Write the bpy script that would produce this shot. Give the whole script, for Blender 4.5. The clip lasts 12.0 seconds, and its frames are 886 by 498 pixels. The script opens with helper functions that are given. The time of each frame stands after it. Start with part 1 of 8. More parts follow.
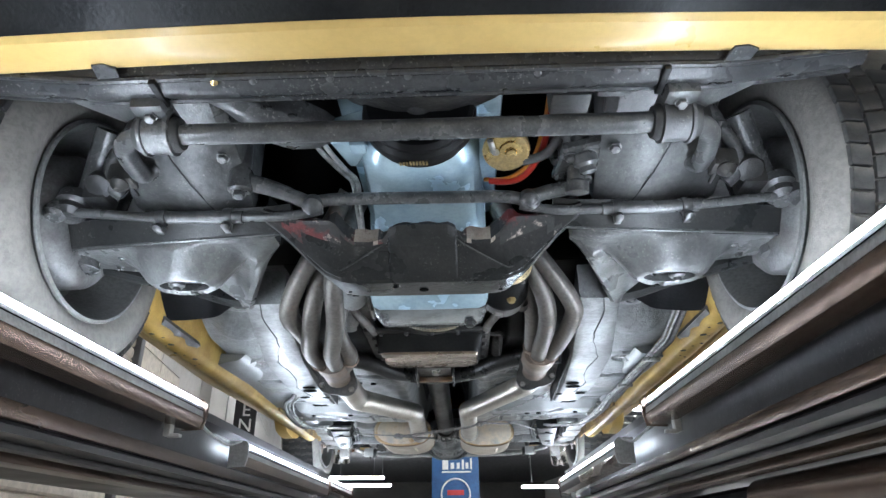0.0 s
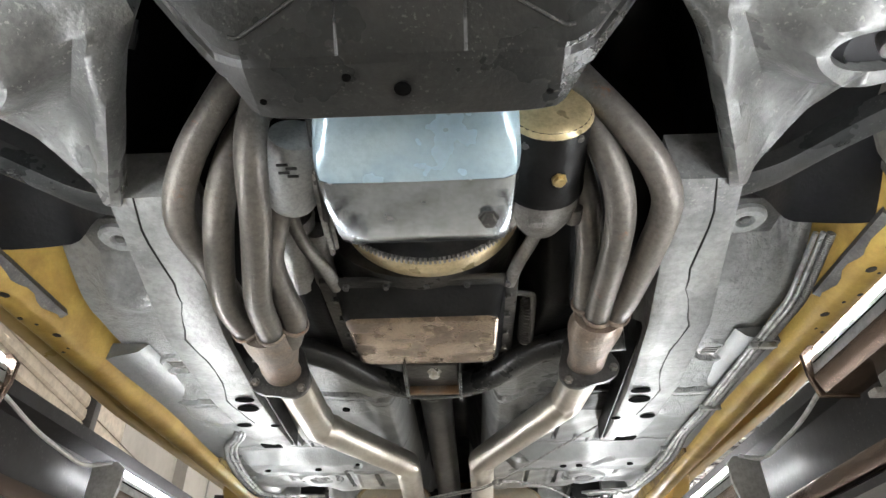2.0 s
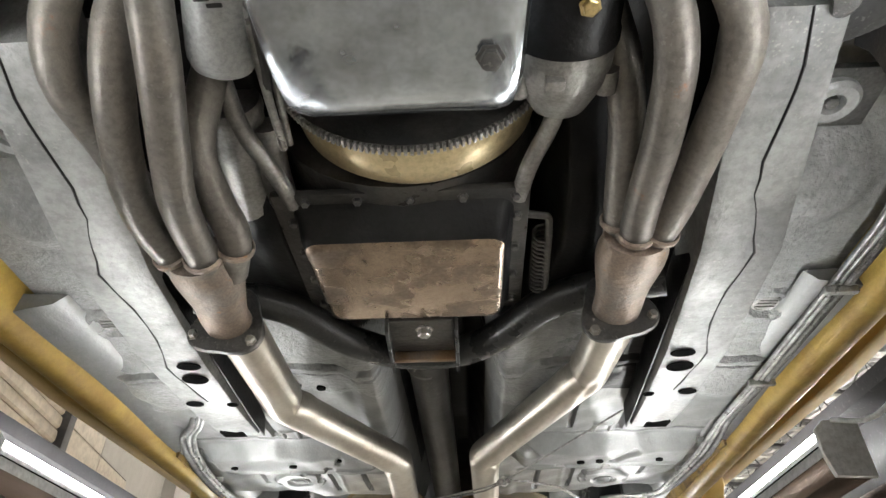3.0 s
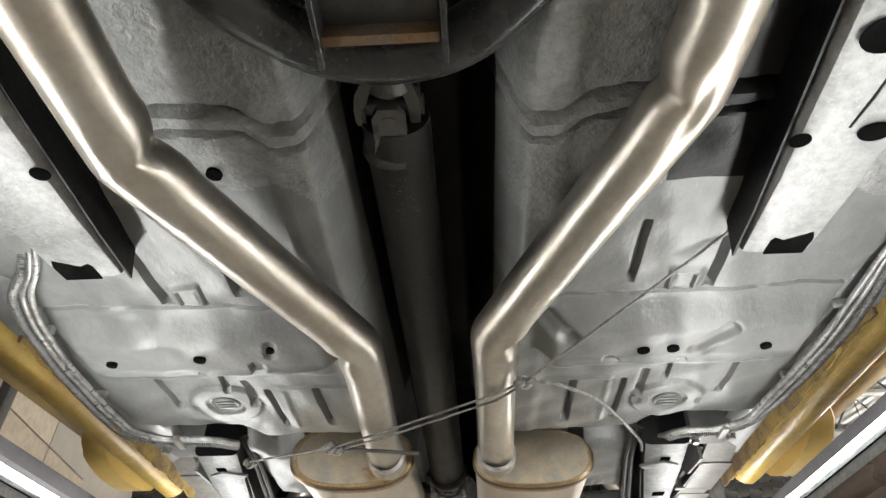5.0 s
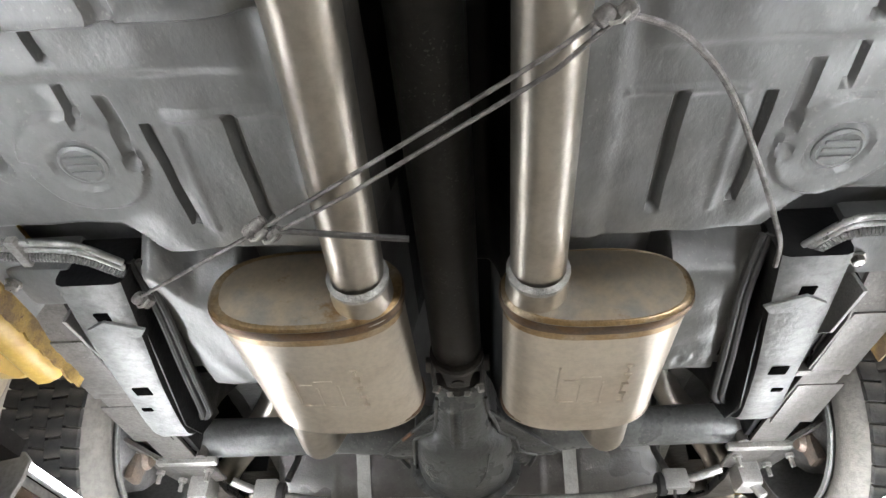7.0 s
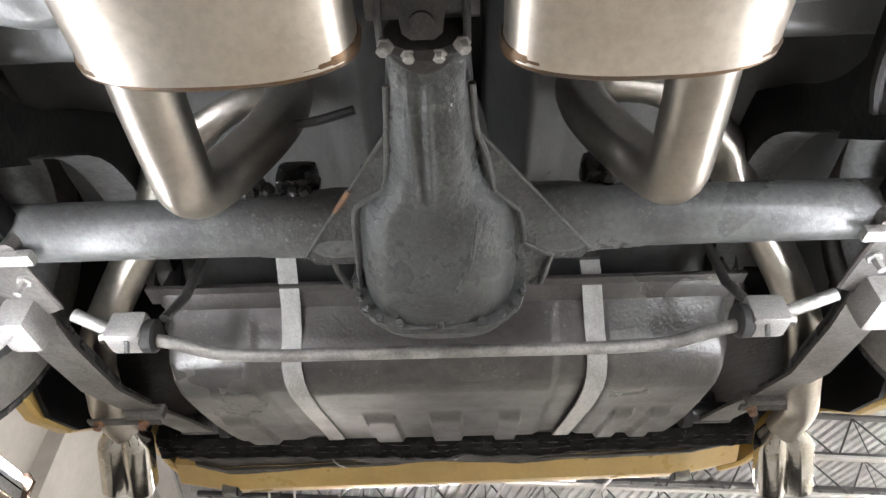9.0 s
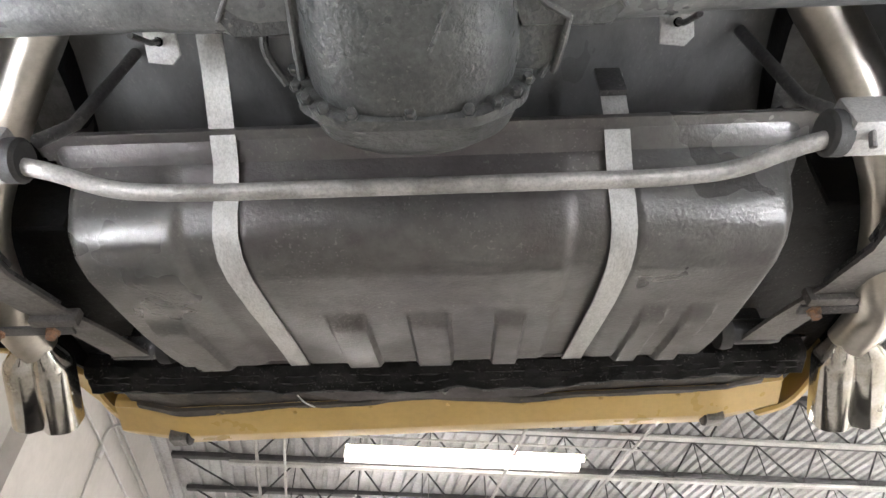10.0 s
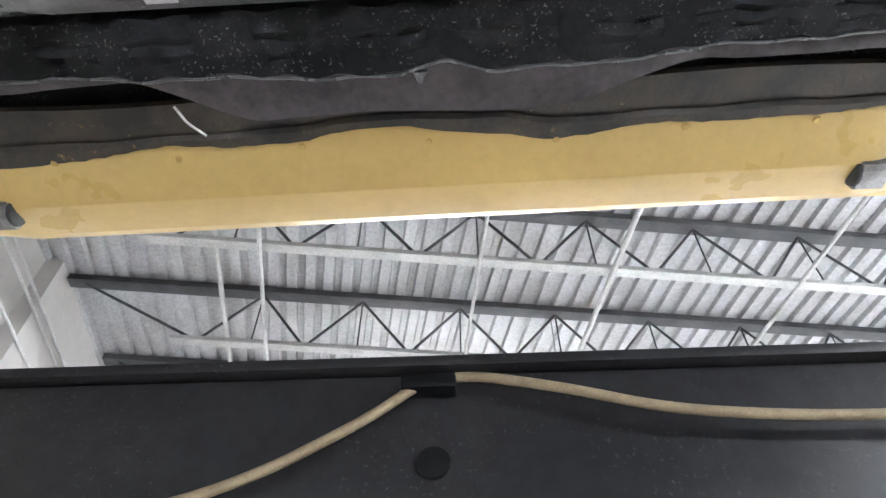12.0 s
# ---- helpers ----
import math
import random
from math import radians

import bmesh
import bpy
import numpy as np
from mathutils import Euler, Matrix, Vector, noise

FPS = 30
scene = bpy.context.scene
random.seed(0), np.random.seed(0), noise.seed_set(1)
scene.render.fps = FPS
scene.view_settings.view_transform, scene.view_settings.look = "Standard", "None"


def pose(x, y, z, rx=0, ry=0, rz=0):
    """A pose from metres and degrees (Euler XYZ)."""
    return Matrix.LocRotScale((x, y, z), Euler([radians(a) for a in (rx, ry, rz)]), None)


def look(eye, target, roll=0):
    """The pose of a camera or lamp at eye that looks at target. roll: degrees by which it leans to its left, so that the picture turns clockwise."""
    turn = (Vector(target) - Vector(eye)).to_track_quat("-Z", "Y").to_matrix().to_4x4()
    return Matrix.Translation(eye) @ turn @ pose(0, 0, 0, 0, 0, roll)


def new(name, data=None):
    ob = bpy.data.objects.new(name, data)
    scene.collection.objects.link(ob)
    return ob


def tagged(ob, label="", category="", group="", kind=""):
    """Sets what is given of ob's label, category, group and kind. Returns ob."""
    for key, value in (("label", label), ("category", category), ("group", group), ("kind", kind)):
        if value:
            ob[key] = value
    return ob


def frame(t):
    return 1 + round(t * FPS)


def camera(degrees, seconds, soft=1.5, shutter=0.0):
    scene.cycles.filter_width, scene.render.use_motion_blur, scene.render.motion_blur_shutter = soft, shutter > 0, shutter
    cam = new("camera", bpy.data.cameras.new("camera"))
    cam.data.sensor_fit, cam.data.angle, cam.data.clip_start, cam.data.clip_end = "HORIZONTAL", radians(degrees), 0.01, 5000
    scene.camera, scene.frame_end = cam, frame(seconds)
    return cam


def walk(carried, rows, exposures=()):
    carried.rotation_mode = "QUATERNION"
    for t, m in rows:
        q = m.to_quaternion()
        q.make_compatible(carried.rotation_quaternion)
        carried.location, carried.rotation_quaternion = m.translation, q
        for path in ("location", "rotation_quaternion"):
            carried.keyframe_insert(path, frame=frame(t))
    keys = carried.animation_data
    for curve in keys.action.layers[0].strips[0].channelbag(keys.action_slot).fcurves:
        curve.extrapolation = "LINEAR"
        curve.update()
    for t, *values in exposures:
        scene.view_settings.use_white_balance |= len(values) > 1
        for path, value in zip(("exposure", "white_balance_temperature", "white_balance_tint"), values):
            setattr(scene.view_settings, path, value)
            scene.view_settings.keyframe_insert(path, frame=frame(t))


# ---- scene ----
cam = camera(70.0, 12.0)
PATH = [
    (0, (0.073, 0.611, 1.29), (0.023, 2.423, 2.135), -0.6),
    (0.5, (0.08, 0.821, 1.271), (0.025, 2.587, 2.208), -0.5),
    (1, (0.077, 1.012, 1.255), (0.017, 2.727, 2.283), -0.5),
    (1.5, (0.049, 1.215, 1.241), (-0.013, 2.889, 2.333), -0.4),
    (2, (0.057, 1.386, 1.239), (-0.002, 3.031, 2.374), -0.6),
    (2.5, (0.071, 1.546, 1.251), (0.01, 3.167, 2.421), -0.6),
    (3, (0.065, 1.71, 1.259), (-0.004, 3.317, 2.448), -0.5),
    (3.2, (0.059, 1.789, 1.266), (-0.011, 3.392, 2.459), -0.5),
    (4.8, (0.062, 2.372, 1.255), (-0.013, 3.934, 2.502), -0.4),
    (5, (0.059, 2.446, 1.259), (-0.019, 4.004, 2.511), -0.4),
    (5.5, (0.057, 2.631, 1.252), (-0.024, 4.177, 2.518), -0.3),
    (6, (0.058, 2.809, 1.252), (-0.013, 4.344, 2.532), -0.7),
    (6.5, (0.031, 2.99, 1.253), (-0.045, 4.519, 2.54), -0.6),
    (7, (0.014, 3.16, 1.252), (-0.073, 4.682, 2.546), -0.3),
    (7.5, (0.012, 3.354, 1.248), (-0.066, 4.874, 2.547), -0.4),
    (7.7, (0.014, 3.431, 1.251), (-0.064, 4.947, 2.553), -0.3),
    (9.3, (0.009, 4.02, 1.225), (-0.034, 5.49, 2.582), -0.5),
    (9.5, (0.019, 4.096, 1.233), (-0.025, 5.564, 2.591), -0.5),
    (10, (0.025, 4.279, 1.234), (-0.021, 5.746, 2.593), -0.5),
    (10.5, (0.012, 4.485, 1.24), (-0.039, 5.941, 2.61), -0.3),
    (11, (0.012, 4.688, 1.227), (-0.036, 6.124, 2.618), -0.3),
    (11.5, (0.026, 4.894, 1.223), (-0.027, 6.295, 2.65), -0.1),
    (12, (0.04, 5.120, 1.216), (-0.040, 6.482, 2.683), 0.3),
]
# seconds, stops, kelvin, tint
EXPOSURES = [(0, 0.22, 5750, 9), (0.5, 0.29, 6450, 10), (1.5, 0.34, 6600, 10), (2, 0.42, 6700, 10), (2.5, 0.36, 6800, 10), (3, 0.36, 6900, 10), (5, 0.11, 6950, 10), (6.5, 0.0, 6600, 11), (7.5, 0.20, 6600, 12), (9.5, 0.73, 6500, 14), (11, 0.92, 6400, 15), (11.5, 1.08, 6050, 14), (12, 1.38, 5650, 11)]
walk(cam, [(t, look(eye, target, roll)) for t, eye, target, roll in PATH], EXPOSURES)
# ---------------------------------------------------------------- light
world = bpy.data.worlds.new("garage_air")
scene.world = world
world.use_nodes = True
world.node_tree.nodes["Background"].inputs[0].default_value = (0.75, 0.85, 1.0, 1)
world.node_tree.nodes["Background"].inputs[1].default_value = 0.02

LED_POWER = 34.0
FIXTURE_POWER = 125.0

# ---------------------------------------------------------------- materials


def shader(name, color, rough=0.5, metal=0.0, second=None, scale=6.0, spread=(0.4, 0.65), grain=0.12, bump=0.15, bump_scale=160.0,
           spots=None, spot_scale=25.0, spot_level=0.68, rough_var=0.12, stretch=(1, 1, 1), coat=0.0, lumps=0.0, spec=0.5, specks=0.0, speck_color=(0.34, 0.33, 0.31), speck_scale=210.0):
    """A painted or bare surface: colour drifting between two tones, fine grain, worn spots, relief."""
    m = bpy.data.materials.new(name)
    m.use_nodes = True
    nt = m.node_tree
    nd, ln = nt.nodes, nt.links
    bsdf = nd["Principled BSDF"]
    tc = nd.new("ShaderNodeTexCoord")
    mp = nd.new("ShaderNodeMapping")
    mp.inputs["Scale"].default_value = stretch
    ln.new(tc.outputs["Object"], mp.inputs["Vector"])

    def noise_node(sc, detail=4.0, rough_=0.6):
        n = nd.new("ShaderNodeTexNoise")
        n.inputs["Scale"].default_value = sc
        n.inputs["Detail"].default_value = detail
        n.inputs["Roughness"].default_value = rough_
        ln.new(mp.outputs[0], n.inputs["Vector"])
        return n

    def ramp(src, lo, hi):
        r = nd.new("ShaderNodeMapRange")
        r.inputs["From Min"].default_value, r.inputs["From Max"].default_value = lo, hi
        r.interpolation_type = "SMOOTHSTEP"
        ln.new(src, r.inputs["Value"])
        return r.outputs[0]

    def mix(fac, a, b, kind="MIX"):
        x = nd.new("ShaderNodeMix")
        x.data_type, x.blend_type = "RGBA", kind
        for sock, v in ((x.inputs[0], fac), (x.inputs[6], a), (x.inputs[7], b)):
            if isinstance(v, (int, float)):
                sock.default_value = v
            elif isinstance(v, tuple):
                sock.default_value = (*v, 1)
            else:
                ln.new(v, sock)
        return x.outputs[2]

    big = noise_node(scale)
    fine = noise_node(scale * 14, 3.0, 0.7)
    col = mix(ramp(big.outputs["Fac"], *spread), color, second or tuple(c * 0.7 for c in color))
    dark = tuple(max(0.0, 1 - grain * 2.2) for _ in range(3))
    col = mix(ramp(fine.outputs["Fac"], 0.35, 0.7), col, mix(1.0, col, dark, "MULTIPLY"))
    if spots:
        sp = noise_node(spot_scale, 6.0, 0.75)
        col = mix(ramp(sp.outputs["Fac"], spot_level, spot_level + 0.10), col, spots)
    if specks:
        # fine dust and chips, gathered in patches
        dust = noise_node(speck_scale, 2.0, 0.5)
        patch = noise_node(scale * 1.7 + 3, 3.0, 0.6)
        both = nd.new("ShaderNodeMath")
        both.operation = "MULTIPLY"
        ln.new(ramp(dust.outputs["Fac"], 0.60, 0.70), both.inputs[0])
        ln.new(ramp(patch.outputs["Fac"], 0.42, 0.62), both.inputs[1])
        some = nd.new("ShaderNodeMath")
        some.operation = "MULTIPLY"
        some.inputs[1].default_value = specks
        ln.new(both.outputs[0], some.inputs[0])
        col = mix(some.outputs[0], col, speck_color)
    ln.new(col, bsdf.inputs["Base Color"])
    rr = nd.new("ShaderNodeMapRange")
    rr.inputs["To Min"].default_value, rr.inputs["To Max"].default_value = max(0.02, rough - rough_var), min(1, rough + rough_var)
    rr.inputs["From Min"].default_value, rr.inputs["From Max"].default_value = 0.3, 0.7
    ln.new(big.outputs["Fac"], rr.inputs["Value"])
    ln.new(rr.outputs[0], bsdf.inputs["Roughness"])
    bsdf.inputs["Metallic"].default_value = metal
    bsdf.inputs["Specular IOR Level"].default_value = spec
    bsdf.inputs["Coat Weight"].default_value = coat
    if bump:
        bn = noise_node(bump_scale, 3.0, 0.6)
        b = nd.new("ShaderNodeBump")
        b.inputs["Strength"].default_value = bump
        b.inputs["Distance"].default_value = 0.004
        ln.new(bn.outputs["Fac"], b.inputs["Height"])
        last = b
        if lumps:
            b2 = nd.new("ShaderNodeBump")
            b2.inputs["Strength"].default_value = lumps
            b2.inputs["Distance"].default_value = 0.02
            ln.new(noise_node(scale * 2.2, 2.0, 0.5).outputs["Fac"], b2.inputs["Height"])
            ln.new(b.outputs[0], b2.inputs["Normal"])
            last = b2
        ln.new(last.outputs[0], bsdf.inputs["Normal"])
    return m


def glow(name, color, power):
    m = bpy.data.materials.new(name)
    m.use_nodes = True
    b = m.node_tree.nodes["Principled BSDF"]
    b.inputs["Base Color"].default_value = (0.9, 0.9, 0.9, 1)
    b.inputs["Emission Color"].default_value = (*color, 1)
    b.inputs["Emission Strength"].default_value = power
    return m


PAN_GREY = shader("floor_paint", (0.178, 0.181, 0.180), 0.33, second=(0.150, 0.152, 0.150), scale=3.5, bump=0.28, bump_scale=90, stretch=(1, 0.6, 1), rough_var=0.06, grain=0.06, lumps=0.02, spots=(0.11, 0.11, 0.108), spot_scale=90, spot_level=0.75, specks=0.25)
PAN_STIPPLE = shader("stippled_undercoat", (0.25, 0.253, 0.25), 0.34, second=(0.19, 0.192, 0.19), scale=4, bump=1.0, bump_scale=120, rough_var=0.1, lumps=0.05, spots=(0.06, 0.06, 0.06), spot_scale=170, spot_level=0.66)
LINE_HOSE = shader("line_hose", (0.20, 0.20, 0.195), 0.35, metal=0.4, second=(0.13, 0.13, 0.128), scale=60, bump=0.6, bump_scale=200)
YELLOW_TORN = shader("torn_yellow_paint", (0.46, 0.31, 0.10), 0.5, second=(0.22, 0.15, 0.09), scale=22, bump=0.8, bump_scale=80, spots=(0.14, 0.08, 0.05), spot_scale=45, spot_level=0.58, grain=0.1)
RAIL_GREY = shader("frame_paint", (0.30, 0.304, 0.302), 0.40, second=(0.16, 0.162, 0.162), scale=5, bump=0.45, bump_scale=90, spots=(0.08, 0.08, 0.08), spot_scale=30, spot_level=0.70, specks=0.50)
ARM_GREY = shader("arm_paint", (0.085, 0.086, 0.085), 0.29, spec=0.65, second=(0.026, 0.026, 0.027), scale=9, bump=0.3, bump_scale=130, spots=(0.05, 0.05, 0.05), spot_scale=35, spot_level=0.68, lumps=0.06, specks=0.55)
# lighter copy of the arm paint, standing for light from the LED bars
ARM_LIT = shader("lit_dusty_arm_paint", (0.128, 0.130, 0.128), 0.33, second=(0.058, 0.058, 0.058), scale=8, bump=0.3, bump_scale=120, spots=(0.05, 0.05, 0.05), spot_scale=35, spot_level=0.70, lumps=0.05, specks=0.45)
TOWER_GREY = shader("tower_paint", (0.13, 0.132, 0.13), 0.44, second=(0.040, 0.040, 0.040), scale=7, bump=0.35, bump_scale=70, spots=(0.02, 0.02, 0.02), spot_scale=28, spot_level=0.66, lumps=0.10, specks=0.35)
CORE_GREY = shader("core_support_paint", (0.055, 0.056, 0.058), 0.28, second=(0.030, 0.030, 0.031), scale=9, bump=0.3, bump_scale=80, spots=(0.20, 0.19, 0.18), spot_scale=45, spot_level=0.72, specks=0.55)
CROSS_BLACK = shader("crossmember_paint", (0.020, 0.021, 0.021), 0.32, spec=0.34, second=(0.032, 0.031, 0.030), scale=7, bump=0.25, bump_scale=90, spots=(0.30, 0.27, 0.25), spot_scale=40, spot_level=0.735, lumps=0.03, specks=0.16)
# black paint; also stands for shade in the tunnel, engine bay and rail sides
BLACK_PAINT_AND_SHADE = shader("black_paint_and_shade", (0.007, 0.007, 0.008), 0.42, spec=0.2, second=(0.014, 0.014, 0.014), scale=8, bump=0.25, bump_scale=100)
DARK_STEEL = shader("dark_steel", (0.10, 0.10, 0.10), 0.42, metal=0.5, second=(0.16, 0.155, 0.15), scale=12, bump=0.3, bump_scale=120, spots=(0.16, 0.08, 0.04), spot_scale=26, spot_level=0.73, specks=0.40)
LINK_GREY = shader("linkage_paint", (0.125, 0.127, 0.127), 0.32, metal=0.3, second=(0.065, 0.065, 0.066), scale=14, bump=0.25, bump_scale=130, specks=0.45)
GREASE = shader("greasy_black", (0.014, 0.014, 0.014), 0.30, second=(0.04, 0.037, 0.033), scale=18, bump=0.8, bump_scale=60)
ENGINE_BLUE = shader("engine_blue", (0.55, 0.71, 0.80), 0.24, second=(0.40, 0.56, 0.68), scale=7, bump=0.12, bump_scale=80, spots=(0.30, 0.36, 0.42), spot_scale=12, spot_level=0.74, metal=0.35, rough_var=0.08, grain=0.05, lumps=0.03)
PAN_WORN = shader("worn_pan_steel", (0.50, 0.545, 0.59), 0.22, metal=0.95, second=(0.32, 0.34, 0.36), scale=9, lumps=0.05, grain=0.06, bump=0.08, bump_scale=70)
PAN_BROWN = shader("worn_trans_pan", (0.36, 0.275, 0.205), 0.26, metal=0.9, second=(0.20, 0.155, 0.12), scale=14, bump=0.1, bump_scale=60, spots=(0.10, 0.09, 0.08), spot_scale=18, spot_level=0.70)
HEADER = shader("header_steel", (0.175, 0.164, 0.151), 0.44, metal=0.58, second=(0.215, 0.197, 0.178), scale=7, bump=0.2, bump_scale=110, spots=(0.28, 0.13, 0.07), spot_scale=9, spot_level=0.62, specks=0.30)
RUSTY = shader("rusted_collector", (0.29, 0.225, 0.18), 0.52, metal=0.4, second=(0.25, 0.215, 0.19), scale=18, bump=0.45, bump_scale=90, spots=(0.36, 0.16, 0.06), spot_scale=30, spot_level=0.6)
STAINLESS = shader("stainless_pipe", (0.56, 0.53, 0.475), 0.36, metal=1.0, second=(0.46, 0.42, 0.36), scale=6, bump=0.04, bump_scale=60, spots=(0.42, 0.34, 0.24), spot_scale=12, spot_level=0.70, rough_var=0.07, grain=0.05)
MUFFLER = shader("muffler_steel", (0.78, 0.72, 0.63), 0.38, metal=1.0, second=(0.68, 0.61, 0.52), scale=6, bump=0.06, bump_scale=50, rough_var=0.06, grain=0.05)
MUFFLER_END = shader("heat_stained_steel", (0.66, 0.56, 0.42), 0.48, metal=1.0, second=(0.46, 0.44, 0.40), scale=9, bump=0.05, bump_scale=60, spots=(0.40, 0.26, 0.13), spot_scale=5, spot_level=0.60, grain=0.04)
HEAT_BAND = shader("heat_band", (0.52, 0.37, 0.20), 0.42, metal=1.0, second=(0.62, 0.52, 0.38), scale=14, bump=0.05, spots=(0.30, 0.19, 0.10), spot_scale=16, spot_level=0.58)
SEAM = shader("burnt_seam", (0.22, 0.135, 0.075), 0.46, metal=0.8, second=(0.18, 0.14, 0.11), scale=20, bump=0.1)
WELD = shader("weld_bead", (0.62, 0.62, 0.60), 0.55, metal=0.7, second=(0.45, 0.45, 0.44), scale=40, bump=0.8, bump_scale=120)
CHROME = shader("worn_chrome", (0.72, 0.70, 0.66), 0.16, metal=1.0, second=(0.60, 0.57, 0.50), scale=20, bump=0.1, bump_scale=60, spots=(0.35, 0.32, 0.22), spot_scale=30, spot_level=0.66)
BOLT = shader("zinc_bolt", (0.45, 0.44, 0.42), 0.35, metal=0.9, second=(0.30, 0.27, 0.24), scale=50, bump=0.2)
RUST_BOLT = shader("rusty_bolt", (0.34, 0.18, 0.10), 0.6, metal=0.3, second=(0.22, 0.17, 0.14), scale=60, bump=0.4)
GOLD = shader("gold_zinc", (0.66, 0.50, 0.22), 0.28, metal=0.9, second=(0.55, 0.44, 0.24), scale=12, bump=0.05)
CONVERTER = shader("converter_gold", (0.60, 0.49, 0.29), 0.34, metal=0.40, second=(0.48, 0.38, 0.21), scale=8, bump=0.08, spots=(0.2, 0.14, 0.07), spot_scale=14, spot_level=0.68)
YELLOW = shader("yellow_paint", (0.62, 0.435, 0.15), 0.36, second=(0.57, 0.39, 0.125), scale=4, bump=0.05, bump_scale=30, coat=0.15, grain=0.03)
YELLOW_CHIPPED = shader("chipped_yellow_paint", (0.55, 0.375, 0.10), 0.40, second=(0.42, 0.27, 0.07), scale=9, bump=0.35, bump_scale=50, spots=(0.22, 0.19, 0.15), spot_scale=24, spot_level=0.67, grain=0.05)
RUBBER = shader("rubber", (0.028, 0.028, 0.028), 0.62, second=(0.05, 0.05, 0.048), scale=10, bump=0.25, bump_scale=150)
TYRE = shader("dusty_tyre", (0.17, 0.16, 0.145), 0.78, second=(0.23, 0.215, 0.195), scale=5, bump=0.3, bump_scale=140)
TREAD = shader("tread_rubber", (0.03, 0.03, 0.031), 0.72, second=(0.11, 0.105, 0.095), scale=12, bump=0.3, bump_scale=140)
RIM = shader("steel_wheel", (0.24, 0.24, 0.235), 0.42, metal=0.5, second=(0.25, 0.25, 0.24), scale=8, bump=0.1)
DUST_SHIELD = shader("drum_steel", (0.20, 0.20, 0.20), 0.5, metal=0.5, second=(0.13, 0.125, 0.12), scale=12, bump=0.4, bump_scale=90)
TANK = shader("tank_paint", (0.165, 0.162, 0.156), 0.36, second=(0.112, 0.099, 0.099), scale=3, bump=0.25, bump_scale=150, metal=0.55, spots=(0.34, 0.34, 0.33), spot_scale=110, spot_level=0.69, rough_var=0.14, grain=0.08, specks=0.45, lumps=0.04)
STRAP = shader("strap_metal", (0.66, 0.66, 0.64), 0.45, metal=0.2, second=(0.54, 0.54, 0.52), scale=25, bump=0.3, bump_scale=120, stretch=(1, 0.3, 1), spots=(0.28, 0.27, 0.25), spot_scale=60, spot_level=0.72)
AXLE = shader("axle_paint", (0.16, 0.165, 0.162), 0.34, second=(0.10, 0.101, 0.10), scale=7, bump=0.32, bump_scale=75, spots=(0.05, 0.05, 0.05), spot_scale=40, spot_level=0.68, specks=0.50)
DIFF = shader("differential_paint", (0.12, 0.127, 0.125), 0.32, second=(0.075, 0.078, 0.078), scale=10, bump=0.7, bump_scale=110, specks=0.30)
BARE_BAR = shader("bare_bar", (0.55, 0.54, 0.52), 0.42, metal=0.5, second=(0.36, 0.35, 0.33), scale=16, bump=0.6, bump_scale=70)
CASTING = shader("cast_aluminium", (0.36, 0.355, 0.34), 0.42, metal=0.6, second=(0.22, 0.21, 0.20), scale=14, bump=0.3, specks=0.30)
CASE_DARK = shader("oily_case", (0.062, 0.058, 0.053), 0.38, metal=0.2, second=(0.03, 0.03, 0.03), scale=10, bump=0.4, bump_scale=90)
LINE_STEEL = shader("brake_line_steel", (0.42, 0.42, 0.41), 0.35, metal=0.6, second=(0.22, 0.22, 0.21), scale=30, bump=0.1)
CABLE = shader("steel_cable", (0.30, 0.29, 0.28), 0.45, metal=0.6, second=(0.18, 0.17, 0.165), scale=60, bump=0.5, bump_scale=400)
FILTER_WHITE = shader("filter_enamel", (0.42, 0.43, 0.43), 0.35, second=(0.34, 0.35, 0.35), scale=12, bump=0.05)
BRACKET_WHITE = shader("bright_bracket", (0.46, 0.455, 0.44), 0.4, metal=0.35, second=(0.45, 0.44, 0.42), scale=20, bump=0.3)
LINK_DARK = shader("rubber_hose", (0.05, 0.05, 0.05), 0.5, second=(0.08, 0.08, 0.08), scale=30, bump=0.3)
RED_WIRE = shader("red_hose", (0.62, 0.035, 0.02), 0.35, second=(0.5, 0.03, 0.02), scale=20, bump=0.03)
ORANGE_WIRE = shader("orange_wire", (0.75, 0.28, 0.03), 0.4, second=(0.65, 0.24, 0.03), scale=20, bump=0.03)
SCRAPED = shader("scraped_crossmember", (0.036, 0.036, 0.036), 0.42, second=(0.13, 0.026, 0.026), scale=16, spread=(0.50, 0.60), bump=0.5, bump_scale=60, spots=(0.44, 0.38, 0.33), spot_scale=34, spot_level=0.565)
BARE_PATCH = shader("worn_bare_patch", (0.46, 0.40, 0.34), 0.5, metal=0.2, second=(0.36, 0.30, 0.25), scale=24, bump=0.5, spots=(0.13, 0.05, 0.05), spot_scale=26, spot_level=0.60)

SPRING_WORN = shader("worn_spring_steel", (0.19, 0.18, 0.17), 0.45, metal=0.35, second=(0.15, 0.14, 0.13), scale=10, bump=0.4, bump_scale=70, spots=(0.24, 0.14, 0.10), spot_scale=18, spot_level=0.66, specks=0.50)
UNDERCOAT = shader("wrinkled_undercoat", (0.008, 0.008, 0.008), 0.40, spec=0.16, second=(0.020, 0.019, 0.019), scale=14, bump=0.35, bump_scale=60, spots=(0.20, 0.19, 0.18), spot_scale=60, spot_level=0.73, lumps=0.06, specks=0.28)
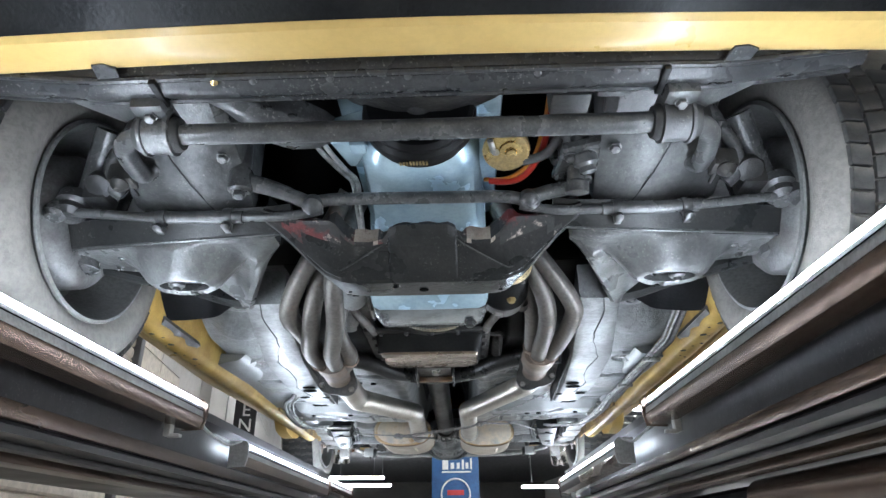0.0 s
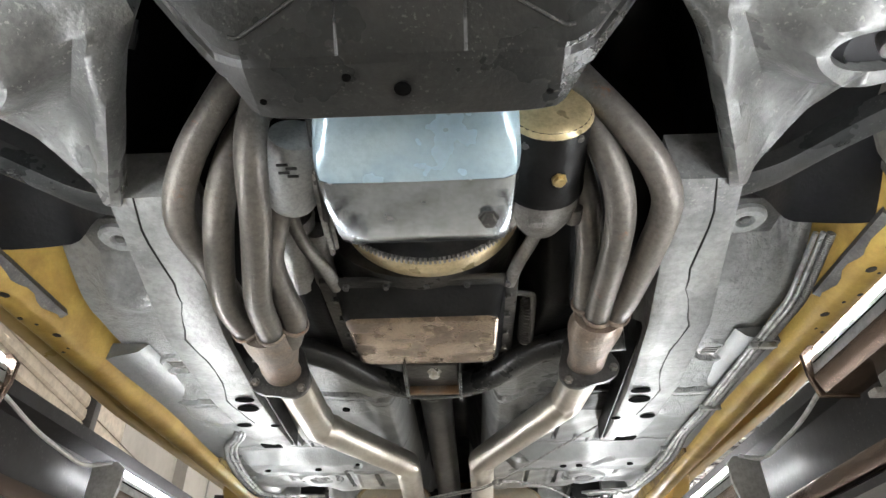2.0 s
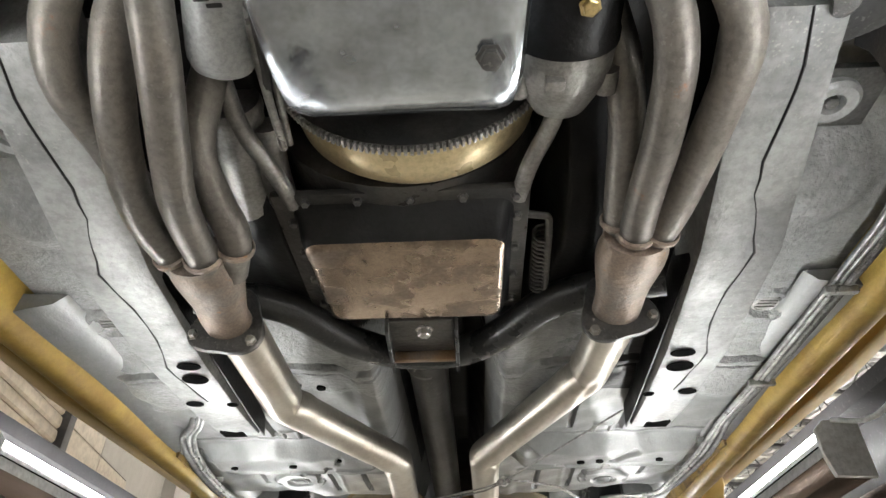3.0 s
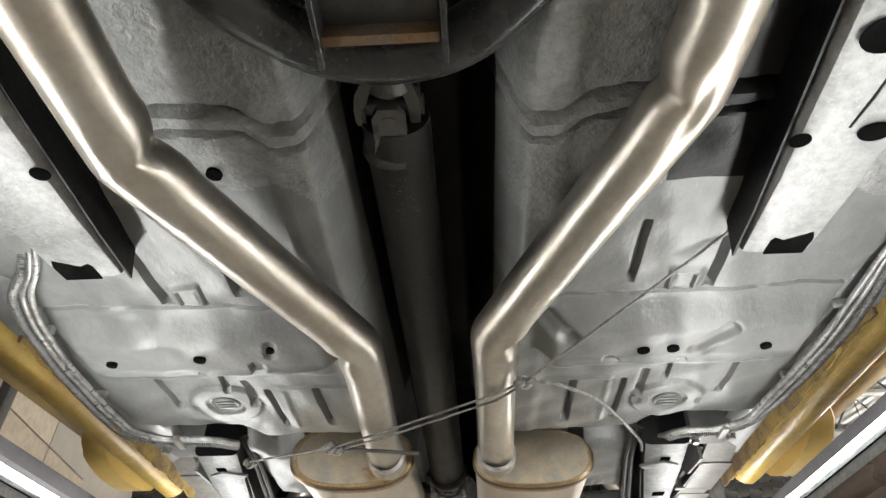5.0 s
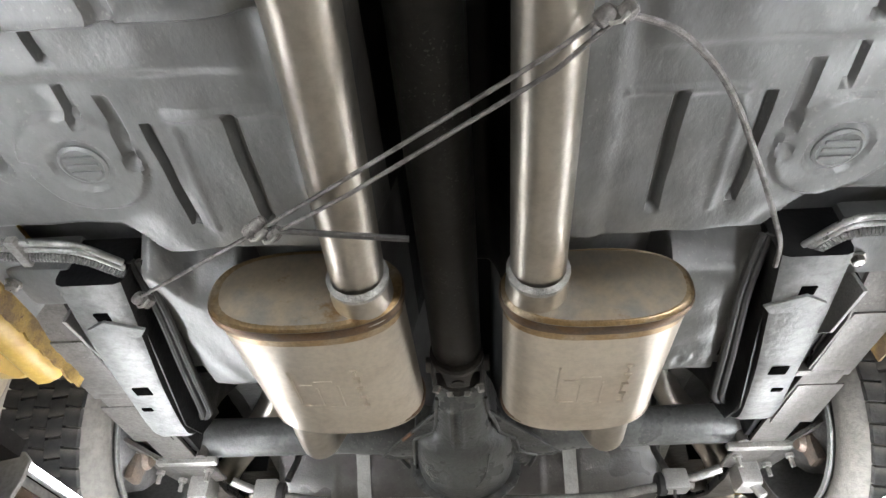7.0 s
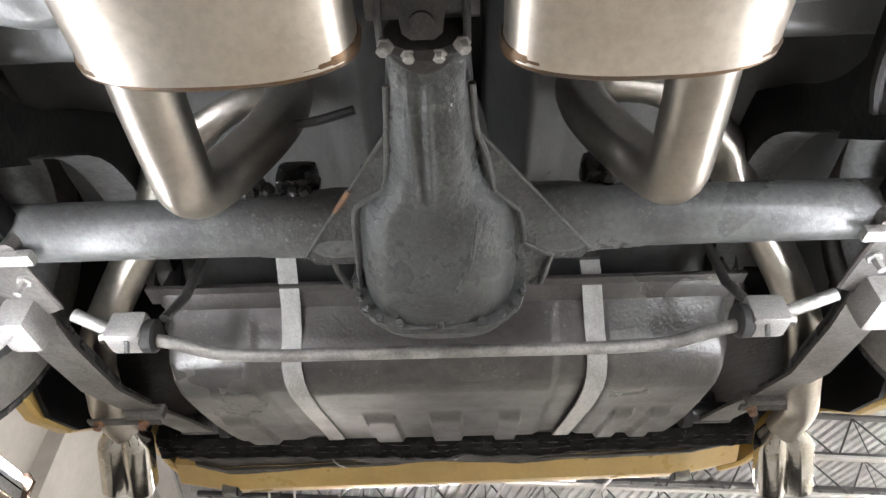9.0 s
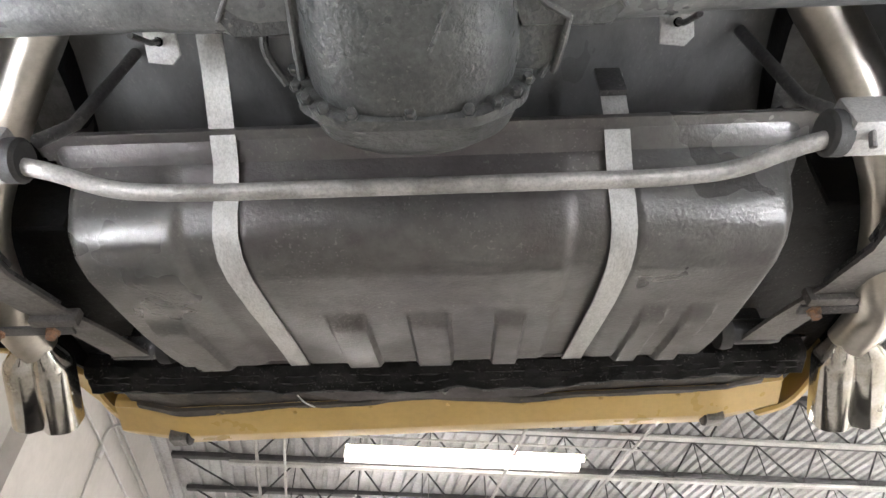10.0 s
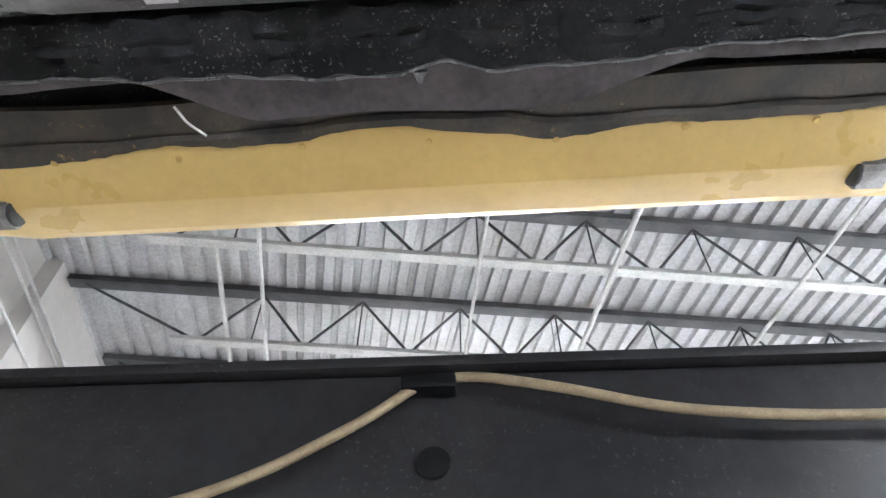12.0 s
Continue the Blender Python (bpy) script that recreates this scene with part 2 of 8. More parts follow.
OVERSPRAY = shader("overspray", (0.055, 0.042, 0.028), 0.42, second=(0.022, 0.019, 0.016), scale=12, bump=0.3, bump_scale=80, spots=(0.30, 0.21, 0.08), spot_scale=40, spot_level=0.62)
INNER_GREY = shader("inner_valance_grey", (0.092, 0.080, 0.082), 0.48, spec=0.25, second=(0.048, 0.041, 0.042), scale=6, bump=0.2, bump_scale=50, spots=(0.05, 0.045, 0.045), spot_scale=30, spot_level=0.70)
RUNWAY_BLACK = shader("runway_paint", (0.027, 0.026, 0.028), 0.40, spec=0.28, second=(0.036, 0.034, 0.035), scale=3, bump=0.08, bump_scale=60, specks=0.12)
RUNWAY_BROWN = shader("runway_channel", (0.19, 0.135, 0.105), 0.26, metal=0.7, second=(0.07, 0.05, 0.04), scale=3, bump=0.08, stretch=(1, 0.2, 1))
ALUMINIUM = shader("fixture_aluminium", (0.62, 0.63, 0.64), 0.4, metal=0.5, second=(0.52, 0.53, 0.54), scale=9, bump=0.05)
ROPE = shader("beige_cable", (0.42, 0.33, 0.20), 0.55, second=(0.33, 0.25, 0.15), scale=40, bump=0.2)
CONCRETE = shader("painted_concrete", (0.47, 0.455, 0.435), 0.75, second=(0.43, 0.415, 0.395), scale=0.9, bump=0.05, bump_scale=40, spots=(0.34, 0.33, 0.32), spot_scale=6, spot_level=0.74, grain=0.03)
FLOOR_CONCRETE = shader("garage_floor", (0.58, 0.57, 0.555), 0.40, second=(0.50, 0.49, 0.48), scale=0.8, bump=0.1, bump_scale=30)
DECK = shader("galvanised_deck", (0.47, 0.475, 0.49), 0.5, metal=0.1, second=(0.39, 0.385, 0.385), scale=2.5, bump=0.05)
SIDING = shader("beige_siding", (0.62, 0.55, 0.46), 0.5, second=(0.55, 0.48, 0.40), scale=1.2, bump=0.05)
JOIST = shader("joist_primer", (0.045, 0.045, 0.05), 0.5, second=(0.08, 0.08, 0.085), scale=5, bump=0.1)
CONDUIT = shader("galvanised_conduit", (0.55, 0.55, 0.54), 0.4, metal=0.4, second=(0.46, 0.46, 0.45), scale=6, bump=0.03)
ORANGE_TAG = shader("orange_plastic", (0.75, 0.16, 0.03), 0.45, second=(0.65, 0.13, 0.03), scale=9, bump=0.02)
SIGN_BLUE = shader("sign_blue", (0.03, 0.10, 0.26), 0.45, second=(0.025, 0.08, 0.22), scale=4, bump=0.02)
HOLE_BLACK = shader("hole_black", (0.004, 0.004, 0.004), 0.95, spec=0.0, second=(0.007, 0.007, 0.007), scale=30, bump=0)
SIGN_BLACK = shader("sign_black", (0.012, 0.012, 0.014), 0.45, second=(0.02, 0.02, 0.02), scale=4, bump=0.02)
SIGN_WHITE = shader("sign_white", (0.75, 0.75, 0.73), 0.5, second=(0.68, 0.68, 0.66), scale=6, bump=0.02)
SIGN_RED = shader("sign_red", (0.5, 0.04, 0.04), 0.5, second=(0.42, 0.03, 0.03), scale=6, bump=0.02)
DRIVE_STEEL = shader("oiled_shaft_steel", (0.022, 0.021, 0.020), 0.42, spec=0.25, second=(0.016, 0.014, 0.013), scale=5, bump=0.15, bump_scale=70, specks=0.15)
DARK_DOOR = shader("dark_shutter", (0.05, 0.048, 0.045), 0.6, second=(0.07, 0.066, 0.06), scale=2, bump=0.1)
LED_GLOW = glow("led_strip", (0.93, 0.97, 1.0), LED_POWER)
# weaker glow for the near fixture, so the deck round it stays even
DIM_TUBE_GLOW = glow("dimmed_fluorescent_tubes", (1.0, 0.93, 0.80), 30.0)
TUBE_GLOW = glow("fluorescent_tubes", (1.0, 0.97, 0.90), FIXTURE_POWER)

# ---------------------------------------------------------------- shapes


def V(*a):
    return Vector(a)


def fillet(pts, rad, steps=6):
    pts = [Vector(p) for p in pts]
    if len(pts) < 3 or rad <= 0:
        return pts
    out = [pts[0]]
    for a, b, c in zip(pts, pts[1:], pts[2:]):
        d1, d2 = (a - b), (c - b)
        k = min(rad, d1.length * 0.48, d2.length * 0.48)
        p, q = b + d1.normalized() * k, b + d2.normalized() * k
        for i in range(steps + 1):
            t = i / steps
            out.append(p * (1 - t) ** 2 + b * 2 * t * (1 - t) + q * t * t)
    out.append(pts[-1])
    return out


def add_loft(bm, rings, closed=True, caps=True):
    vs = [[bm.verts.new(p) for p in r] for r in rings]
    n = len(vs[0])
    for a, b in zip(vs, vs[1:]):
        for i in range(n if closed else n - 1):
            j = (i + 1) % n
            bm.faces.new((a[i], a[j], b[j], b[i]))
    if caps and closed:
        bm.faces.new(list(reversed(vs[0])))
        bm.faces.new(vs[-1])
    return vs


def add_tube(bm, pts, r, n=14, rad=0.0, caps=True, steps=6, flat=1.0):
    """A round bar along pts with bent corners of the radius rad. r: one radius, or a function of 0..1 along the way."""
    line = fillet(pts, rad, steps)
    lens = [0.0]
    for a, b in zip(line, line[1:]):
        lens.append(lens[-1] + (b - a).length)
    total = lens[-1] or 1
    tan = []
    for i in range(len(line)):
        a, b = line[max(i - 1, 0)], line[min(i + 1, len(line) - 1)]
        tan.append((b - a).normalized())
    up = Vector((0, 0, 1)) if abs(tan[0].z) < 0.9 else Vector((1, 0, 0))
    u = (up - tan[0] * up.dot(tan[0])).normalized()
    rings = []
    for p, t, s in zip(line, tan, lens):
        u = (u - t * u.dot(t)).normalized()
        w = t.cross(u)
        rr = r(s / total) if callable(r) else r
        rings.append([p + (u * math.cos(2 * math.pi * k / n) * flat + w * math.sin(2 * math.pi * k / n)) * rr for k in range(n)])
    add_loft(bm, rings, True, caps)
    return bm


def add_box(bm, c, size, bevel=0.004, m=None):
    d = bmesh.ops.create_cube(bm, size=1.0)
    bmesh.ops.scale(bm, vec=Vector(size), verts=d["verts"])
    vs = d["verts"]
    if bevel:
        es = list({e for v in vs for e in v.link_edges})
        res = bmesh.ops.bevel(bm, geom=es, offset=bevel, segments=2, affect="EDGES", profile=0.6)
        vs = list({v for f in res["faces"] for v in f.verts} | {v for v in vs if v.is_valid})
    mat = Matrix.Translation(Vector(c)) @ (m or Matrix.Identity(4))
    bmesh.ops.transform(bm, matrix=mat, verts=vs)
    return bm


def axis_matrix(origin, direction):
    return Matrix.Translation(Vector(origin)) @ Vector(direction).to_track_quat("Z", "Y").to_matrix().to_4x4()


def add_lathe(bm, profile, origin, direction, n=24, caps=True):
    m = axis_matrix(origin, direction)
    rings = [[m @ Vector((r * math.cos(2 * math.pi * k / n), r * math.sin(2 * math.pi * k / n), h)) for k in range(n)] for r, h in profile]
    add_loft(bm, rings, True, caps)
    return bm


def add_prism(bm, poly, m, depth, bevel=0.002):
    """A plate: the outline poly (2D) in the plane of m, depth thick along its z."""
    lo = [bm.verts.new(m @ Vector((x, y, 0))) for x, y in poly]
    hi = [bm.verts.new(m @ Vector((x, y, depth))) for x, y in poly]
    fs = [bm.faces.new(list(reversed(lo))), bm.faces.new(hi)]
    n = len(lo)
    for i in range(n):
        fs.append(bm.faces.new((lo[i], lo[(i + 1) % n], hi[(i + 1) % n], hi[i])))
    if bevel:
        es = list({e for f in fs[:2] for e in f.edges})
        bmesh.ops.bevel(bm, geom=es, offset=bevel, segments=1, affect="EDGES")
    return bm


def add_sheet(bm, fn, us, vs, thick=0.003, up=True):
    """A sheet through fn(u, v) over the two rows of numbers, with thickness upwards."""
    grid = [[bm.verts.new(fn(u, v)) for u in us] for v in vs]
    off = Vector((0, 0, thick if up else -thick))
    top = [[bm.verts.new(p.co + off) for p in row] for row in grid]
    nu, nv = len(us), len(vs)
    for j in range(nv - 1):
        for i in range(nu - 1):
            bm.faces.new((grid[j][i], grid[j + 1][i], grid[j + 1][i + 1], grid[j][i + 1]))
            bm.faces.new((top[j][i], top[j][i + 1], top[j + 1][i + 1], top[j + 1][i]))
    for j in range(nv - 1):
        bm.faces.new((grid[j][0], top[j][0], top[j + 1][0], grid[j + 1][0]))
        bm.faces.new((grid[j][-1], grid[j + 1][-1], top[j + 1][-1], top[j][-1]))
    for i in range(nu - 1):
        bm.faces.new((grid[0][i], grid[0][i + 1], top[0][i + 1], top[0][i]))
        bm.faces.new((grid[-1][i], top[-1][i], top[-1][i + 1], grid[-1][i + 1]))
    return bm


def span(a, b, n):
    return [a + (b - a) * i / (n - 1) for i in range(n)]


def soft(a, b, x):
    t = min(1.0, max(0.0, (x - a) / (b - a)))
    return t * t * (3 - 2 * t)


def bumpf(x, a, b, edge):
    """1 between a and b, falling to 0 over edge outside."""
    return soft(a - edge, a, x) * (1 - soft(b, b + edge, x))


def thing(name, at, label, category, group="", kind=""):
    e = new(name)
    e.location = at
    e.empty_display_size = 0.05
    return tagged(e, label, category, group, kind)


def part(name, bm, material, parent, label="", sharp=38):
    """Links a bmesh in world places as one mesh under a thing or a part."""
    me = bpy.data.meshes.new(name)
    bmesh.ops.recalc_face_normals(bm, faces=bm.faces)
    for f in bm.faces:
        f.smooth = True
    bm.to_mesh(me)
    bm.free()
    me.set_sharp_from_angle(angle=radians(sharp))
    me.materials.append(material)
    ob = new(name, me)
    if parent is not None:
        ob.parent = parent
        ob.matrix_parent_inverse = Matrix.Translation(-parent.location)
    return tagged(ob, label)


def solid(name, bm, material, label, category, kind="", group=""):
    return tagged(part(name, bm, material, None), label, category, group, kind)


def B():
    return bmesh.new()


def bolt(parent, p, d, r=0.009, h=0.008, material=None, name="bolt", label=""):
    bm = B()
    add_lathe(bm, [(r * 1.35, 0), (r * 1.35, h * 0.25), (r, h * 0.26), (r, h), (r * 0.8, h * 1.15)], p, d, 6)
    return part(name, bm, material or BOLT, parent, label, sharp=25)


def tube(name, pts, r, material, parent, label="", n=14, rad=0.0, **kw):
    return part(name, add_tube(B(), pts, r, n, rad, **kw), material, parent, label)


ROOM = Matrix.Rotation(radians(8.6), 4, "Z")  # the hall stands askew to the lift
DECK_Z, WALL_X, FAR_Y, NEAR_Y, RIGHT_X = 4.6, -1.72, 40.0, -5.0, 11.0


def roomed(bm):
    bmesh.ops.transform(bm, matrix=ROOM, verts=bm.verts)
    return bm


bm = B()
add_box(bm, (4.6, 17.5, -0.1), (13.5, 46, 0.2), 0)
solid("floor", roomed(bm), FLOOR_CONCRETE, "grey polished concrete garage floor", "floor", "structure")
bm = B()
add_box(bm, (WALL_X - 0.1, 24.4, 2.4), (0.2, 31.6, 4.8), 0)
SKEW = Matrix.Rotation(radians(3.8), 4, "Z")
SKEW = Matrix.Translation((-1.72, 8.7, 0)) @ SKEW @ Matrix.Translation((1.72, -8.7, 0))  # the far part of the hall turns a little more
bmesh.ops.transform(bm, matrix=SKEW, verts=bm.verts)
solid("wall_west", roomed(bm), CONCRETE, "pale painted concrete side wall with hairline marks", "wall", "structure")
bm = B()
add_box(bm, (WALL_X - 0.22, 1.8, 2.4), (0.2, 13.8, 4.8), 0)
solid("wall_west_bay", roomed(bm), CONCRETE, "pale painted concrete wall behind the shutter", "wall", "structure")
bm = B()
add_box(bm, (4.6, FAR_Y + 0.1, 2.4), (13.5, 0.2, 4.8), 0)
solid("wall_north", roomed(bm), DARK_DOOR, "dark end wall of the garage hall", "wall", "structure")
bm = B()
add_box(bm, (4.6, NEAR_Y - 0.1, 2.4), (13.5, 0.2, 4.8), 0)
solid("wall_south", roomed(bm), CONCRETE, "pale painted concrete end wall", "wall", "structure")
bm = B()
add_box(bm, (RIGHT_X + 0.1, 17.5, 2.4), (0.2, 46, 4.8), 0)
solid("wall_east", roomed(bm), CONCRETE, "pale painted concrete wall across the hall", "wall", "structure")

# ribbed roof deck, one folded sheet
bm = B()
xs, zs = [], []
x = WALL_X - 1.4
while x < RIGHT_X:
    for dx, dz in ((0.0, 0.0), (0.036, 0.0), (0.048, 0.035), (0.092, 0.035), (0.104, 0.0)):
        xs.append(x + dx)
        zs.append(DECK_Z + dz)
    x += 0.14
lo = [[bm.verts.new((a, y, b)) for a, b in zip(xs, zs)] for y in (NEAR_Y, 18.0)]
hi = [[bm.verts.new((a, y, DECK_Z + 0.12)) for a in xs] for y in (NEAR_Y, 18.0)]
for i in range(len(xs) - 1):
    bm.faces.new((lo[0][i], lo[0][i + 1], lo[1][i + 1], lo[1][i]))
    bm.faces.new((hi[0][i], hi[1][i], hi[1][i + 1], hi[0][i + 1]))
bmesh.ops.transform(bm, matrix=SKEW, verts=bm.verts)
solid("ceiling", roomed(bm), DECK, "corrugated galvanised steel roof deck", "ceiling", "structure")


# far roof coloured dark because little light reaches it
bm = B()
add_box(bm, (4.6, 29.0, DECK_Z + 0.06), (12.7, 21.99, 0.12), 0)
solid("ceiling_far", roomed(bm), JOIST, "roof over the far bay, its dimness put into the colour", "ceiling", "structure")

WEB_MESH = {}


def web_bar(j, a, b, r):
    a, b = ROOM @ Vector(a), ROOM @ Vector(b)
    key = round((b - a).length, 3), r
    if key not in WEB_MESH:
        me = bpy.data.meshes.new("web_bar")
        bb = add_lathe(B(), [(r, 0), (r, key[0])], (0, 0, 0), (0, 0, 1), 6)
        bb.to_mesh(me)
        bb.free()
        me.materials.append(JOIST)
        WEB_MESH[key] = me
    ob = new("web_bar", WEB_MESH[key])
    ob.parent = j
    ob.matrix_parent_inverse = Matrix.Translation(-j.location)
    ob.matrix_basis = axis_matrix(a, b - a)
    return ob


def roof_joist(y):
    j = thing("roof_joist", ROOM @ V(4.6, y, DECK_Z), "dark open-web steel joist under the roof deck", "joist", "roof joists")
    bm = B()
    add_box(bm, (4.65, y, DECK_Z - 0.035), (12.7, 0.10, 0.055), 0.004)
    part("top_chord", roomed(bm), JOIST, j)
    bm = B()
    add_box(bm, (4.85, y, DECK_Z - 0.53), (11.3, 0.07, 0.035), 0.004)
    part("bottom_chord", roomed(bm), CONDUIT, j, "grey bottom chord")
    x = WALL_X + 0.15
    web_bar(j, (x, y, DECK_Z - 0.06), (x + 0.95, y, DECK_Z - 0.53), 0.011)
    x += 0.95
    while x < RIGHT_X - 1.3:
        web_bar(j, (x, y, DECK_Z - 0.53), (x + 0.38, y, DECK_Z - 0.06), 0.0105)
        web_bar(j, (x + 0.38, y, DECK_Z - 0.06), (x + 0.76, y, DECK_Z - 0.53), 0.0105)
        web_bar(j, (x + 0.38, y, DECK_Z - 0.06), (x + 0.38, y, DECK_Z - 0.53), 0.006)
        x += 0.76


for k in range(24):
    roof_joist(-4.96 + k * 0.98)


def conduit(pts, r=0.012, turn=None):
    bm = B()
    add_tube(bm, pts, r, 8, 0.1)
    if turn:
        bmesh.ops.transform(bm, matrix=turn, verts=bm.verts)
    return solid("conduit", roomed(bm), CONDUIT, "thin galvanised electrical conduit on the building", "conduit", group="conduits")


for z, r in ((4.19, 0.011), (4.11, 0.011), (3.86, 0.012)):
    conduit([(WALL_X + 0.015, 6.2, z), (WALL_X + 0.015, 17.9, z)], r, SKEW)
conduit([(-1.785, 9.96, 2.3), (-1.785, 9.96, 4.05), (3.5, 9.98, 4.045)], 0.012)
conduit([(0.02, 6.2, 4.03), (-0.62, 17.9, 4.03)], 0.014)
conduit([(-0.28, 6.6, 4.10), (-0.95, 17.9, 4.10)], 0.018)
conduit([(2.16, 6.2, 4.03), (1.90, 17.9, 4.03)], 0.019)
conduit([(1.26, 6.6, 4.03), (1.30, 8.72, 4.03), (1.98, 8.76, 4.03)], 0.012)
conduit([(3.42, 6.6, 4.05), (2.85, 17.9, 4.05)], 0.014)
bm = B()
add_box(bm, (-1.775, 9.96, 3.77), (0.04, 0.07, 0.09), 0.006)
solid("junction_box", roomed(bm), CONDUIT, "small grey electrical junction box on the concrete wall", "junction box")
bm = B()
add_box(bm, (2.03, 8.86, 4.03), (0.07, 0.07, 0.05), 0.006)
add_tube(bm, [(2.03, 8.86, 4.05), (2.03, 8.86, DECK_Z)], 0.006, 6)
solid("junction_box", roomed(bm), CONDUIT, "small grey electrical box on a conduit under the roof", "junction box")


def ceiling_light(x, y, z, length, lamp=None):
    c = ROOM @ V(x, y, z)
    t = thing("ceiling_light", c, "switched-on fluorescent strip fixture hanging under the joists", "ceiling light", "ceiling lights")
    bm = B()
    prof = [(-0.17, -0.030), (-0.06, 0.062), (0.06, 0.062), (0.17, -0.030), (0.162, -0.034), (0.055, 0.045), (-0.055, 0.045), (-0.162, -0.034)]
    add_loft(bm, [[(x - length / 2, y + a, z + b) for a, b in prof], [(x + length / 2, y + a, z + b) for a, b in prof]])
    part("reflector", roomed(bm), SIGN_WHITE, t, "cream enamel reflector hood")
    for dx in (-length * 0.35, length * 0.35):
        bm = B()
        add_tube(bm, [(x + dx, y, z + 0.045), (x + dx, y, DECK_Z)], 0.006, 6)
        part("hanger_rod", roomed(bm), CONDUIT, t)
    for d in (-0.095, 0.095):
        bm = B()
        drop = 0.001 if lamp else 0.0
        add_tube(bm, [(x - length / 2 + 0.02, y + d, z - drop), (x + length / 2 - 0.02, y + d, z - drop)], 0.034, 10)
        part("lamp_tube", roomed(bm), lamp or TUBE_GLOW, t, "glowing lamp tube")
    return t


ceiling_light(1.60, 10.30, 4.04, 2.44, DIM_TUBE_GLOW)
# further fixtures, unseen, added to light the deck and floor evenly
for x, y in ((7.6, 9.6), (6.0, 5.2), (6.0, 0.8), (6.0, -3.4), (1.6, -3.2), (9.4, 12.0), (9.4, 6.0), (6.0, 14.2), (1.4, 14.6), (9.4, 0.0)):
    ceiling_light(x, y, 3.98, 2.44)
for x, y, z in ((-0.31, 24.3, 3.42), (0.1, 28.2, 3.48), (7.3, 25.2, 3.20)):
    ceiling_light(x, y, z, 2.44)

for x, y in ((-0.02, 9.28), (3.19, 9.27)):
    bm = B()
    add_box(bm, (x, y, DECK_Z - 0.40), (0.045, 0.03, 0.13), 0.006)
    add_box(bm, (x + 0.035, y, DECK_Z - 0.35), (0.05, 0.025, 0.05), 0.006)
    solid("hook", roomed(bm), ORANGE_TAG, "small orange plastic hook hanging from a joist", "hook", group="orange hooks")

# roll-up shutter beside the bay: horizontal slats
shutter = thing("roller_shutter", ROOM @ V(WALL_X, 2.0, 0), "beige roll-up steel shutter with horizontal slats", "shutter", kind="structure")
me = bpy.data.meshes.new("shutter_slat")
bb = B()
prof = [(-0.012, -0.046), (0.0, -0.044), (0.012, -0.030), (0.014, 0.0), (0.010, 0.030), (0.0, 0.040), (-0.012, 0.044)]
add_loft(bb, [[(a, -3.9, b) for a, b in prof], [(a, 3.9, b) for a, b in prof]])
bb.to_mesh(me)
bb.free()
me.materials.append(SIDING)
for k in range(49):
    ob = new("shutter_slat", me)
    ob.parent = shutter
    ob.matrix_parent_inverse = Matrix.Translation(-shutter.location)
    ob.matrix_basis = ROOM @ Matrix.Translation((WALL_X - 0.03, 2.0, 0.06 + k * 0.092))
bm = B()
add_box(bm, (WALL_X - 0.02, 5.96, 2.3), (0.09, 0.09, 4.6), 0.006)
part("guide_rail", roomed(bm), JOIST, shutter, "dark guide rail")
panel_wall = thing("panel_wall", ROOM @ V(WALL_X, 7.3, 0), "pale flat wall panels with dark joints", "wall panel", kind="structure")
for k in range(2):
    for h in range(8):
        bm = B()
        add_box(bm, (WALL_X - 0.05, 6.02 + 0.325 + k * 0.655, 0.29 + h * 0.57), (0.05, 0.645, 0.56), 0.004)
        part("panel", roomed(bm), SIDING if (k + h) % 3 else CONCRETE, panel_wall)

# ---------------------------------------------------------------- the lift
TOP_Z, UNDER_Z = 1.612, 1.45


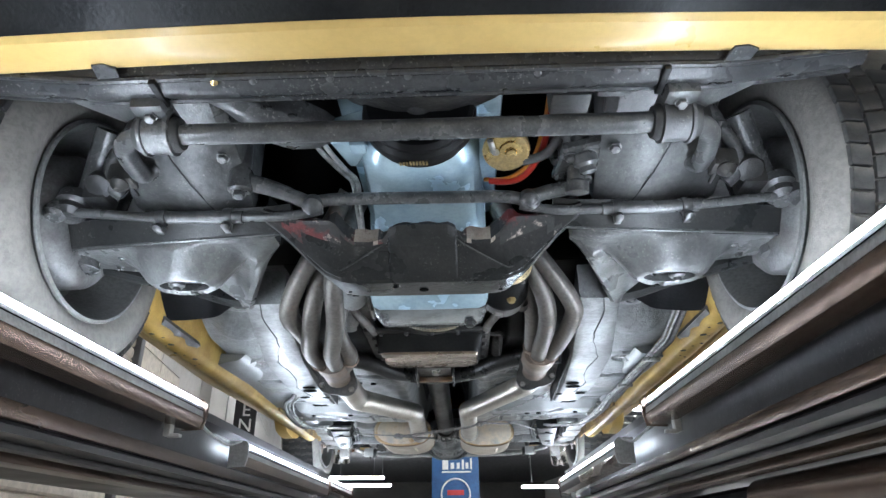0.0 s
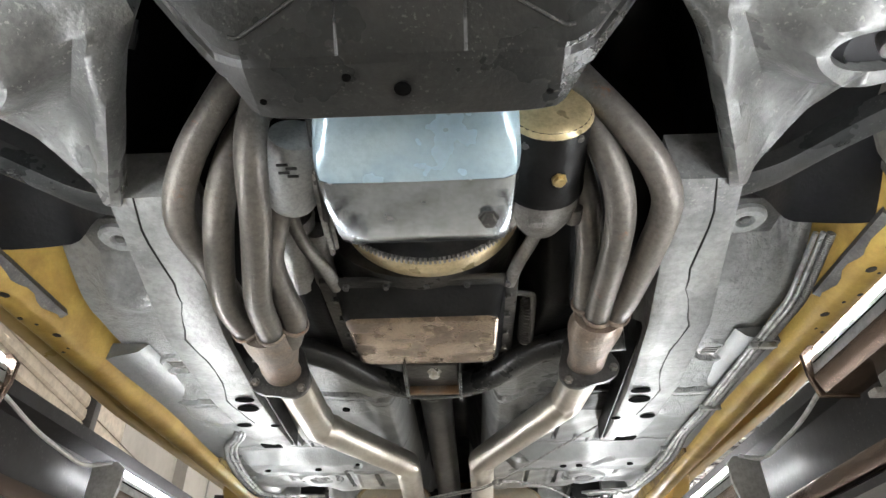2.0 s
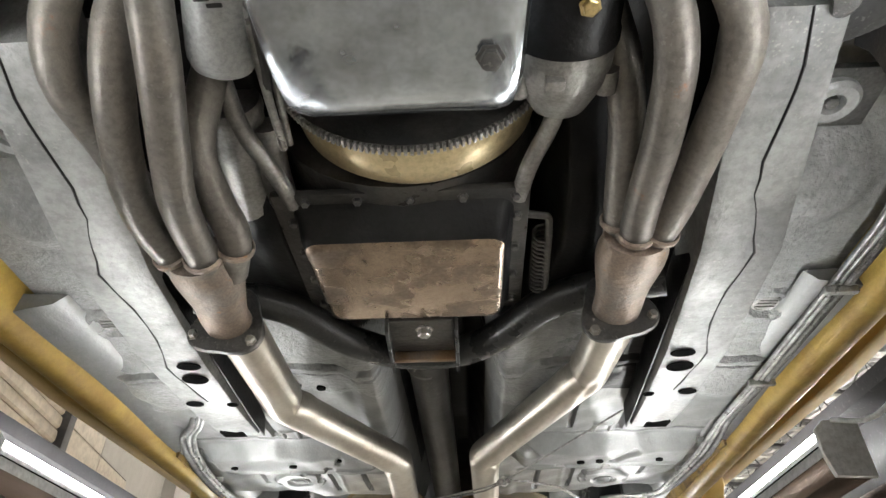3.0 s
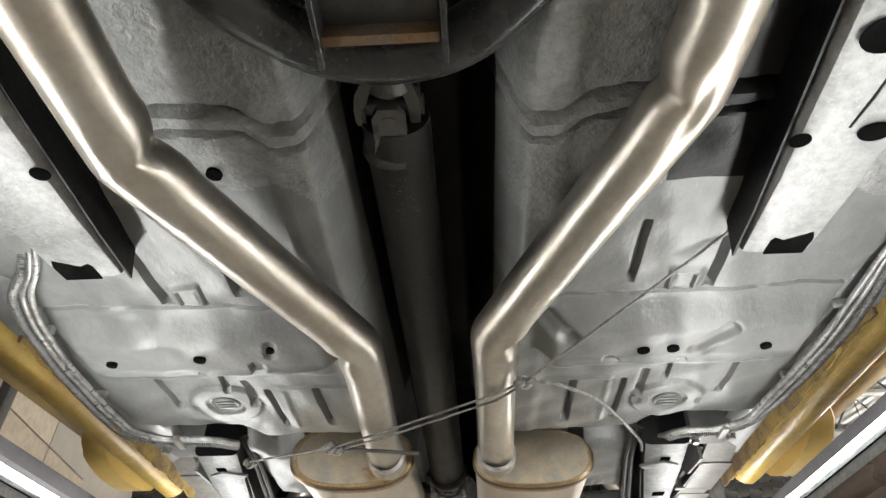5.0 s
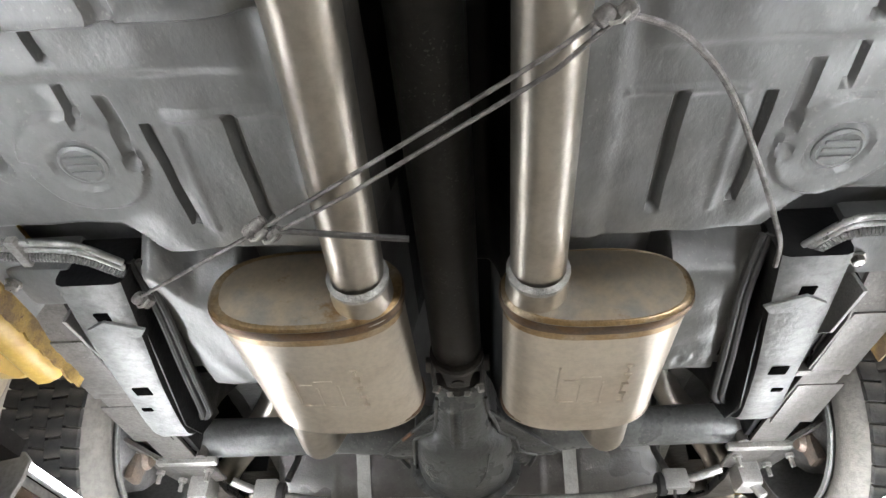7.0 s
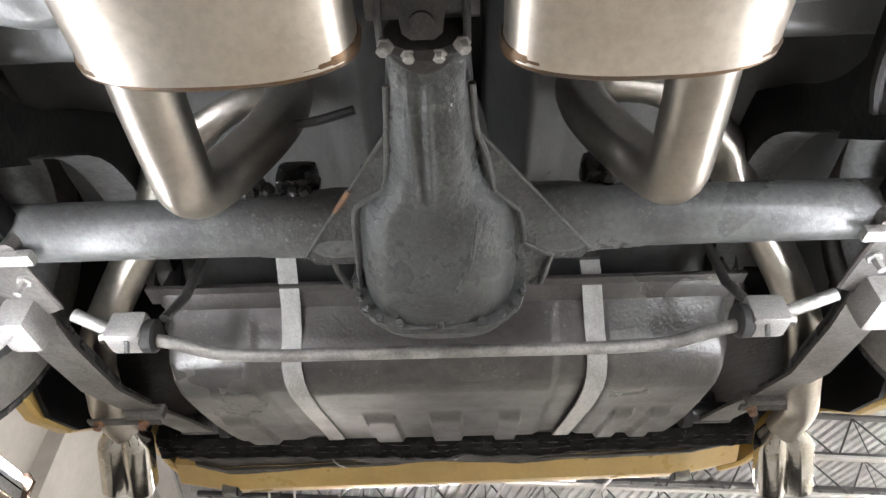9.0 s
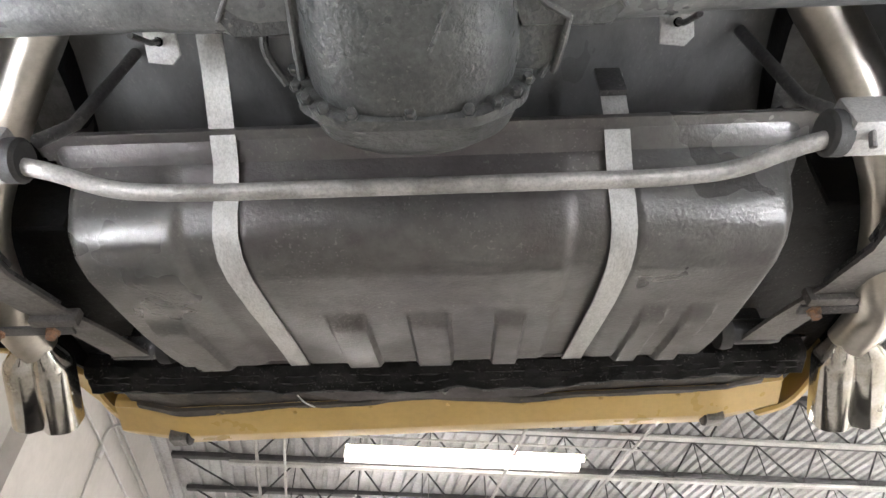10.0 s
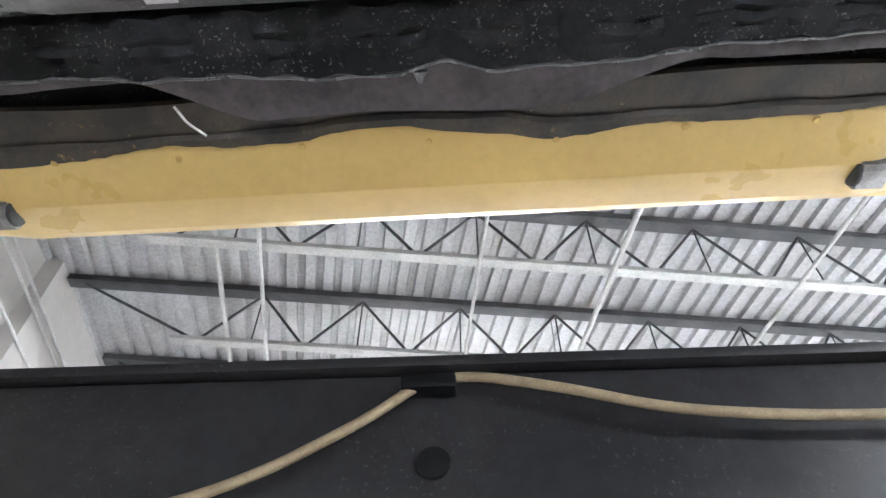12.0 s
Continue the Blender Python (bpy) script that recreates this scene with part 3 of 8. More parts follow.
def runway(side, inner):
    t = thing("lift_runway", (side * 0.85, 2.9, UNDER_Z), "black painted steel runway of a drive-on car lift", "car lift", "lift runways")
    x0, x1 = inner, side * 1.10
    s = side
    y0, y1 = -1.2, 3.95
    prof = [(x0, TOP_Z), (x0, TOP_Z - 0.022), (x0 + s * 0.035, TOP_Z - 0.03), (x0 + s * 0.035, UNDER_Z + 0.02), (x0 + s * 0.02, UNDER_Z + 0.012), (x0 + s * 0.02, UNDER_Z), (x1, UNDER_Z), (x1, TOP_Z)]
    bm = B()
    add_loft(bm, [[(a, y0, b) for a, b in prof], [(a, y1, b) for a, b in prof]])
    part("deck_beam", bm, RUNWAY_BLACK, t)
    bm = B()
    add_box(bm, (x0 + s * 0.028, 1.375, UNDER_Z + 0.035), (0.012, 5.12, 0.028), 0.003)
    part("side_channel", bm, RUNWAY_BROWN, t, "bronze-coloured side channel")
    bm = B()
    add_box(bm, (x0 + s * 0.16, 1.375, UNDER_Z - 0.012), (0.05, 5.12, 0.022), 0.004)
    part("bottom_rail", bm, RUNWAY_BROWN, t, "bronze-coloured bottom rail")
    bm = B()
    add_box(bm, (x0 + s * 0.09, 1.375, UNDER_Z - 0.006), (0.03, 5.12, 0.012), 0.003)
    part("cable_cover", bm, RUNWAY_BLACK, t)
    bm = B()
    add_box(bm, (s * 0.90, 4.42, 1.531), (0.40, 0.93, 0.160), 0.004)
    part("rear_deck", bm, RUNWAY_BLACK, t, "black rear wheel plate")
    if side > 0:
        bm = B()
        add_tube(bm, [(0.83, 0.2, UNDER_Z - 0.06), (0.83, 2.35, UNDER_Z - 0.06)], 0.042, 20)
        part("hydraulic_cylinder", bm, RUNWAY_BROWN, t, "bronze hydraulic cylinder")
        bm = B()
        add_tube(bm, [(0.83, 2.35, UNDER_Z - 0.06), (0.83, 4.6, UNDER_Z - 0.06)], 0.022, 14)
        part("cylinder_rod", bm, BLACK_PAINT_AND_SHADE, t)
        bm = B()
        pts = []
        for i in range(260):
            pts.append((0.92, 0.3 + i * 0.012, UNDER_Z - 0.03))
        add_tube(bm, pts, lambda u: 0.016 + 0.003 * math.cos(u * 260 * math.pi), 10)
        part("corrugated_hose", bm, RUBBER, t, "black corrugated hose")
    return t


def support_column(x, y, top):
    t = thing("support_column", (x, y, 0), "black steel column carrying the car lift, bolted to the floor", "column", "lift columns")
    bm = B()
    add_box(bm, (x, y, top / 2), (0.16, 0.16, top), 0.008)
    part("column", bm, RUNWAY_BLACK, t)
    bm = B()
    add_box(bm, (x, y, 0.010), (0.34, 0.34, 0.020), 0.004)
    part("base_plate", bm, RUNWAY_BLACK, t)


for lx in (-0.98, 0.98):
    support_column(lx, -0.7, 1.452)
    support_column(lx, 3.5, 1.452)
    support_column(lx, 4.6, 1.452)
    support_column(lx, 5.70, 1.367)

RUN_L, RUN_R = runway(-1, -0.60), runway(1, 0.575)


def led_bar(side, x, y0, y1):
    t = thing("led_bar", (x, (y0 + y1) / 2, 1.57), "lit white LED work-light bar clipped along the lift runway", "work light", "runway work lights")
    s = -side
    bm = B()
    prof = [(x - s * 0.012, 1.600), (x + s * 0.026, 1.600), (x + s * 0.030, 1.596), (x + s * 0.034, 1.570), (x + s * 0.026, 1.558), (x - s * 0.012, 1.556)]
    add_loft(bm, [[(a, y0, b) for a, b in prof], [(a, y1, b) for a, b in prof]])
    house = part("housing", bm, ALUMINIUM, t, "aluminium housing")
    tube("groove", [(x + s * 0.0318, y0 + 0.004, 1.5885), (x + s * 0.0318, y1 - 0.004, 1.5885)], 0.0011, HOLE_BLACK, house, "dark groove", n=6)
    bm = B()
    prof = [(x - s * 0.014, 1.5715), (x + s * 0.0365, 1.5715), (x + s * 0.0365, 1.566), (x + s * 0.030, 1.546), (x - s * 0.014, 1.544)]
    add_loft(bm, [[(a, y0 + 0.003, b) for a, b in prof], [(a, y1 - 0.003, b) for a, b in prof]])
    part("bottom_cover", bm, RUNWAY_BROWN, house, "glossy brown bottom cover")
    bm = B()
    prof = [(x - s * 0.006, 1.6005), (x + s * 0.026, 1.6005), (x + s * 0.029, 1.605), (x + s * 0.024, 1.611), (x - s * 0.006, 1.613)]
    add_loft(bm, [[(a, y0 + 0.01, b) for a, b in prof], [(a, y1 - 0.01, b) for a, b in prof]])
    part("light_strip", bm, LED_GLOW, t, "glowing white diffuser strip")
    for yy, d in ((y0, -1), (y1, 1)):
        bm = B()
        cap = [(-0.016, -0.062), (0.034, -0.060), (0.041, -0.03), (0.041, 0.0), (0.028, 0.012), (-0.016, 0.012)]
        add_prism(bm, cap, Matrix(((s, 0, 0, x), (0, 0, d, yy), (0, 1, 0, 1.604), (0, 0, 0, 1))), 0.008, 0.001)
        part("end_cap", bm, RUNWAY_BROWN if d > 0 else ALUMINIUM, t)
    bm = B()
    yb = y1 - 0.07
    add_box(bm, (x - s * 0.014, yb, 1.535), (0.016, 0.022, 0.034), 0.003)
    add_box(bm, (x + s * 0.000, yb, 1.520), (0.030, 0.018, 0.008), 0.002)
    part("clip", bm, BRACKET_WHITE, t, "bright metal clip")
    return t


for side, x, shift in ((-1, -0.587, 0.0), (1, 0.552, 0.04)):
    led_bar(side, x, 0.88 + shift, 2.15 + shift)
    bar = led_bar(side, x, 2.50 + shift, 3.72 + shift)
    bar.location.z -= 0.048
    # right rear bar is unseen, added to brighten the right rail
    led_bar(side, -0.657 if side < 0 else 0.70, 4.00, 4.79)
    c = thing("light_cable", (x, 2.3, 1.55), "thin grey power cable looping between two light bars", "cable", "light cables")
    for ya, yb in ((2.15, 2.50),):
        tube("cable", [(x, ya + shift, 1.58), (x + side * 0.01, ya + shift + 0.06, 1.585), (x + side * 0.012, ya + shift + 0.16, 1.562), (x, yb + shift - 0.06, 1.545), (x - side * 0.02, yb + shift - 0.015, 1.565)], 0.0035, ALUMINIUM, c, n=8, rad=0.05)

# rear cross beam of the lift, with a cable on it
beam = thing("lift_crossbeam", (0, 5.7, 1.38), "black painted steel cross beam of the car lift", "car lift")
bm = B()
add_box(bm, (0, 5.70, 1.465), (2.2, 0.20, 0.20), 0.006)
part("beam", bm, RUNWAY_BLACK, beam)
bm = B()
add_box(bm, (0, 5.605, 1.573), (2.18, 0.03, 0.012), 0.003)
part("top_flange", bm, RUNWAY_BLACK, beam)
bm = B()
add_lathe(bm, [(0.014, 0), (0.014, 0.004), (0.006, 0.005)], (0.005, 5.60, 1.475), (0, -1, 0), 16)
part("plug", bm, BLACK_PAINT_AND_SHADE, beam, "black round plug")
rope = thing("air_cable", (0, 5.59, 1.5), "beige cable looped along the lift cross beam", "cable")
tube("cable", [(-0.55, 5.585, 1.418), (-0.30, 5.585, 1.420), (-0.20, 5.585, 1.437), (-0.13, 5.585, 1.463), (-0.05, 5.588, 1.512), (-0.01, 5.59, 1.545), (0.02, 5.59, 1.553), (0.05, 5.588, 1.551), (0.12, 5.585, 1.535), (0.20, 5.585, 1.512), (0.30, 5.585, 1.502), (0.45, 5.585, 1.500), (0.62, 5.585, 1.51)], 0.0045, ROPE, rope, n=10, rad=0.06)
bm = B()
add_box(bm, (0.0, 5.592, 1.546), (0.05, 0.02, 0.016), 0.004)
part("cable_clip", bm, BLACK_PAINT_AND_SHADE, rope, "black cable clip")
# ---------------------------------------------------------------- the car
car = thing("car", (0, 3.3, TOP_Z), "yellow coupe raised on a lift, seen from below, grey-painted underbody", "car")


def groove(x, y, p, q, half, edge):
    """1 along the line from p to q, falling to 0 beside it."""
    dx, dy = q[0] - p[0], q[1] - p[1]
    t = min(1.0, max(0.0, ((x - p[0]) * dx + (y - p[1]) * dy) / (dx * dx + dy * dy)))
    return 1 - soft(half, half + edge, math.hypot(x - p[0] - t * dx, y - p[1] - t * dy))


def floor_height(x, y):
    ax = abs(x)
    z = 1.872 - 0.03 * soft(2.45, 3.2, y) + 0.10 * (1 - soft(2.22, 2.50, y))
    # transmission tunnel
    w = 0.205 - 0.080 * soft(2.50, 2.90, y)
    z += 0.26 * (1 - soft(w - 0.075, w + 0.020, ax)) - 0.006 * bumpf(ax, w + 0.01, w + 0.05, 0.03)
    near = soft(0.075, 0.11, ax)
    if near > 0:
        # two wavy creases across the toe board
        w0 = 2.922 + 0.026 * bumpf(ax, 0.10, 0.165, 0.05) + 0.003 * math.sin(ax * 40)
        z += near * (0.014 * bumpf(y, w0 - 0.018, w0 - 0.014, 0.006) + 0.014 * bumpf(y, w0 + 0.015, w0 + 0.019, 0.007))
        z -= near * 0.006 * bumpf(y, w0 - 0.006, w0 + 0.006, 0.008)
        # lapped panel edge, then the rolled cross brace under the seats
        lap = 3.300 + 0.010 * (1 - soft(0.26, 0.36, ax)) - 0.008 * soft(0.50, 0.60, ax)
        z += near * 0.005 * bumpf(y, lap - 0.004, lap, 0.003)
        brace = soft(3.312, 3.375, y) * (1 - soft(3.458, 3.472, y))
        z -= 0.036 * brace * bumpf(ax, w + 0.085, 0.62, 0.045)
        z -= 0.007 * soft(3.45, 3.46, y) * (1 - soft(3.528, 3.548, y)) * bumpf(ax, w + 0.10, 0.60, 0.03)
        z += 0.014 * groove(x, y, (0.185, 3.350), (0.225, 3.385), 0.006, 0.018) + 0.012 * groove(x, y, (0.445, 3.425), (0.490, 3.375), 0.008, 0.012)
        z += 0.012 * groove(x, y, (-0.285, 3.375), (-0.292, 3.405), 0.004, 0.010) + 0.009 * groove(x, y, (-0.325, 3.435), (-0.325, 3.462), 0.007, 0.008)
        z += 0.010 * groove(x, y, (0.30, 3.455), (0.315, 3.47), 0.006, 0.008)
        # pressed ribs
        for cx, ya, yb, d in ((0.258, 3.605, 3.785, 0.010), (0.360, 3.615, 3.775, 0.010), (0.395, 3.572, 3.660, 0.006), (0.560, 3.545, 3.665, 0.007), (0.428, 3.462, 3.512, 0.008), (0.436, 3.556, 3.598, 0.007), (0.312, 3.13, 3.265, 0.010), (0.438, 3.13, 3.285, 0.010)):
            z += 1.7 * d * bumpf(ax, cx - 0.0035, cx + 0.0035, 0.005) * bumpf(y, ya, yb, 0.009)
        z -= 0.004 * groove(ax, y, (0.20, 3.595), (0.33, 3.600), 0.003, 0.006) + 0.003 * groove(ax, y, (0.33, 3.62), (0.335, 3.79), 0.002, 0.006)
        ring = max(abs(ax - 0.395) / 0.022, abs(y - 3.270) / 0.026)
        z -= 0.006 * bumpf(ring, 0.80, 1.0, 0.22) * (0 if y > 3.290 else 1)
        # round access plug in a shallow dish, a dimple at each side
        yc = 3.662 if x < 0 else 3.690
        r = math.hypot(ax - 0.460, (y - yc) * 0.95)
        z -= 0.008 * bumpf(r, 0.0, 0.070, 0.007) - 0.006 * bumpf(r, 0.0, 0.036, 0.004)
        for cx in (0.397, 0.526):
            r = math.hypot((ax - cx) * 1.3, y - yc)
            z += 0.007 * bumpf(r, 0.0, 0.009, 0.005)
        # front floor plugs
        r = math.hypot(ax - 0.615, y - 2.732)
        z -= 0.007 * bumpf(r, 0.0, 0.045, 0.008)
        z += 0.012 * bumpf(r, 0.0, 0.028, 0.004)
        # toe board swells and dents outboard of the rail
        z -= 0.020 * bumpf(math.hypot(ax - 0.60, (y - 2.42) * 0.9), 0, 0.03, 0.05)
        z -= 0.010 * bumpf(math.hypot(ax - 0.62, (y - 2.98) * 0.6), 0, 0.05, 0.03)
        z += 0.002 * math.sin(x * 61 + y * 23) * math.sin(y * 47 - x * 19) * soft(2.5, 2.7, y)
    # rear seat kick-up, its edge stepping forward outboard
    yk = 3.832 - 0.066 * soft(0.415, 0.465, ax)
    z += 0.09 * soft(yk, yk + 0.030, y) + 0.18 * soft(4.30, 4.42, y)
    # rear floor swelling down beside the mufflers
    cx = 0.425 if x < 0 else 0.390
    z -= 0.100 * soft(yk + 0.03, yk + 0.12, y) * (1 - soft(4.205, 4.285 - 0.6 * max(0.0, ax - cx - 0.01), y)) * bumpf(ax, cx - 0.070, cx + 0.050, 0.016)
    z -= 0.004 * bumpf(math.hypot(ax - 0.372, y - 4.168), 0.012, 0.020, 0.006)
    z += 0.003 * math.sin(x * 17 + y * 5) * math.cos(y * 13)
    return z


bm = B()
add_sheet(bm, lambda x, y: Vector((x, y, floor_height(x, y))), span(-0.70, 0.70, 351), span(2.16, 2.86, 110) + span(2.864, 3.00, 40) + span(3.01, 3.24, 44) + span(3.2445, 3.88, 150) + span(3.886, 5.44, 120), 0.002)
# black faces put the tunnel's shade, and the gap by the pipe, into the colour
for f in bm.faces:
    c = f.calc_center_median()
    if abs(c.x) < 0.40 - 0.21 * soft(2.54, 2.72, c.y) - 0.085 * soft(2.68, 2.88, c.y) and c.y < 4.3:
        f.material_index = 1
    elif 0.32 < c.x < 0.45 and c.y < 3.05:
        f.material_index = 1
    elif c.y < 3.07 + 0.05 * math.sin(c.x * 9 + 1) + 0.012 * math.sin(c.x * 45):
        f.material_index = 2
pan = part("floor_pan", bm, PAN_GREY, car, "grey painted pressed-steel floor pan, tunnel coloured black for shade")
pan.data.materials.append(BLACK_PAINT_AND_SHADE)
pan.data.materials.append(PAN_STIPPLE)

# little dark drain holes and rubber plugs in the floor
for x, y, z, r in ((-0.416, 3.405, 1.806, 0.011), (-0.294, 3.40, 1.80, 0.010), (0.354, 3.42, 1.824, 0.011), (0.404, 3.418, 1.825, 0.011), (0.564, 3.426, 1.807, 0.010),
                   (-0.58, 3.418, 1.808, 0.010), (-0.314, 2.989, 1.902, 0.011), (-0.263, 3.004, 1.903, 0.011), (0.25, 3.03, 1.90, 0.007)):
    zz = floor_height(x, y) - 0.0028
    bm = B()
    add_lathe(bm, [(r * 0.95, -0.004), (r * 0.95, 0.0015), (r * 0.85, 0.0018)], (x, y, zz), (0, 0, -1), 16)
    part("floor_hole", bm, HOLE_BLACK, car, "dark drain hole")
for s in (-1, 1):
    for x, y, r in ((0.460, 3.662 if s < 0 else 3.690, 0.030), (0.615, 2.732, 0.026)):
        zz = floor_height(s * x, y)
        bm = B()
        add_lathe(bm, [(r, 0.002), (r, 0.004), (r - 0.004, 0.006), (r - 0.006, 0.004), (0.006, 0.003)], (s * x, y, zz), (0, 0, -1), 24)
        for k in (-0.4, 0.0, 0.4):
            add_box(bm, (s * x, y + k * r, zz - 0.005), (r * 1.3, r * 0.16, 0.003), 0.001)
        plug = part("floor_plug", bm, PAN_GREY if y > 3 else CASTING, car, "round pressed metal floor plug")

# subframe rails
for s in (-1, 1):
    rail = [((0.335, 0.465), 1.37, 2.015, 0.10), ((0.340, 0.465), 1.55, 1.975, 0.11), ((0.345, 0.475), 1.72, 1.925, 0.11), ((0.36, 0.475), 1.92, 1.868, 0.10),
            ((0.372, 0.475), 2.10, 1.842, 0.09), ((0.388, 0.500), 2.30, 1.815, 0.085), ((0.400, 0.520), 2.46, 1.790, 0.085), ((0.418, 0.532), 2.75, 1.780, 0.085), ((0.428, 0.532), 3.00, 1.786, 0.085), ((0.432, 0.525), 3.145, 1.795, 0.08)]
    # smooth spine
    dense = []
    for a, b in zip(rail, rail[1:]):
        for k in range(6):
            t = k / 6
            dense.append(((a[0][0] * (1 - t) + b[0][0] * t, a[0][1] * (1 - t) + b[0][1] * t), a[1] * (1 - t) + b[1] * t, a[2] * (1 - t) + b[2] * t, a[3] * (1 - t) + b[3] * t))
    dense.append(rail[-1])
    bm = B()
    rings = []
    for (xa, xb), y, z, h in dense[24:]:
        c = 0.012
        rings.append([(s * (xa + c), y, z), (s * ((xa + xb) / 2), y, z - 0.001), (s * (xb - c), y, z), (s * (xb - 0.003), y, z + 0.003), (s * xb, y, z + c), (s * xb, y, z + h), (s * xa, y, z + h), (s * xa, y, z + c), (s * (xa + 0.003), y, z + 0.003)])
    add_loft(bm, rings)
    ob = part("subframe_rail", bm, RAIL_GREY, car, "grey painted box frame rail")
    bm = B()
    rings = []
    for (xa, xb), y, z, h in dense[:14]:
        c = 0.018
        w = 0.012 * math.sin(y * 14)
        rings.append([(s * (xa + c), y, z), (s * ((xa + xb) / 2), y, z - 0.003), (s * (xb - c + w), y, z), (s * (xb + w), y, z + c), (s * (xb + 0.01), y, z + h), (s * xa, y, z + h), (s * xa, y, z + c)])
    add_loft(bm, rings)
    part("frame_horn", bm, ARM_GREY, ob, "dark grey front frame horn")
    tube("horn_seam", [(s * (d[0][1] - 0.035 + 0.012 * math.sin(d[1] * 31)), d[1], d[2] - 0.001) for d in dense[2:14:2]], 0.0014, SIGN_BLACK, ob, "dark seam", n=6)
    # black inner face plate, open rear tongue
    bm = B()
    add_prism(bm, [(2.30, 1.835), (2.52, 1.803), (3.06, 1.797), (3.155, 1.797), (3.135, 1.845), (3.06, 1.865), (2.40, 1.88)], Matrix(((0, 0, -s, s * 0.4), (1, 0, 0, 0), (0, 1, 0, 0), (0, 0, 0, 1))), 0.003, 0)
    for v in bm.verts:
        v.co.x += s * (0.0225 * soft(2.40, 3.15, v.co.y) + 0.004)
    part("rail_side_plate", bm, BLACK_PAINT_AND_SHADE, ob, "black side plate")
    # sealed seam along the bottom
    pts = []
    for (xa, xb), y, z, h in dense[24:-3]:
        if y < 2.95:
            pts.append((s * (xa + (xb - xa) * (0.55 + 0.08 * math.sin(y * 21) + 0.02 * math.sin(y * 90))), y, z - 0.0012))
    bm = add_tube(B(), pts, lambda u: 0.0014 + 0.0007 * math.sin(u * 160), 6)
    part("seam", bm, BLACK_PAINT_AND_SHADE, ob, "cracked black seam sealer")
    for x, y, r, sq in ((0.446, 2.744, 0.012, 1.6), (0.455, 2.80, 0.018, 1.25), (0.501, 2.922, 0.011, 1.4), (0.425, 2.93, 0.008, 1.2)):
        (xa, xb), yy, z, h = min(dense, key=lambda d: abs(d[1] - y))
        bm = B()
        add_lathe(bm, [(r + 0.002, 0), (r + 0.002, 0.0015), (r * 0.92, 0.0018)], (0, 0, 0), (0, 0, -1), 18)
        for v in bm.verts:
            v.co = Vector((s * x + v.co.x * sq, y + v.co.y, z + v.co.z - 0.0032))
        part("rail_hole", bm, HOLE_BLACK, ob, "dark slot")
    bm = B()
    add_prism(bm, [(-0.03, 0), (0.022, 0), (0.026, -0.03), (0.018, -0.052), (-0.012, -0.058), (-0.03, -0.03)], Matrix(((s, 0, 0, s * 0.492), (0, 1, 0, 3.148), (0, 0, -1, 1.7945), (0, 0, 0, 1))), 0.0022, 0)
    part("rail_notch", bm, HOLE_BLACK, ob, "open notch at the rail's rear end")

# body mount bushings outboard of the rails
for s, mx, y in ((-1, 0.556, 2.287), (1, 0.553, 2.289)):
    bm = B()
    add_box(bm, (s * mx, y, 1.918), (0.13, 0.10, 0.012), 0.004)
    b = part("body_mount", bm, DARK_STEEL, car, "body mount bracket")
    bm = B()
    add_lathe(bm, [(0.030, -0.012), (0.037, -0.010), (0.037, 0.006), (0.031, 0.011), (0.017, 0.010), (0.015, 0.006), (0.015, -0.004)], (s * mx, y, 1.910), (0, 0, -1), 24)
    part("washer", bm, RAIL_GREY, b, "large grey washer")
    bolt(b, (s * mx, y, 1.912), (0, 0, -1), 0.010, 0.010, DARK_STEEL)

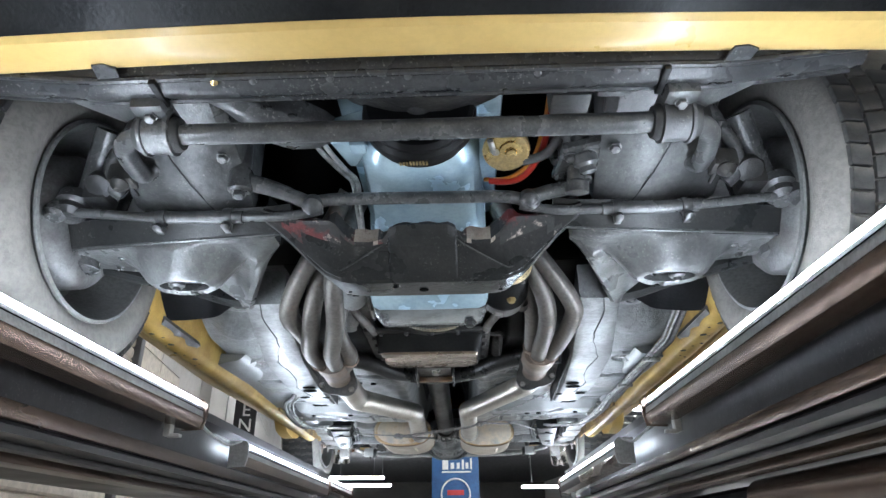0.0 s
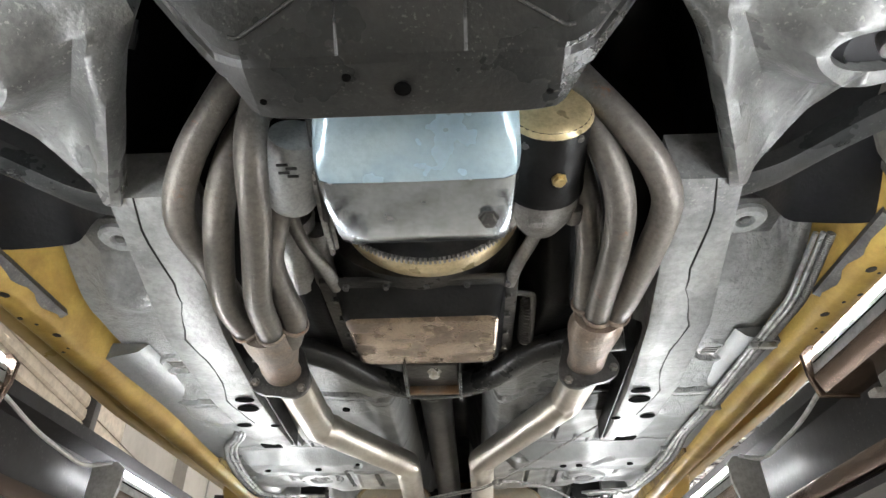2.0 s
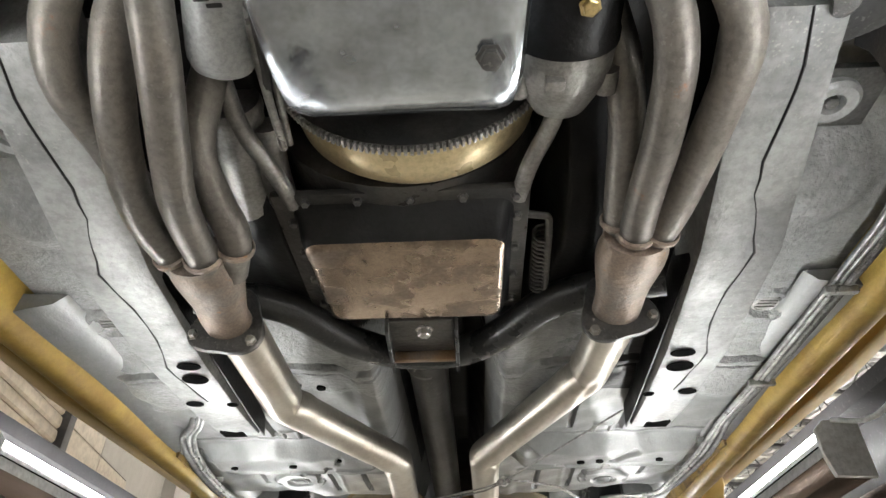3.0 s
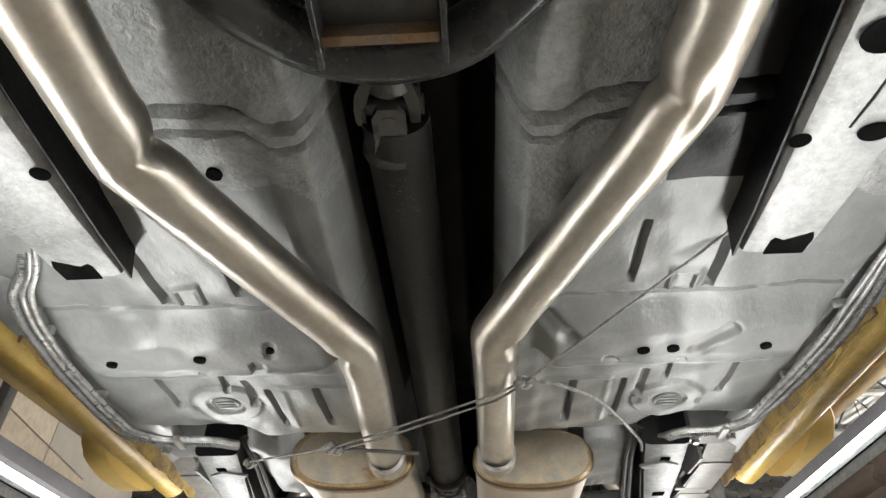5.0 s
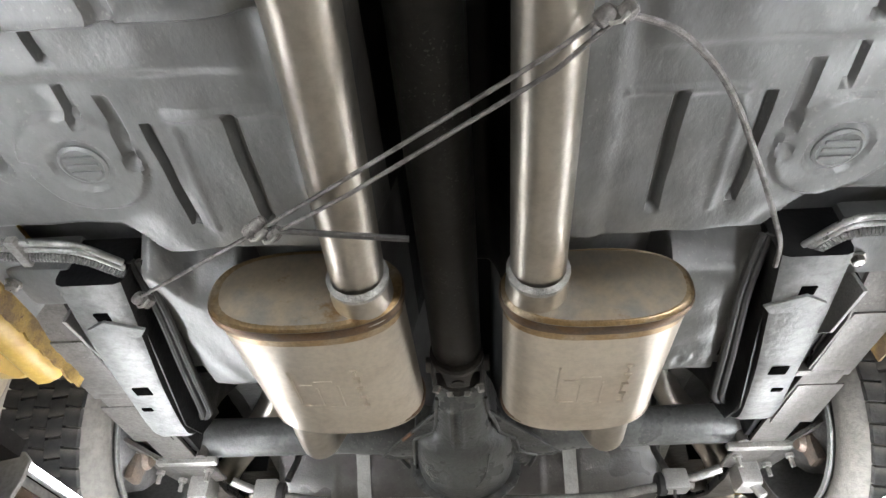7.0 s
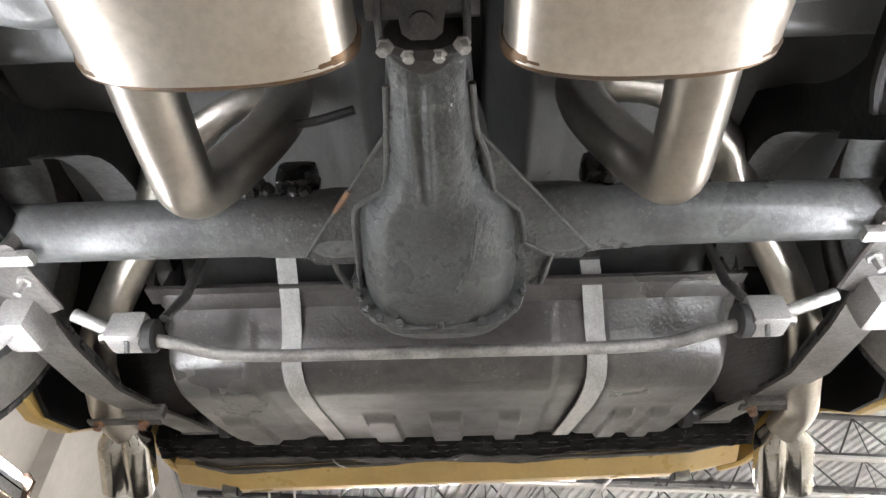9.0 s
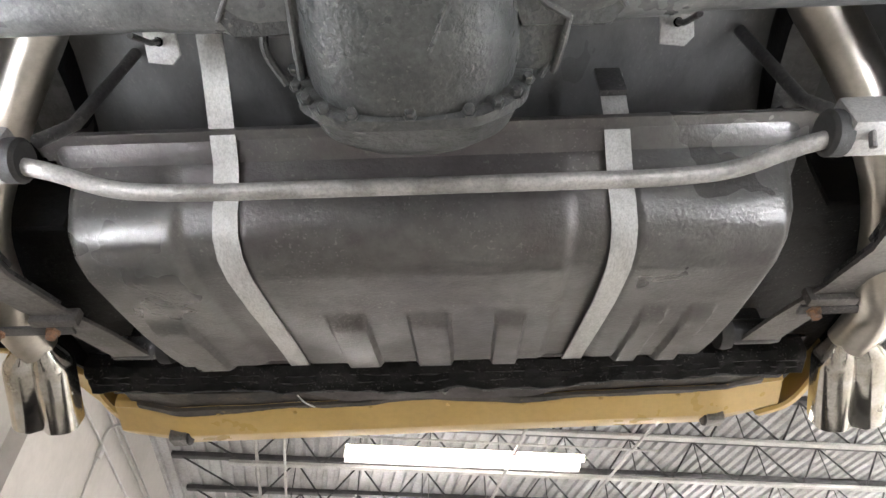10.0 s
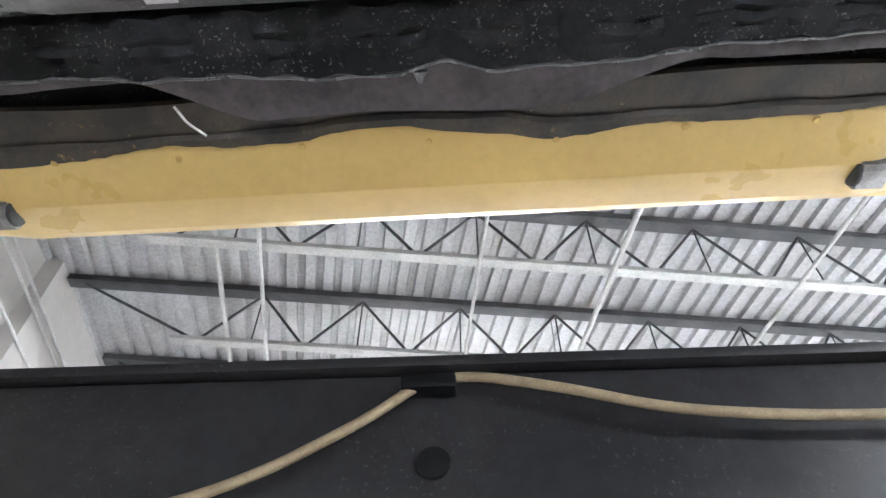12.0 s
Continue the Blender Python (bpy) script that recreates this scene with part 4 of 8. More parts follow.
# rocker sills
for s in (-1, 1):
    bm = B()
    prof = [(0.718, 1.86), (0.722, 1.826), (0.730, 1.812), (0.745, 1.802), (0.765, 1.800), (0.790, 1.815), (0.825, 1.87), (0.845, 1.96), (0.70, 1.96)]
    ys = [2.10, 2.16, 2.25, 2.6, 3.0, 3.4, 3.8, 4.05, 4.13]
    rings = []
    for y in ys:
        d = 0.035 * (1 - soft(2.10, 2.30, y))
        rings.append([(s * (a + d * 0.3), y, b + d) for a, b in prof])
    add_loft(bm, rings)
    sill = part("rocker_sill", bm, YELLOW_CHIPPED, car, "chipped yellow painted rocker sill")
    for i in range(9):
        bm = B()
        y = 2.20 + 0.043 * i + 0.016 * math.sin(i * 3.7)
        hr = (0.007, 0.004, 0.009, 0.003, 0.005, 0.0035, 0.008, 0.003, 0.004)[i]
        add_lathe(bm, [(hr, 0), (hr, 0.001), (hr * 0.7, 0.0012)], (s * (0.745 + 0.016 * math.sin(i * 5)), y, 1.8022), (0, 0, -1), 10)
        part("drain_hole", bm, SIGN_BLACK, sill, "dark drain hole")
    bm = B()
    rings = []
    for y in span(2.19, 2.44, 14):
        rings.append([(s * 0.712, y, 1.838), (s * (0.722 + 0.004 * math.sin(y * 80)), y, 1.826 + 0.004 * math.sin(y * 60)), (s * 0.717, y, 1.85)])
    add_loft(bm, rings)
    part("torn_flange", bm, DARK_STEEL, sill, "torn rusty flange")
    rng = random.Random(5 + s)
    bm = B()
    rings = []
    for y in span(3.35, 4.15, 70):
        k = soft(3.35, 4.0, y)
        tear = rng.uniform(-1, 1)
        rings.append([(s * (0.712 - 0.016 * k), y, 1.836), (s * (0.714 - 0.014 * k + 0.003 * tear), y, 1.816 - 0.014 * k + 0.006 * k * tear), (s * (0.719 - 0.014 * k + 0.003 * tear), y, 1.8165 - 0.014 * k + 0.006 * k * tear), (s * 0.724, y, 1.845)])
    add_loft(bm, rings)
    part("pinch_weld", bm, YELLOW_TORN, sill, "torn, rust-stained pinch weld seam")
    # inner rocker box
    bm = B()
    prof = [(0.635, 1.865), (0.655, 1.846), (0.700, 1.838), (0.722, 1.832), (0.724, 1.87)]
    add_loft(bm, [[(s * a, y, b + 0.004 * math.sin(y * 9)) for a, b in prof] for y in span(2.62, 4.0, 24)])
    part("inner_rocker", bm, PAN_GREY, car)
    # rear quarter lobe before the wheel arch
    bm = B()
    lob = []
    for k in range(19):
        a = math.pi * k / 18
        lob.append((4.02 + 0.17 * math.cos(a), 1.865 - 0.060 * math.sin(a)))
    lob += [(3.85, 1.99), (4.19, 1.99)]
    add_prism(bm, lob, Matrix(((0, 0, s, s * 0.825), (1, 0, 0, 0), (0, 1, 0, 0), (0, 0, 0, 1))), 0.055, 0.006)
    part("quarter_panel_lobe", bm, YELLOW, car, "rounded yellow lower quarter panel")

# brake and fuel lines along the rockers, crossing inboard ahead of the rear rails
for s, tail in ((-1, ((0.640, 3.28), (0.655, 3.36), (0.670, 3.45), (0.683, 3.62), (0.680, 3.725), (0.635, 3.768), (0.52, 3.778), (0.485, 3.835))),
                (1, ((0.655, 3.30), (0.660, 3.40), (0.655, 3.52), (0.642, 3.66), (0.640, 3.75), (0.595, 3.792), (0.51, 3.792), (0.478, 3.86)))):
    for k, (rad, gap) in enumerate(((0.0050, 0.0), (0.0050, 0.014), (0.0080, 0.030))):
        pts = [(s * (0.672 + gap * 0.9), 2.30, 1.88), (s * (0.672 + gap * 0.9), 2.45, 1.835), (s * (0.668 + gap * 0.7), 3.0, 1.826), (s * (0.660 + gap * 0.6), 3.20, 1.824)]
        if s < 0:
            pts = [(-0.570 - gap, 3.11 + gap, 1.855), (-0.585 - gap, 3.17 + gap * 0.5, 1.832), (-0.625 - gap, 3.22, 1.826)]
        pts += [(s * (x + gap * (1 if y < 3.74 else 0.25)), y + gap * (0.9 if y > 3.70 else 0.3), 1.814 + (0.012 if y > 3.82 else 0)) for x, y in tail]
        if k < 2:
            tube("brake_line", pts, rad, LINE_STEEL, car, "thin steel brake line", n=10, rad=0.03)
            continue
        fine = []
        way = fillet(pts, 0.03)
        for a, b in zip(way, way[1:]):
            n = max(1, int((b - a).length / 0.0022))
            fine += [a + (b - a) * (i / n) for i in range(n)]
        bm = B()
        rings = []
        for i, p in enumerate(fine[1:-1]):
            d = (fine[i + 2] - fine[i]).normalized()
            side = d.cross(Vector((0, 0, 1))).normalized()
            up = side.cross(d)
            r = rad * (1.08 if i % 2 else 0.86)
            rings.append([p + side * r * math.cos(q) + up * r * math.sin(q) for q in [2 * math.pi * m / 10 for m in range(10)]])
        add_loft(bm, rings)
        part("fuel_hose", bm, LINE_HOSE, car, "grey corrugated fuel hose")
    for y, x in (((2.62, 0.682), (2.98, 0.680)) if s > 0 else ()) + ((3.32, 0.665), (3.56, 0.690 if s < 0 else 0.668)):
        bm = B()
        add_box(bm, (s * x, y, 1.820), (0.055, 0.012, 0.014), 0.003)
        part("line_clip", bm, LINE_STEEL, car, "metal line clip")
    bm = B()
    add_box(bm, (s * 0.600, 3.785 if s < 0 else 3.805, 1.810), (0.014, 0.052, 0.014), 0.003)
    part("line_clip", bm, BARE_BAR, car, "bright metal line clip")

# ---------------------------------------------------------------- front suspension and steering
cm = B()
# x; front edge y, z; ridge y, z; bottom front y, z; rear y
spec = [(-0.312, 1.698, 1.886, 1.706, 1.881, 1.714, 1.876, 1.721), (-0.270, 1.712, 1.876, 1.733, 1.859, 1.750, 1.849, 1.761), (-0.235, 1.717, 1.870, 1.763, 1.834, 1.790, 1.820, 1.806), (-0.205, 1.716, 1.869, 1.786, 1.813, 1.826, 1.800, 1.850), (-0.182, 1.714, 1.867, 1.798, 1.802, 1.828, 1.790, 1.898), (-0.172, 1.718, 1.862, 1.799, 1.800, 1.826, 1.785, 1.904),
        (-0.155, 1.735, 1.846, 1.792, 1.806, 1.823, 1.781, 1.904), (-0.137, 1.745, 1.835, 1.784, 1.813, 1.822, 1.779, 1.904), (-0.108, 1.750, 1.836, 1.772, 1.826, 1.821, 1.778, 1.904), (-0.080, 1.751, 1.842, 1.761, 1.838, 1.820, 1.778, 1.904), (-0.070, 1.745, 1.852, 1.756, 1.846, 1.820, 1.778, 1.904), (-0.066, 1.738, 1.859, 1.758, 1.834, 1.820, 1.778, 1.904), (-0.052, 1.730, 1.862, 1.760, 1.830, 1.820, 1.778, 1.904)]
spec += [(0.0, 1.728, 1.863, 1.760, 1.829, 1.820, 1.778, 1.904)] + [(-r[0], *r[1:]) for r in reversed(spec)]
fine_spec = []
for a, b in zip(spec, spec[1:]):
    n = max(1, int((b[0] - a[0]) / 0.007))
    for k in range(n):
        fine_spec.append(tuple(p + (q - p) * k / n for p, q in zip(a, b)))
fine_spec.append(spec[-1])
rings = []
for x, yf, zf, ym, zm, yb, zb, yr in fine_spec:
    rise = 0.012 + 0.026 * bumpf(abs(x), 0.095, 0.168, 0.028) + 0.002 * math.sin(x * 140)
    rings.append([(x, yf + 0.004 + rise * 0.2, zf + rise), (x, yf, zf + 0.004), (x, yf + 0.005, zf - 0.003), (x, yf * 0.6 + ym * 0.4, zf * 0.6 + zm * 0.4), (x, ym - 0.003, zm + 0.002), (x, ym, zm), (x, (ym + yb) / 2, (zm + zb) / 2 - 0.002), (x, yb - 0.008, zb + 0.005), (x, yb, zb + 0.001), (x, yb + 0.02, zb), (x, yr - 0.008, zb + 0.002), (x, yr, zb + 0.010), (x, yr + 0.004, zb + 0.060), (x, yf + 0.03, zf + rise + 0.002)])
add_loft(cm, rings)
cm.normal_update()
for f in cm.faces:
    c = f.calc_center_median()
    ragged = math.sin(c.x * 90 + 2) * math.cos(c.y * 160 + c.x * 40)
    if abs(f.normal.y) > 0.75 and c.z > 1.838 and 0.07 < abs(c.x) < 0.20 and c.y < 1.770:
        f.material_index = 2 if 0.085 < abs(c.x) < 0.150 + 0.012 * ragged else 1
    elif ((abs(c.x) - 0.20) / 0.075) ** 2 + ((c.y - 1.728) / 0.026) ** 2 < 0.8 + 0.5 * ragged and c.z < 1.89:
        f.material_index = 1
cross = part("front_crossmember", cm, CROSS_BLACK, car, "black painted stamped crossmember with scraped paint", sharp=11)
cross.data.materials.append(SCRAPED)
cross.data.materials.append(BARE_PATCH)
for x, y, z, r in ((-0.002, 1.854, 1.7768, 0.0095), (-0.061, 1.836, 1.7768, 0.005), (0.16, 1.868, 1.780, 0.004), (-0.16, 1.868, 1.780, 0.004)):
    bm = B()
    add_lathe(bm, [(r, 0), (r, 0.0015), (r * 0.85, 0.0018)], (x, y, z), (0, 0, -1), 16)
    part("bolt_hole", bm, HOLE_BLACK, cross, "dark hole")
# paler tubes along the V ridge stand for its specular glint
for s in (-1, 1):
    tube("ridge", [(s * x, ym - 0.001, zm - 0.0005) for x, yf, zf, ym, zm, yb, zb, yr in spec[4:11]], 0.0022, ARM_GREY, cross, "pressed ridge, pale for its glint", n=6, rad=0.015)
for s in (-1, 1):
    bm = B()
    add_tube(bm, [(s * 0.072, 1.765, 1.838), (s * 0.070, 1.79, 1.812), (s * 0.073, 1.812, 1.790)], 0.0018, 6)
    part("scratch_ridge", bm, BARE_PATCH, cross, "scraped bare ridge")

ARM_C = (0.508, 1.838)


def arm_outline():
    pts = [(0.785, 1.815), (0.79, 1.86), (0.76, 1.895), (0.70, 1.900), (0.64, 1.905), (0.60, 1.915), (0.55, 1.930), (0.508, 1.985), (0.486, 2.05), (0.470, 2.100), (0.460, 2.112), (0.449, 2.108),
           (0.428, 2.055), (0.402, 1.995), (0.374, 1.93), (0.345, 1.868), (0.325, 1.838), (0.305, 1.81), (0.305, 1.752), (0.36, 1.748), (0.45, 1.752), (0.55, 1.755), (0.65, 1.768), (0.72, 1.785)]
    return pts


def control_arm(s):
    out = arm_outline()
    m = len(out)
    # even resampling
    dense = []
    for i in range(m):
        a, b = out[i], out[(i + 1) % m]
        for k in range(4):
            dense.append((a[0] + (b[0] - a[0]) * k / 4, a[1] + (b[1] - a[1]) * k / 4))
    cx, cy = ARM_C
    rings = []

    def zat(x, y, f):
        r = math.hypot((x - cx) * 0.72, y - cy)
        z = 1.848 - 0.064 * (1 - soft(0.040, 0.098, r)) + 0.012 * soft(0.6, 0.77, x) - 0.006 * soft(1.96, 2.08, y)
        z -= 0.020 * groove(x, y, (0.352, 1.822), (0.457, 2.098), 0.006, 0.022) - 0.008 * groove(x, y, (0.412, 1.86), (0.470, 2.00), 0.012, 0.02)
        z += 0.012 * (1 - soft(0.30, 0.36, x))
        return z

    for f in (0.0, 0.12, 0.25, 0.4, 0.55, 0.7, 0.82, 0.92, 1.0):
        ring = []
        for x, y in dense:
            d = math.hypot(x - cx, y - cy)
            ux, uy = (x - cx) / d, (y - cy) / d
            r0 = 1 / math.hypot(ux / 0.052, uy / 0.027)
            r = r0 + (d - r0) * f
            px, py = cx + ux * r, cy + uy * r
            z = zat(px, py, f) + (0.006 if f > 0.95 else 0) + (0.004 if f == 0 else 0)
            ring.append((s * px, py, z))
        rings.append(ring)
    skirt = []
    for x, y in dense:
        skirt.append((s * x, y, zat(x, y, 1) + 0.042))
    rings.append(skirt)
    rings.append([(s * (cx + (x - cx) * 0.97), cy + (y - cy) * 0.97, z + 0.0) for (x, y), (_, _, z) in zip(dense, skirt)])
    rings = [[(a, b, c + 0.02) for a, b, c in rings[0]]] + rings
    bm = B()
    add_loft(bm, rings, True, False)
    arm = part("lower_control_arm", bm, ARM_LIT, car, "grey painted stamped lower control arm", sharp=50)
    # spring pocket hole, shock stud and bushing
    bm = B()
    add_lathe(bm, [(0.001, 0.028), (0.055, 0.030), (0.055, 0.024), (0.033, 0.006), (0.031, 0.012), (0.001, 0.014)], (s * cx, cy, 1.792), (0, 0, 1), 24)
    part("spring_seat", bm, SIGN_BLACK, arm, "dark spring pocket")
    bm = B()
    add_lathe(bm, [(0.016, -0.012), (0.017, 0), (0.017, 0.008), (0.013, 0.012), (0.008, 0.013), (0.008, 0.020), (0.005, 0.022)], (s * (cx + 0.014), cy - 0.006, 1.796), (0.0, 0.10, -1), 18)
    part("shock_bushing", bm, LINK_GREY, arm, "shock absorber bushing and nut")
    # ball joint
    bm = B()
    add_lathe(bm, [(0.030, -0.03), (0.034, -0.01), (0.034, 0.006), (0.026, 0.012), (0.012, 0.016)], (s * 0.748, 1.852, 1.846), (0, 0, -1), 20)
    part("ball_joint", bm, ARM_GREY, arm, "grey ball joint")
    for dx, dy in ((-0.10, -0.03), (-0.07, 0.025)):
        bolt(arm, (s * (0.748 + dx), 1.852 + dy, 1.853), (0, 0, -1), 0.008, 0.006, ARM_GREY, "rivet")
    # gusset bracket from rail to arm tip
    return arm


for s in (-1, 1):
    control_arm(s)
    bm = B()
    add_lathe(bm, [(0.001, 0), (0.052, 0), (0.060, 0.06), (0.060, 0.2), (0.001, 0.2)], (s * 0.508, 1.818, 1.83), (0, 0, 1), 24)
    part("coil_spring_tower", bm, BLACK_PAINT_AND_SHADE, car, "dark coil spring tower")
    # stamped tower of the frame over the spring
    bm = B()
    rings = []
    for y, xa, xb, z in ((1.47, 0.345, 0.47, 2.02), (1.54, 0.338, 0.50, 1.975), (1.60, 0.335, 0.55, 1.952), (1.66, 0.335, 0.59, 1.935), (1.715, 0.338, 0.605, 1.918), (1.755, 0.345, 0.605, 1.905), (1.785, 0.36, 0.59, 1.912), (1.80, 0.38, 0.57, 1.94), (1.81, 0.39, 0.56, 2.10)):
        xm, k = (xa + xb) / 2, 0.006 * math.sin(y * 50)
        rings.append([(s * (xa + 0.006), y, z + 0.014), (s * (xa + 0.03), y, z + 0.002), (s * (xm - 0.02), y, z - 0.004 + k), (s * (xm + 0.03), y, z + 0.004 - k), (s * (xb - 0.035), y, z + 0.012), (s * (xb - 0.008), y, z + 0.03), (s * xb, y, z + 0.06), (s * xb, y, 2.2), (s * xa, y, 2.2), (s * xa, y, z + 0.04)])
    add_loft(bm, rings)
    tw = part("spring_tower", bm, TOWER_GREY, car, "dark grey stamped spring tower of the frame")
    tube("seam", [(s * 0.478, 1.53, 1.972), (s * 0.462, 1.60, 1.946), (s * 0.448, 1.66, 1.930), (s * 0.425, 1.72, 1.911), (s * 0.405, 1.752, 1.899)], 0.0014, SIGN_BLACK, tw, "dark sealer crack", n=6)
    tube("tower_brace", [(s * 0.57, 1.64, 2.06), (s * 0.615, 1.66, 1.985), (s * 0.62, 1.685, 1.945), (s * 0.60, 1.70, 1.93)], 0.015, ARM_GREY, car, "dark grey bent link", n=12, rad=0.03)
    # tie behind the arm's legs
    bm = B()
    line = fillet([(s * 0.77, 1.915, 1.866), (s * 0.657, 1.985, 1.856), (s * 0.60, 2.04, 1.858), (s * 0.52, 2.115, 1.850), (s * 0.46, 2.135, 1.846), (s * 0.395, 2.132, 1.848)], 0.03)
    rings = []
    for p in line:
        rings.append([(p.x, p.y - 0.026, p.z + 0.004), (p.x, p.y, p.z - 0.002), (p.x, p.y + 0.024, p.z), (p.x, p.y + 0.028, p.z + 0.006), (p.x, p.y + 0.026, p.z + 0.03), (p.x, p.y - 0.026, p.z + 0.03)])
    add_loft(bm, rings)
    part("arm_tie", bm, CROSS_BLACK, car, "dark grey stamped tie behind the control arm")
    # folded front flange of the arm with its worn lip
    bm = B()
    line = [(0.262, 1.742, 1.868), (0.300, 1.741, 1.862), (0.36, 1.738, 1.858), (0.45, 1.742, 1.854), (0.55, 1.746, 1.850), (0.65, 1.760, 1.852), (0.72, 1.777, 1.856), (0.76, 1.80, 1.860)]
    add_loft(bm, [[(s * x, y, z), (s * x, y + 0.012, z - 0.003), (s * x, y + 0.012, z + 0.03), (s * x, y - 0.028, z + 0.045), (s * x, y - 0.032, z + 0.042)] for x, y, z in line])
    fl = part("arm_flange", bm, CROSS_BLACK, car, "black folded arm flange")
    tube("worn_lip", [(s * x, y + 0.004, z - 0.002) for x, y, z in line], 0.0028, LINK_GREY, fl, n=6, rad=0.03)
    coil = [(s * 0.508 + 0.040 * math.cos(k * 0.5), 1.838 + 0.040 * math.sin(k * 0.5), 1.83 + k * 0.0028) for k in range(70)]
    tube("coil_spring", coil, 0.008, ARM_GREY, car, n=8)
    # upper arm, knuckle, drum and wheel side
    bm = B()
    add_tube(bm, [(s * 0.44, 1.70, 2.09), (s * 0.56, 1.74, 2.07), (s * 0.69, 1.84, 2.06)], 0.024, 10, 0.05)
    add_tube(bm, [(s * 0.44, 1.99, 2.08), (s * 0.56, 1.93, 2.07), (s * 0.69, 1.86, 2.06)], 0.024, 10, 0.05)
    part("upper_control_arm", bm, ARM_GREY, car)
    bm = B()
    add_tube(bm, [(s * 0.690, 1.85, 2.08), (s * 0.705, 1.845, 1.97), (s * 0.735, 1.85, 1.87)], 0.026, 12, 0.04)
    add_tube(bm, [(s * 0.705, 1.85, 1.93), (s * 0.722, 1.77, 1.915), (s * 0.735, 1.705, 1.915)], 0.017, 12, 0.04)
    part("steering_knuckle", bm, ARM_GREY, car, "grey cast steering knuckle")
    # knuckle casting and big outer joint seen inside the wheel
    bm = B()
    add_tube(bm, [(s * 0.63, 1.66, 2.06), (s * 0.665, 1.70, 1.99), (s * 0.70, 1.74, 1.95)], lambda u: 0.030 - 0.008 * u, 12, 0.03)
    add_lathe(bm, [(0.016, -0.03), (0.034, -0.022), (0.036, 0.0), (0.028, 0.008), (0.030, 0.022), (0.02, 0.034)], (s * 0.712, 1.722, 1.925), (0, -0.2, -1), 20)
    part("knuckle_casting", bm, ARM_GREY, car, "dark greasy knuckle casting")
    bm = B()
    add_box(bm, (s * 0.655, 1.715, 1.965), (0.05, 0.06, 0.09), 0.012)
    add_lathe(bm, [(0.02, 0), (0.026, 0.01), (0.026, 0.03), (0.014, 0.036)], (s * 0.64, 1.69, 1.965), (0, -0.5, -0.8), 14)
    part("caliper", bm, CASE_DARK, car, "dark brake hardware")

# anti-roll bar
bar = tube("anti_roll_bar", [(-0.486, 1.600, 1.990), (-0.508, 1.645, 1.970), (-0.530, 1.637, 1.936), (-0.520, 1.570, 1.924), (-0.500, 1.500, 1.916), (-0.462, 1.472, 1.912), (-0.42, 1.470, 1.911), (0.0, 1.472, 1.910), (0.42, 1.470, 1.911), (0.465, 1.473, 1.912), (0.502, 1.505, 1.916), (0.522, 1.580, 1.924), (0.530, 1.648, 1.936), (0.508, 1.655, 1.970), (0.486, 1.610, 1.990)], 0.0175, LINK_GREY, car, "dark grey front anti-roll bar", n=18, rad=0.03)
for s, cx0 in ((-1, -0.420), (1, 0.430)):
    bm = B()
    add_lathe(bm, [(0.026, -0.038), (0.030, -0.030), (0.030, 0.030), (0.026, 0.038)], (cx0, 1.472, 1.912), (1, 0, 0), 20)
    part("bushing", bm, RUBBER, bar, "black rubber bushing")
    bm = B()
    add_lathe(bm, [(0.031, -0.026), (0.034, -0.024), (0.034, 0.024), (0.031, 0.026)], (cx0, 1.472, 1.914), (1, 0, 0), 20)
    add_box(bm, (cx0, 1.450, 1.938), (0.052, 0.085, 0.034), 0.006)
    for dx in (-0.022, 0.022):
        add_lathe(bm, [(0.034, -0.004), (0.037, -0.003), (0.037, 0.003), (0.034, 0.004)], (cx0 + dx, 1.472, 1.914), (1, 0, 0), 20)
    part("clamp", bm, LINK_GREY, bar, "dark grey bar clamp")
    bolt(bar, (cx0, 1.432, 1.920), (0, -0.3, -1), 0.009, 0.009, LINK_GREY)
    bm = B()
    add_lathe(bm, [(0.013, 0), (0.020, 0.004), (0.020, 0.012), (0.012, 0.016), (0.012, 0.05)], (s * 0.486, 1.605, 1.985), (0, 0, 1), 16)
    part("end_link", bm, RUBBER, bar)

# steering linkage
link = tube("centre_link", [(-0.222, 1.694, 1.900), (-0.185, 1.700, 1.912), (-0.15, 1.702, 1.913), (0.14, 1.702, 1.911), (0.175, 1.700, 1.909), (0.205, 1.692, 1.895)], 0.0125, LINK_GREY, car, "grey steering centre link", n=14, rad=0.02)
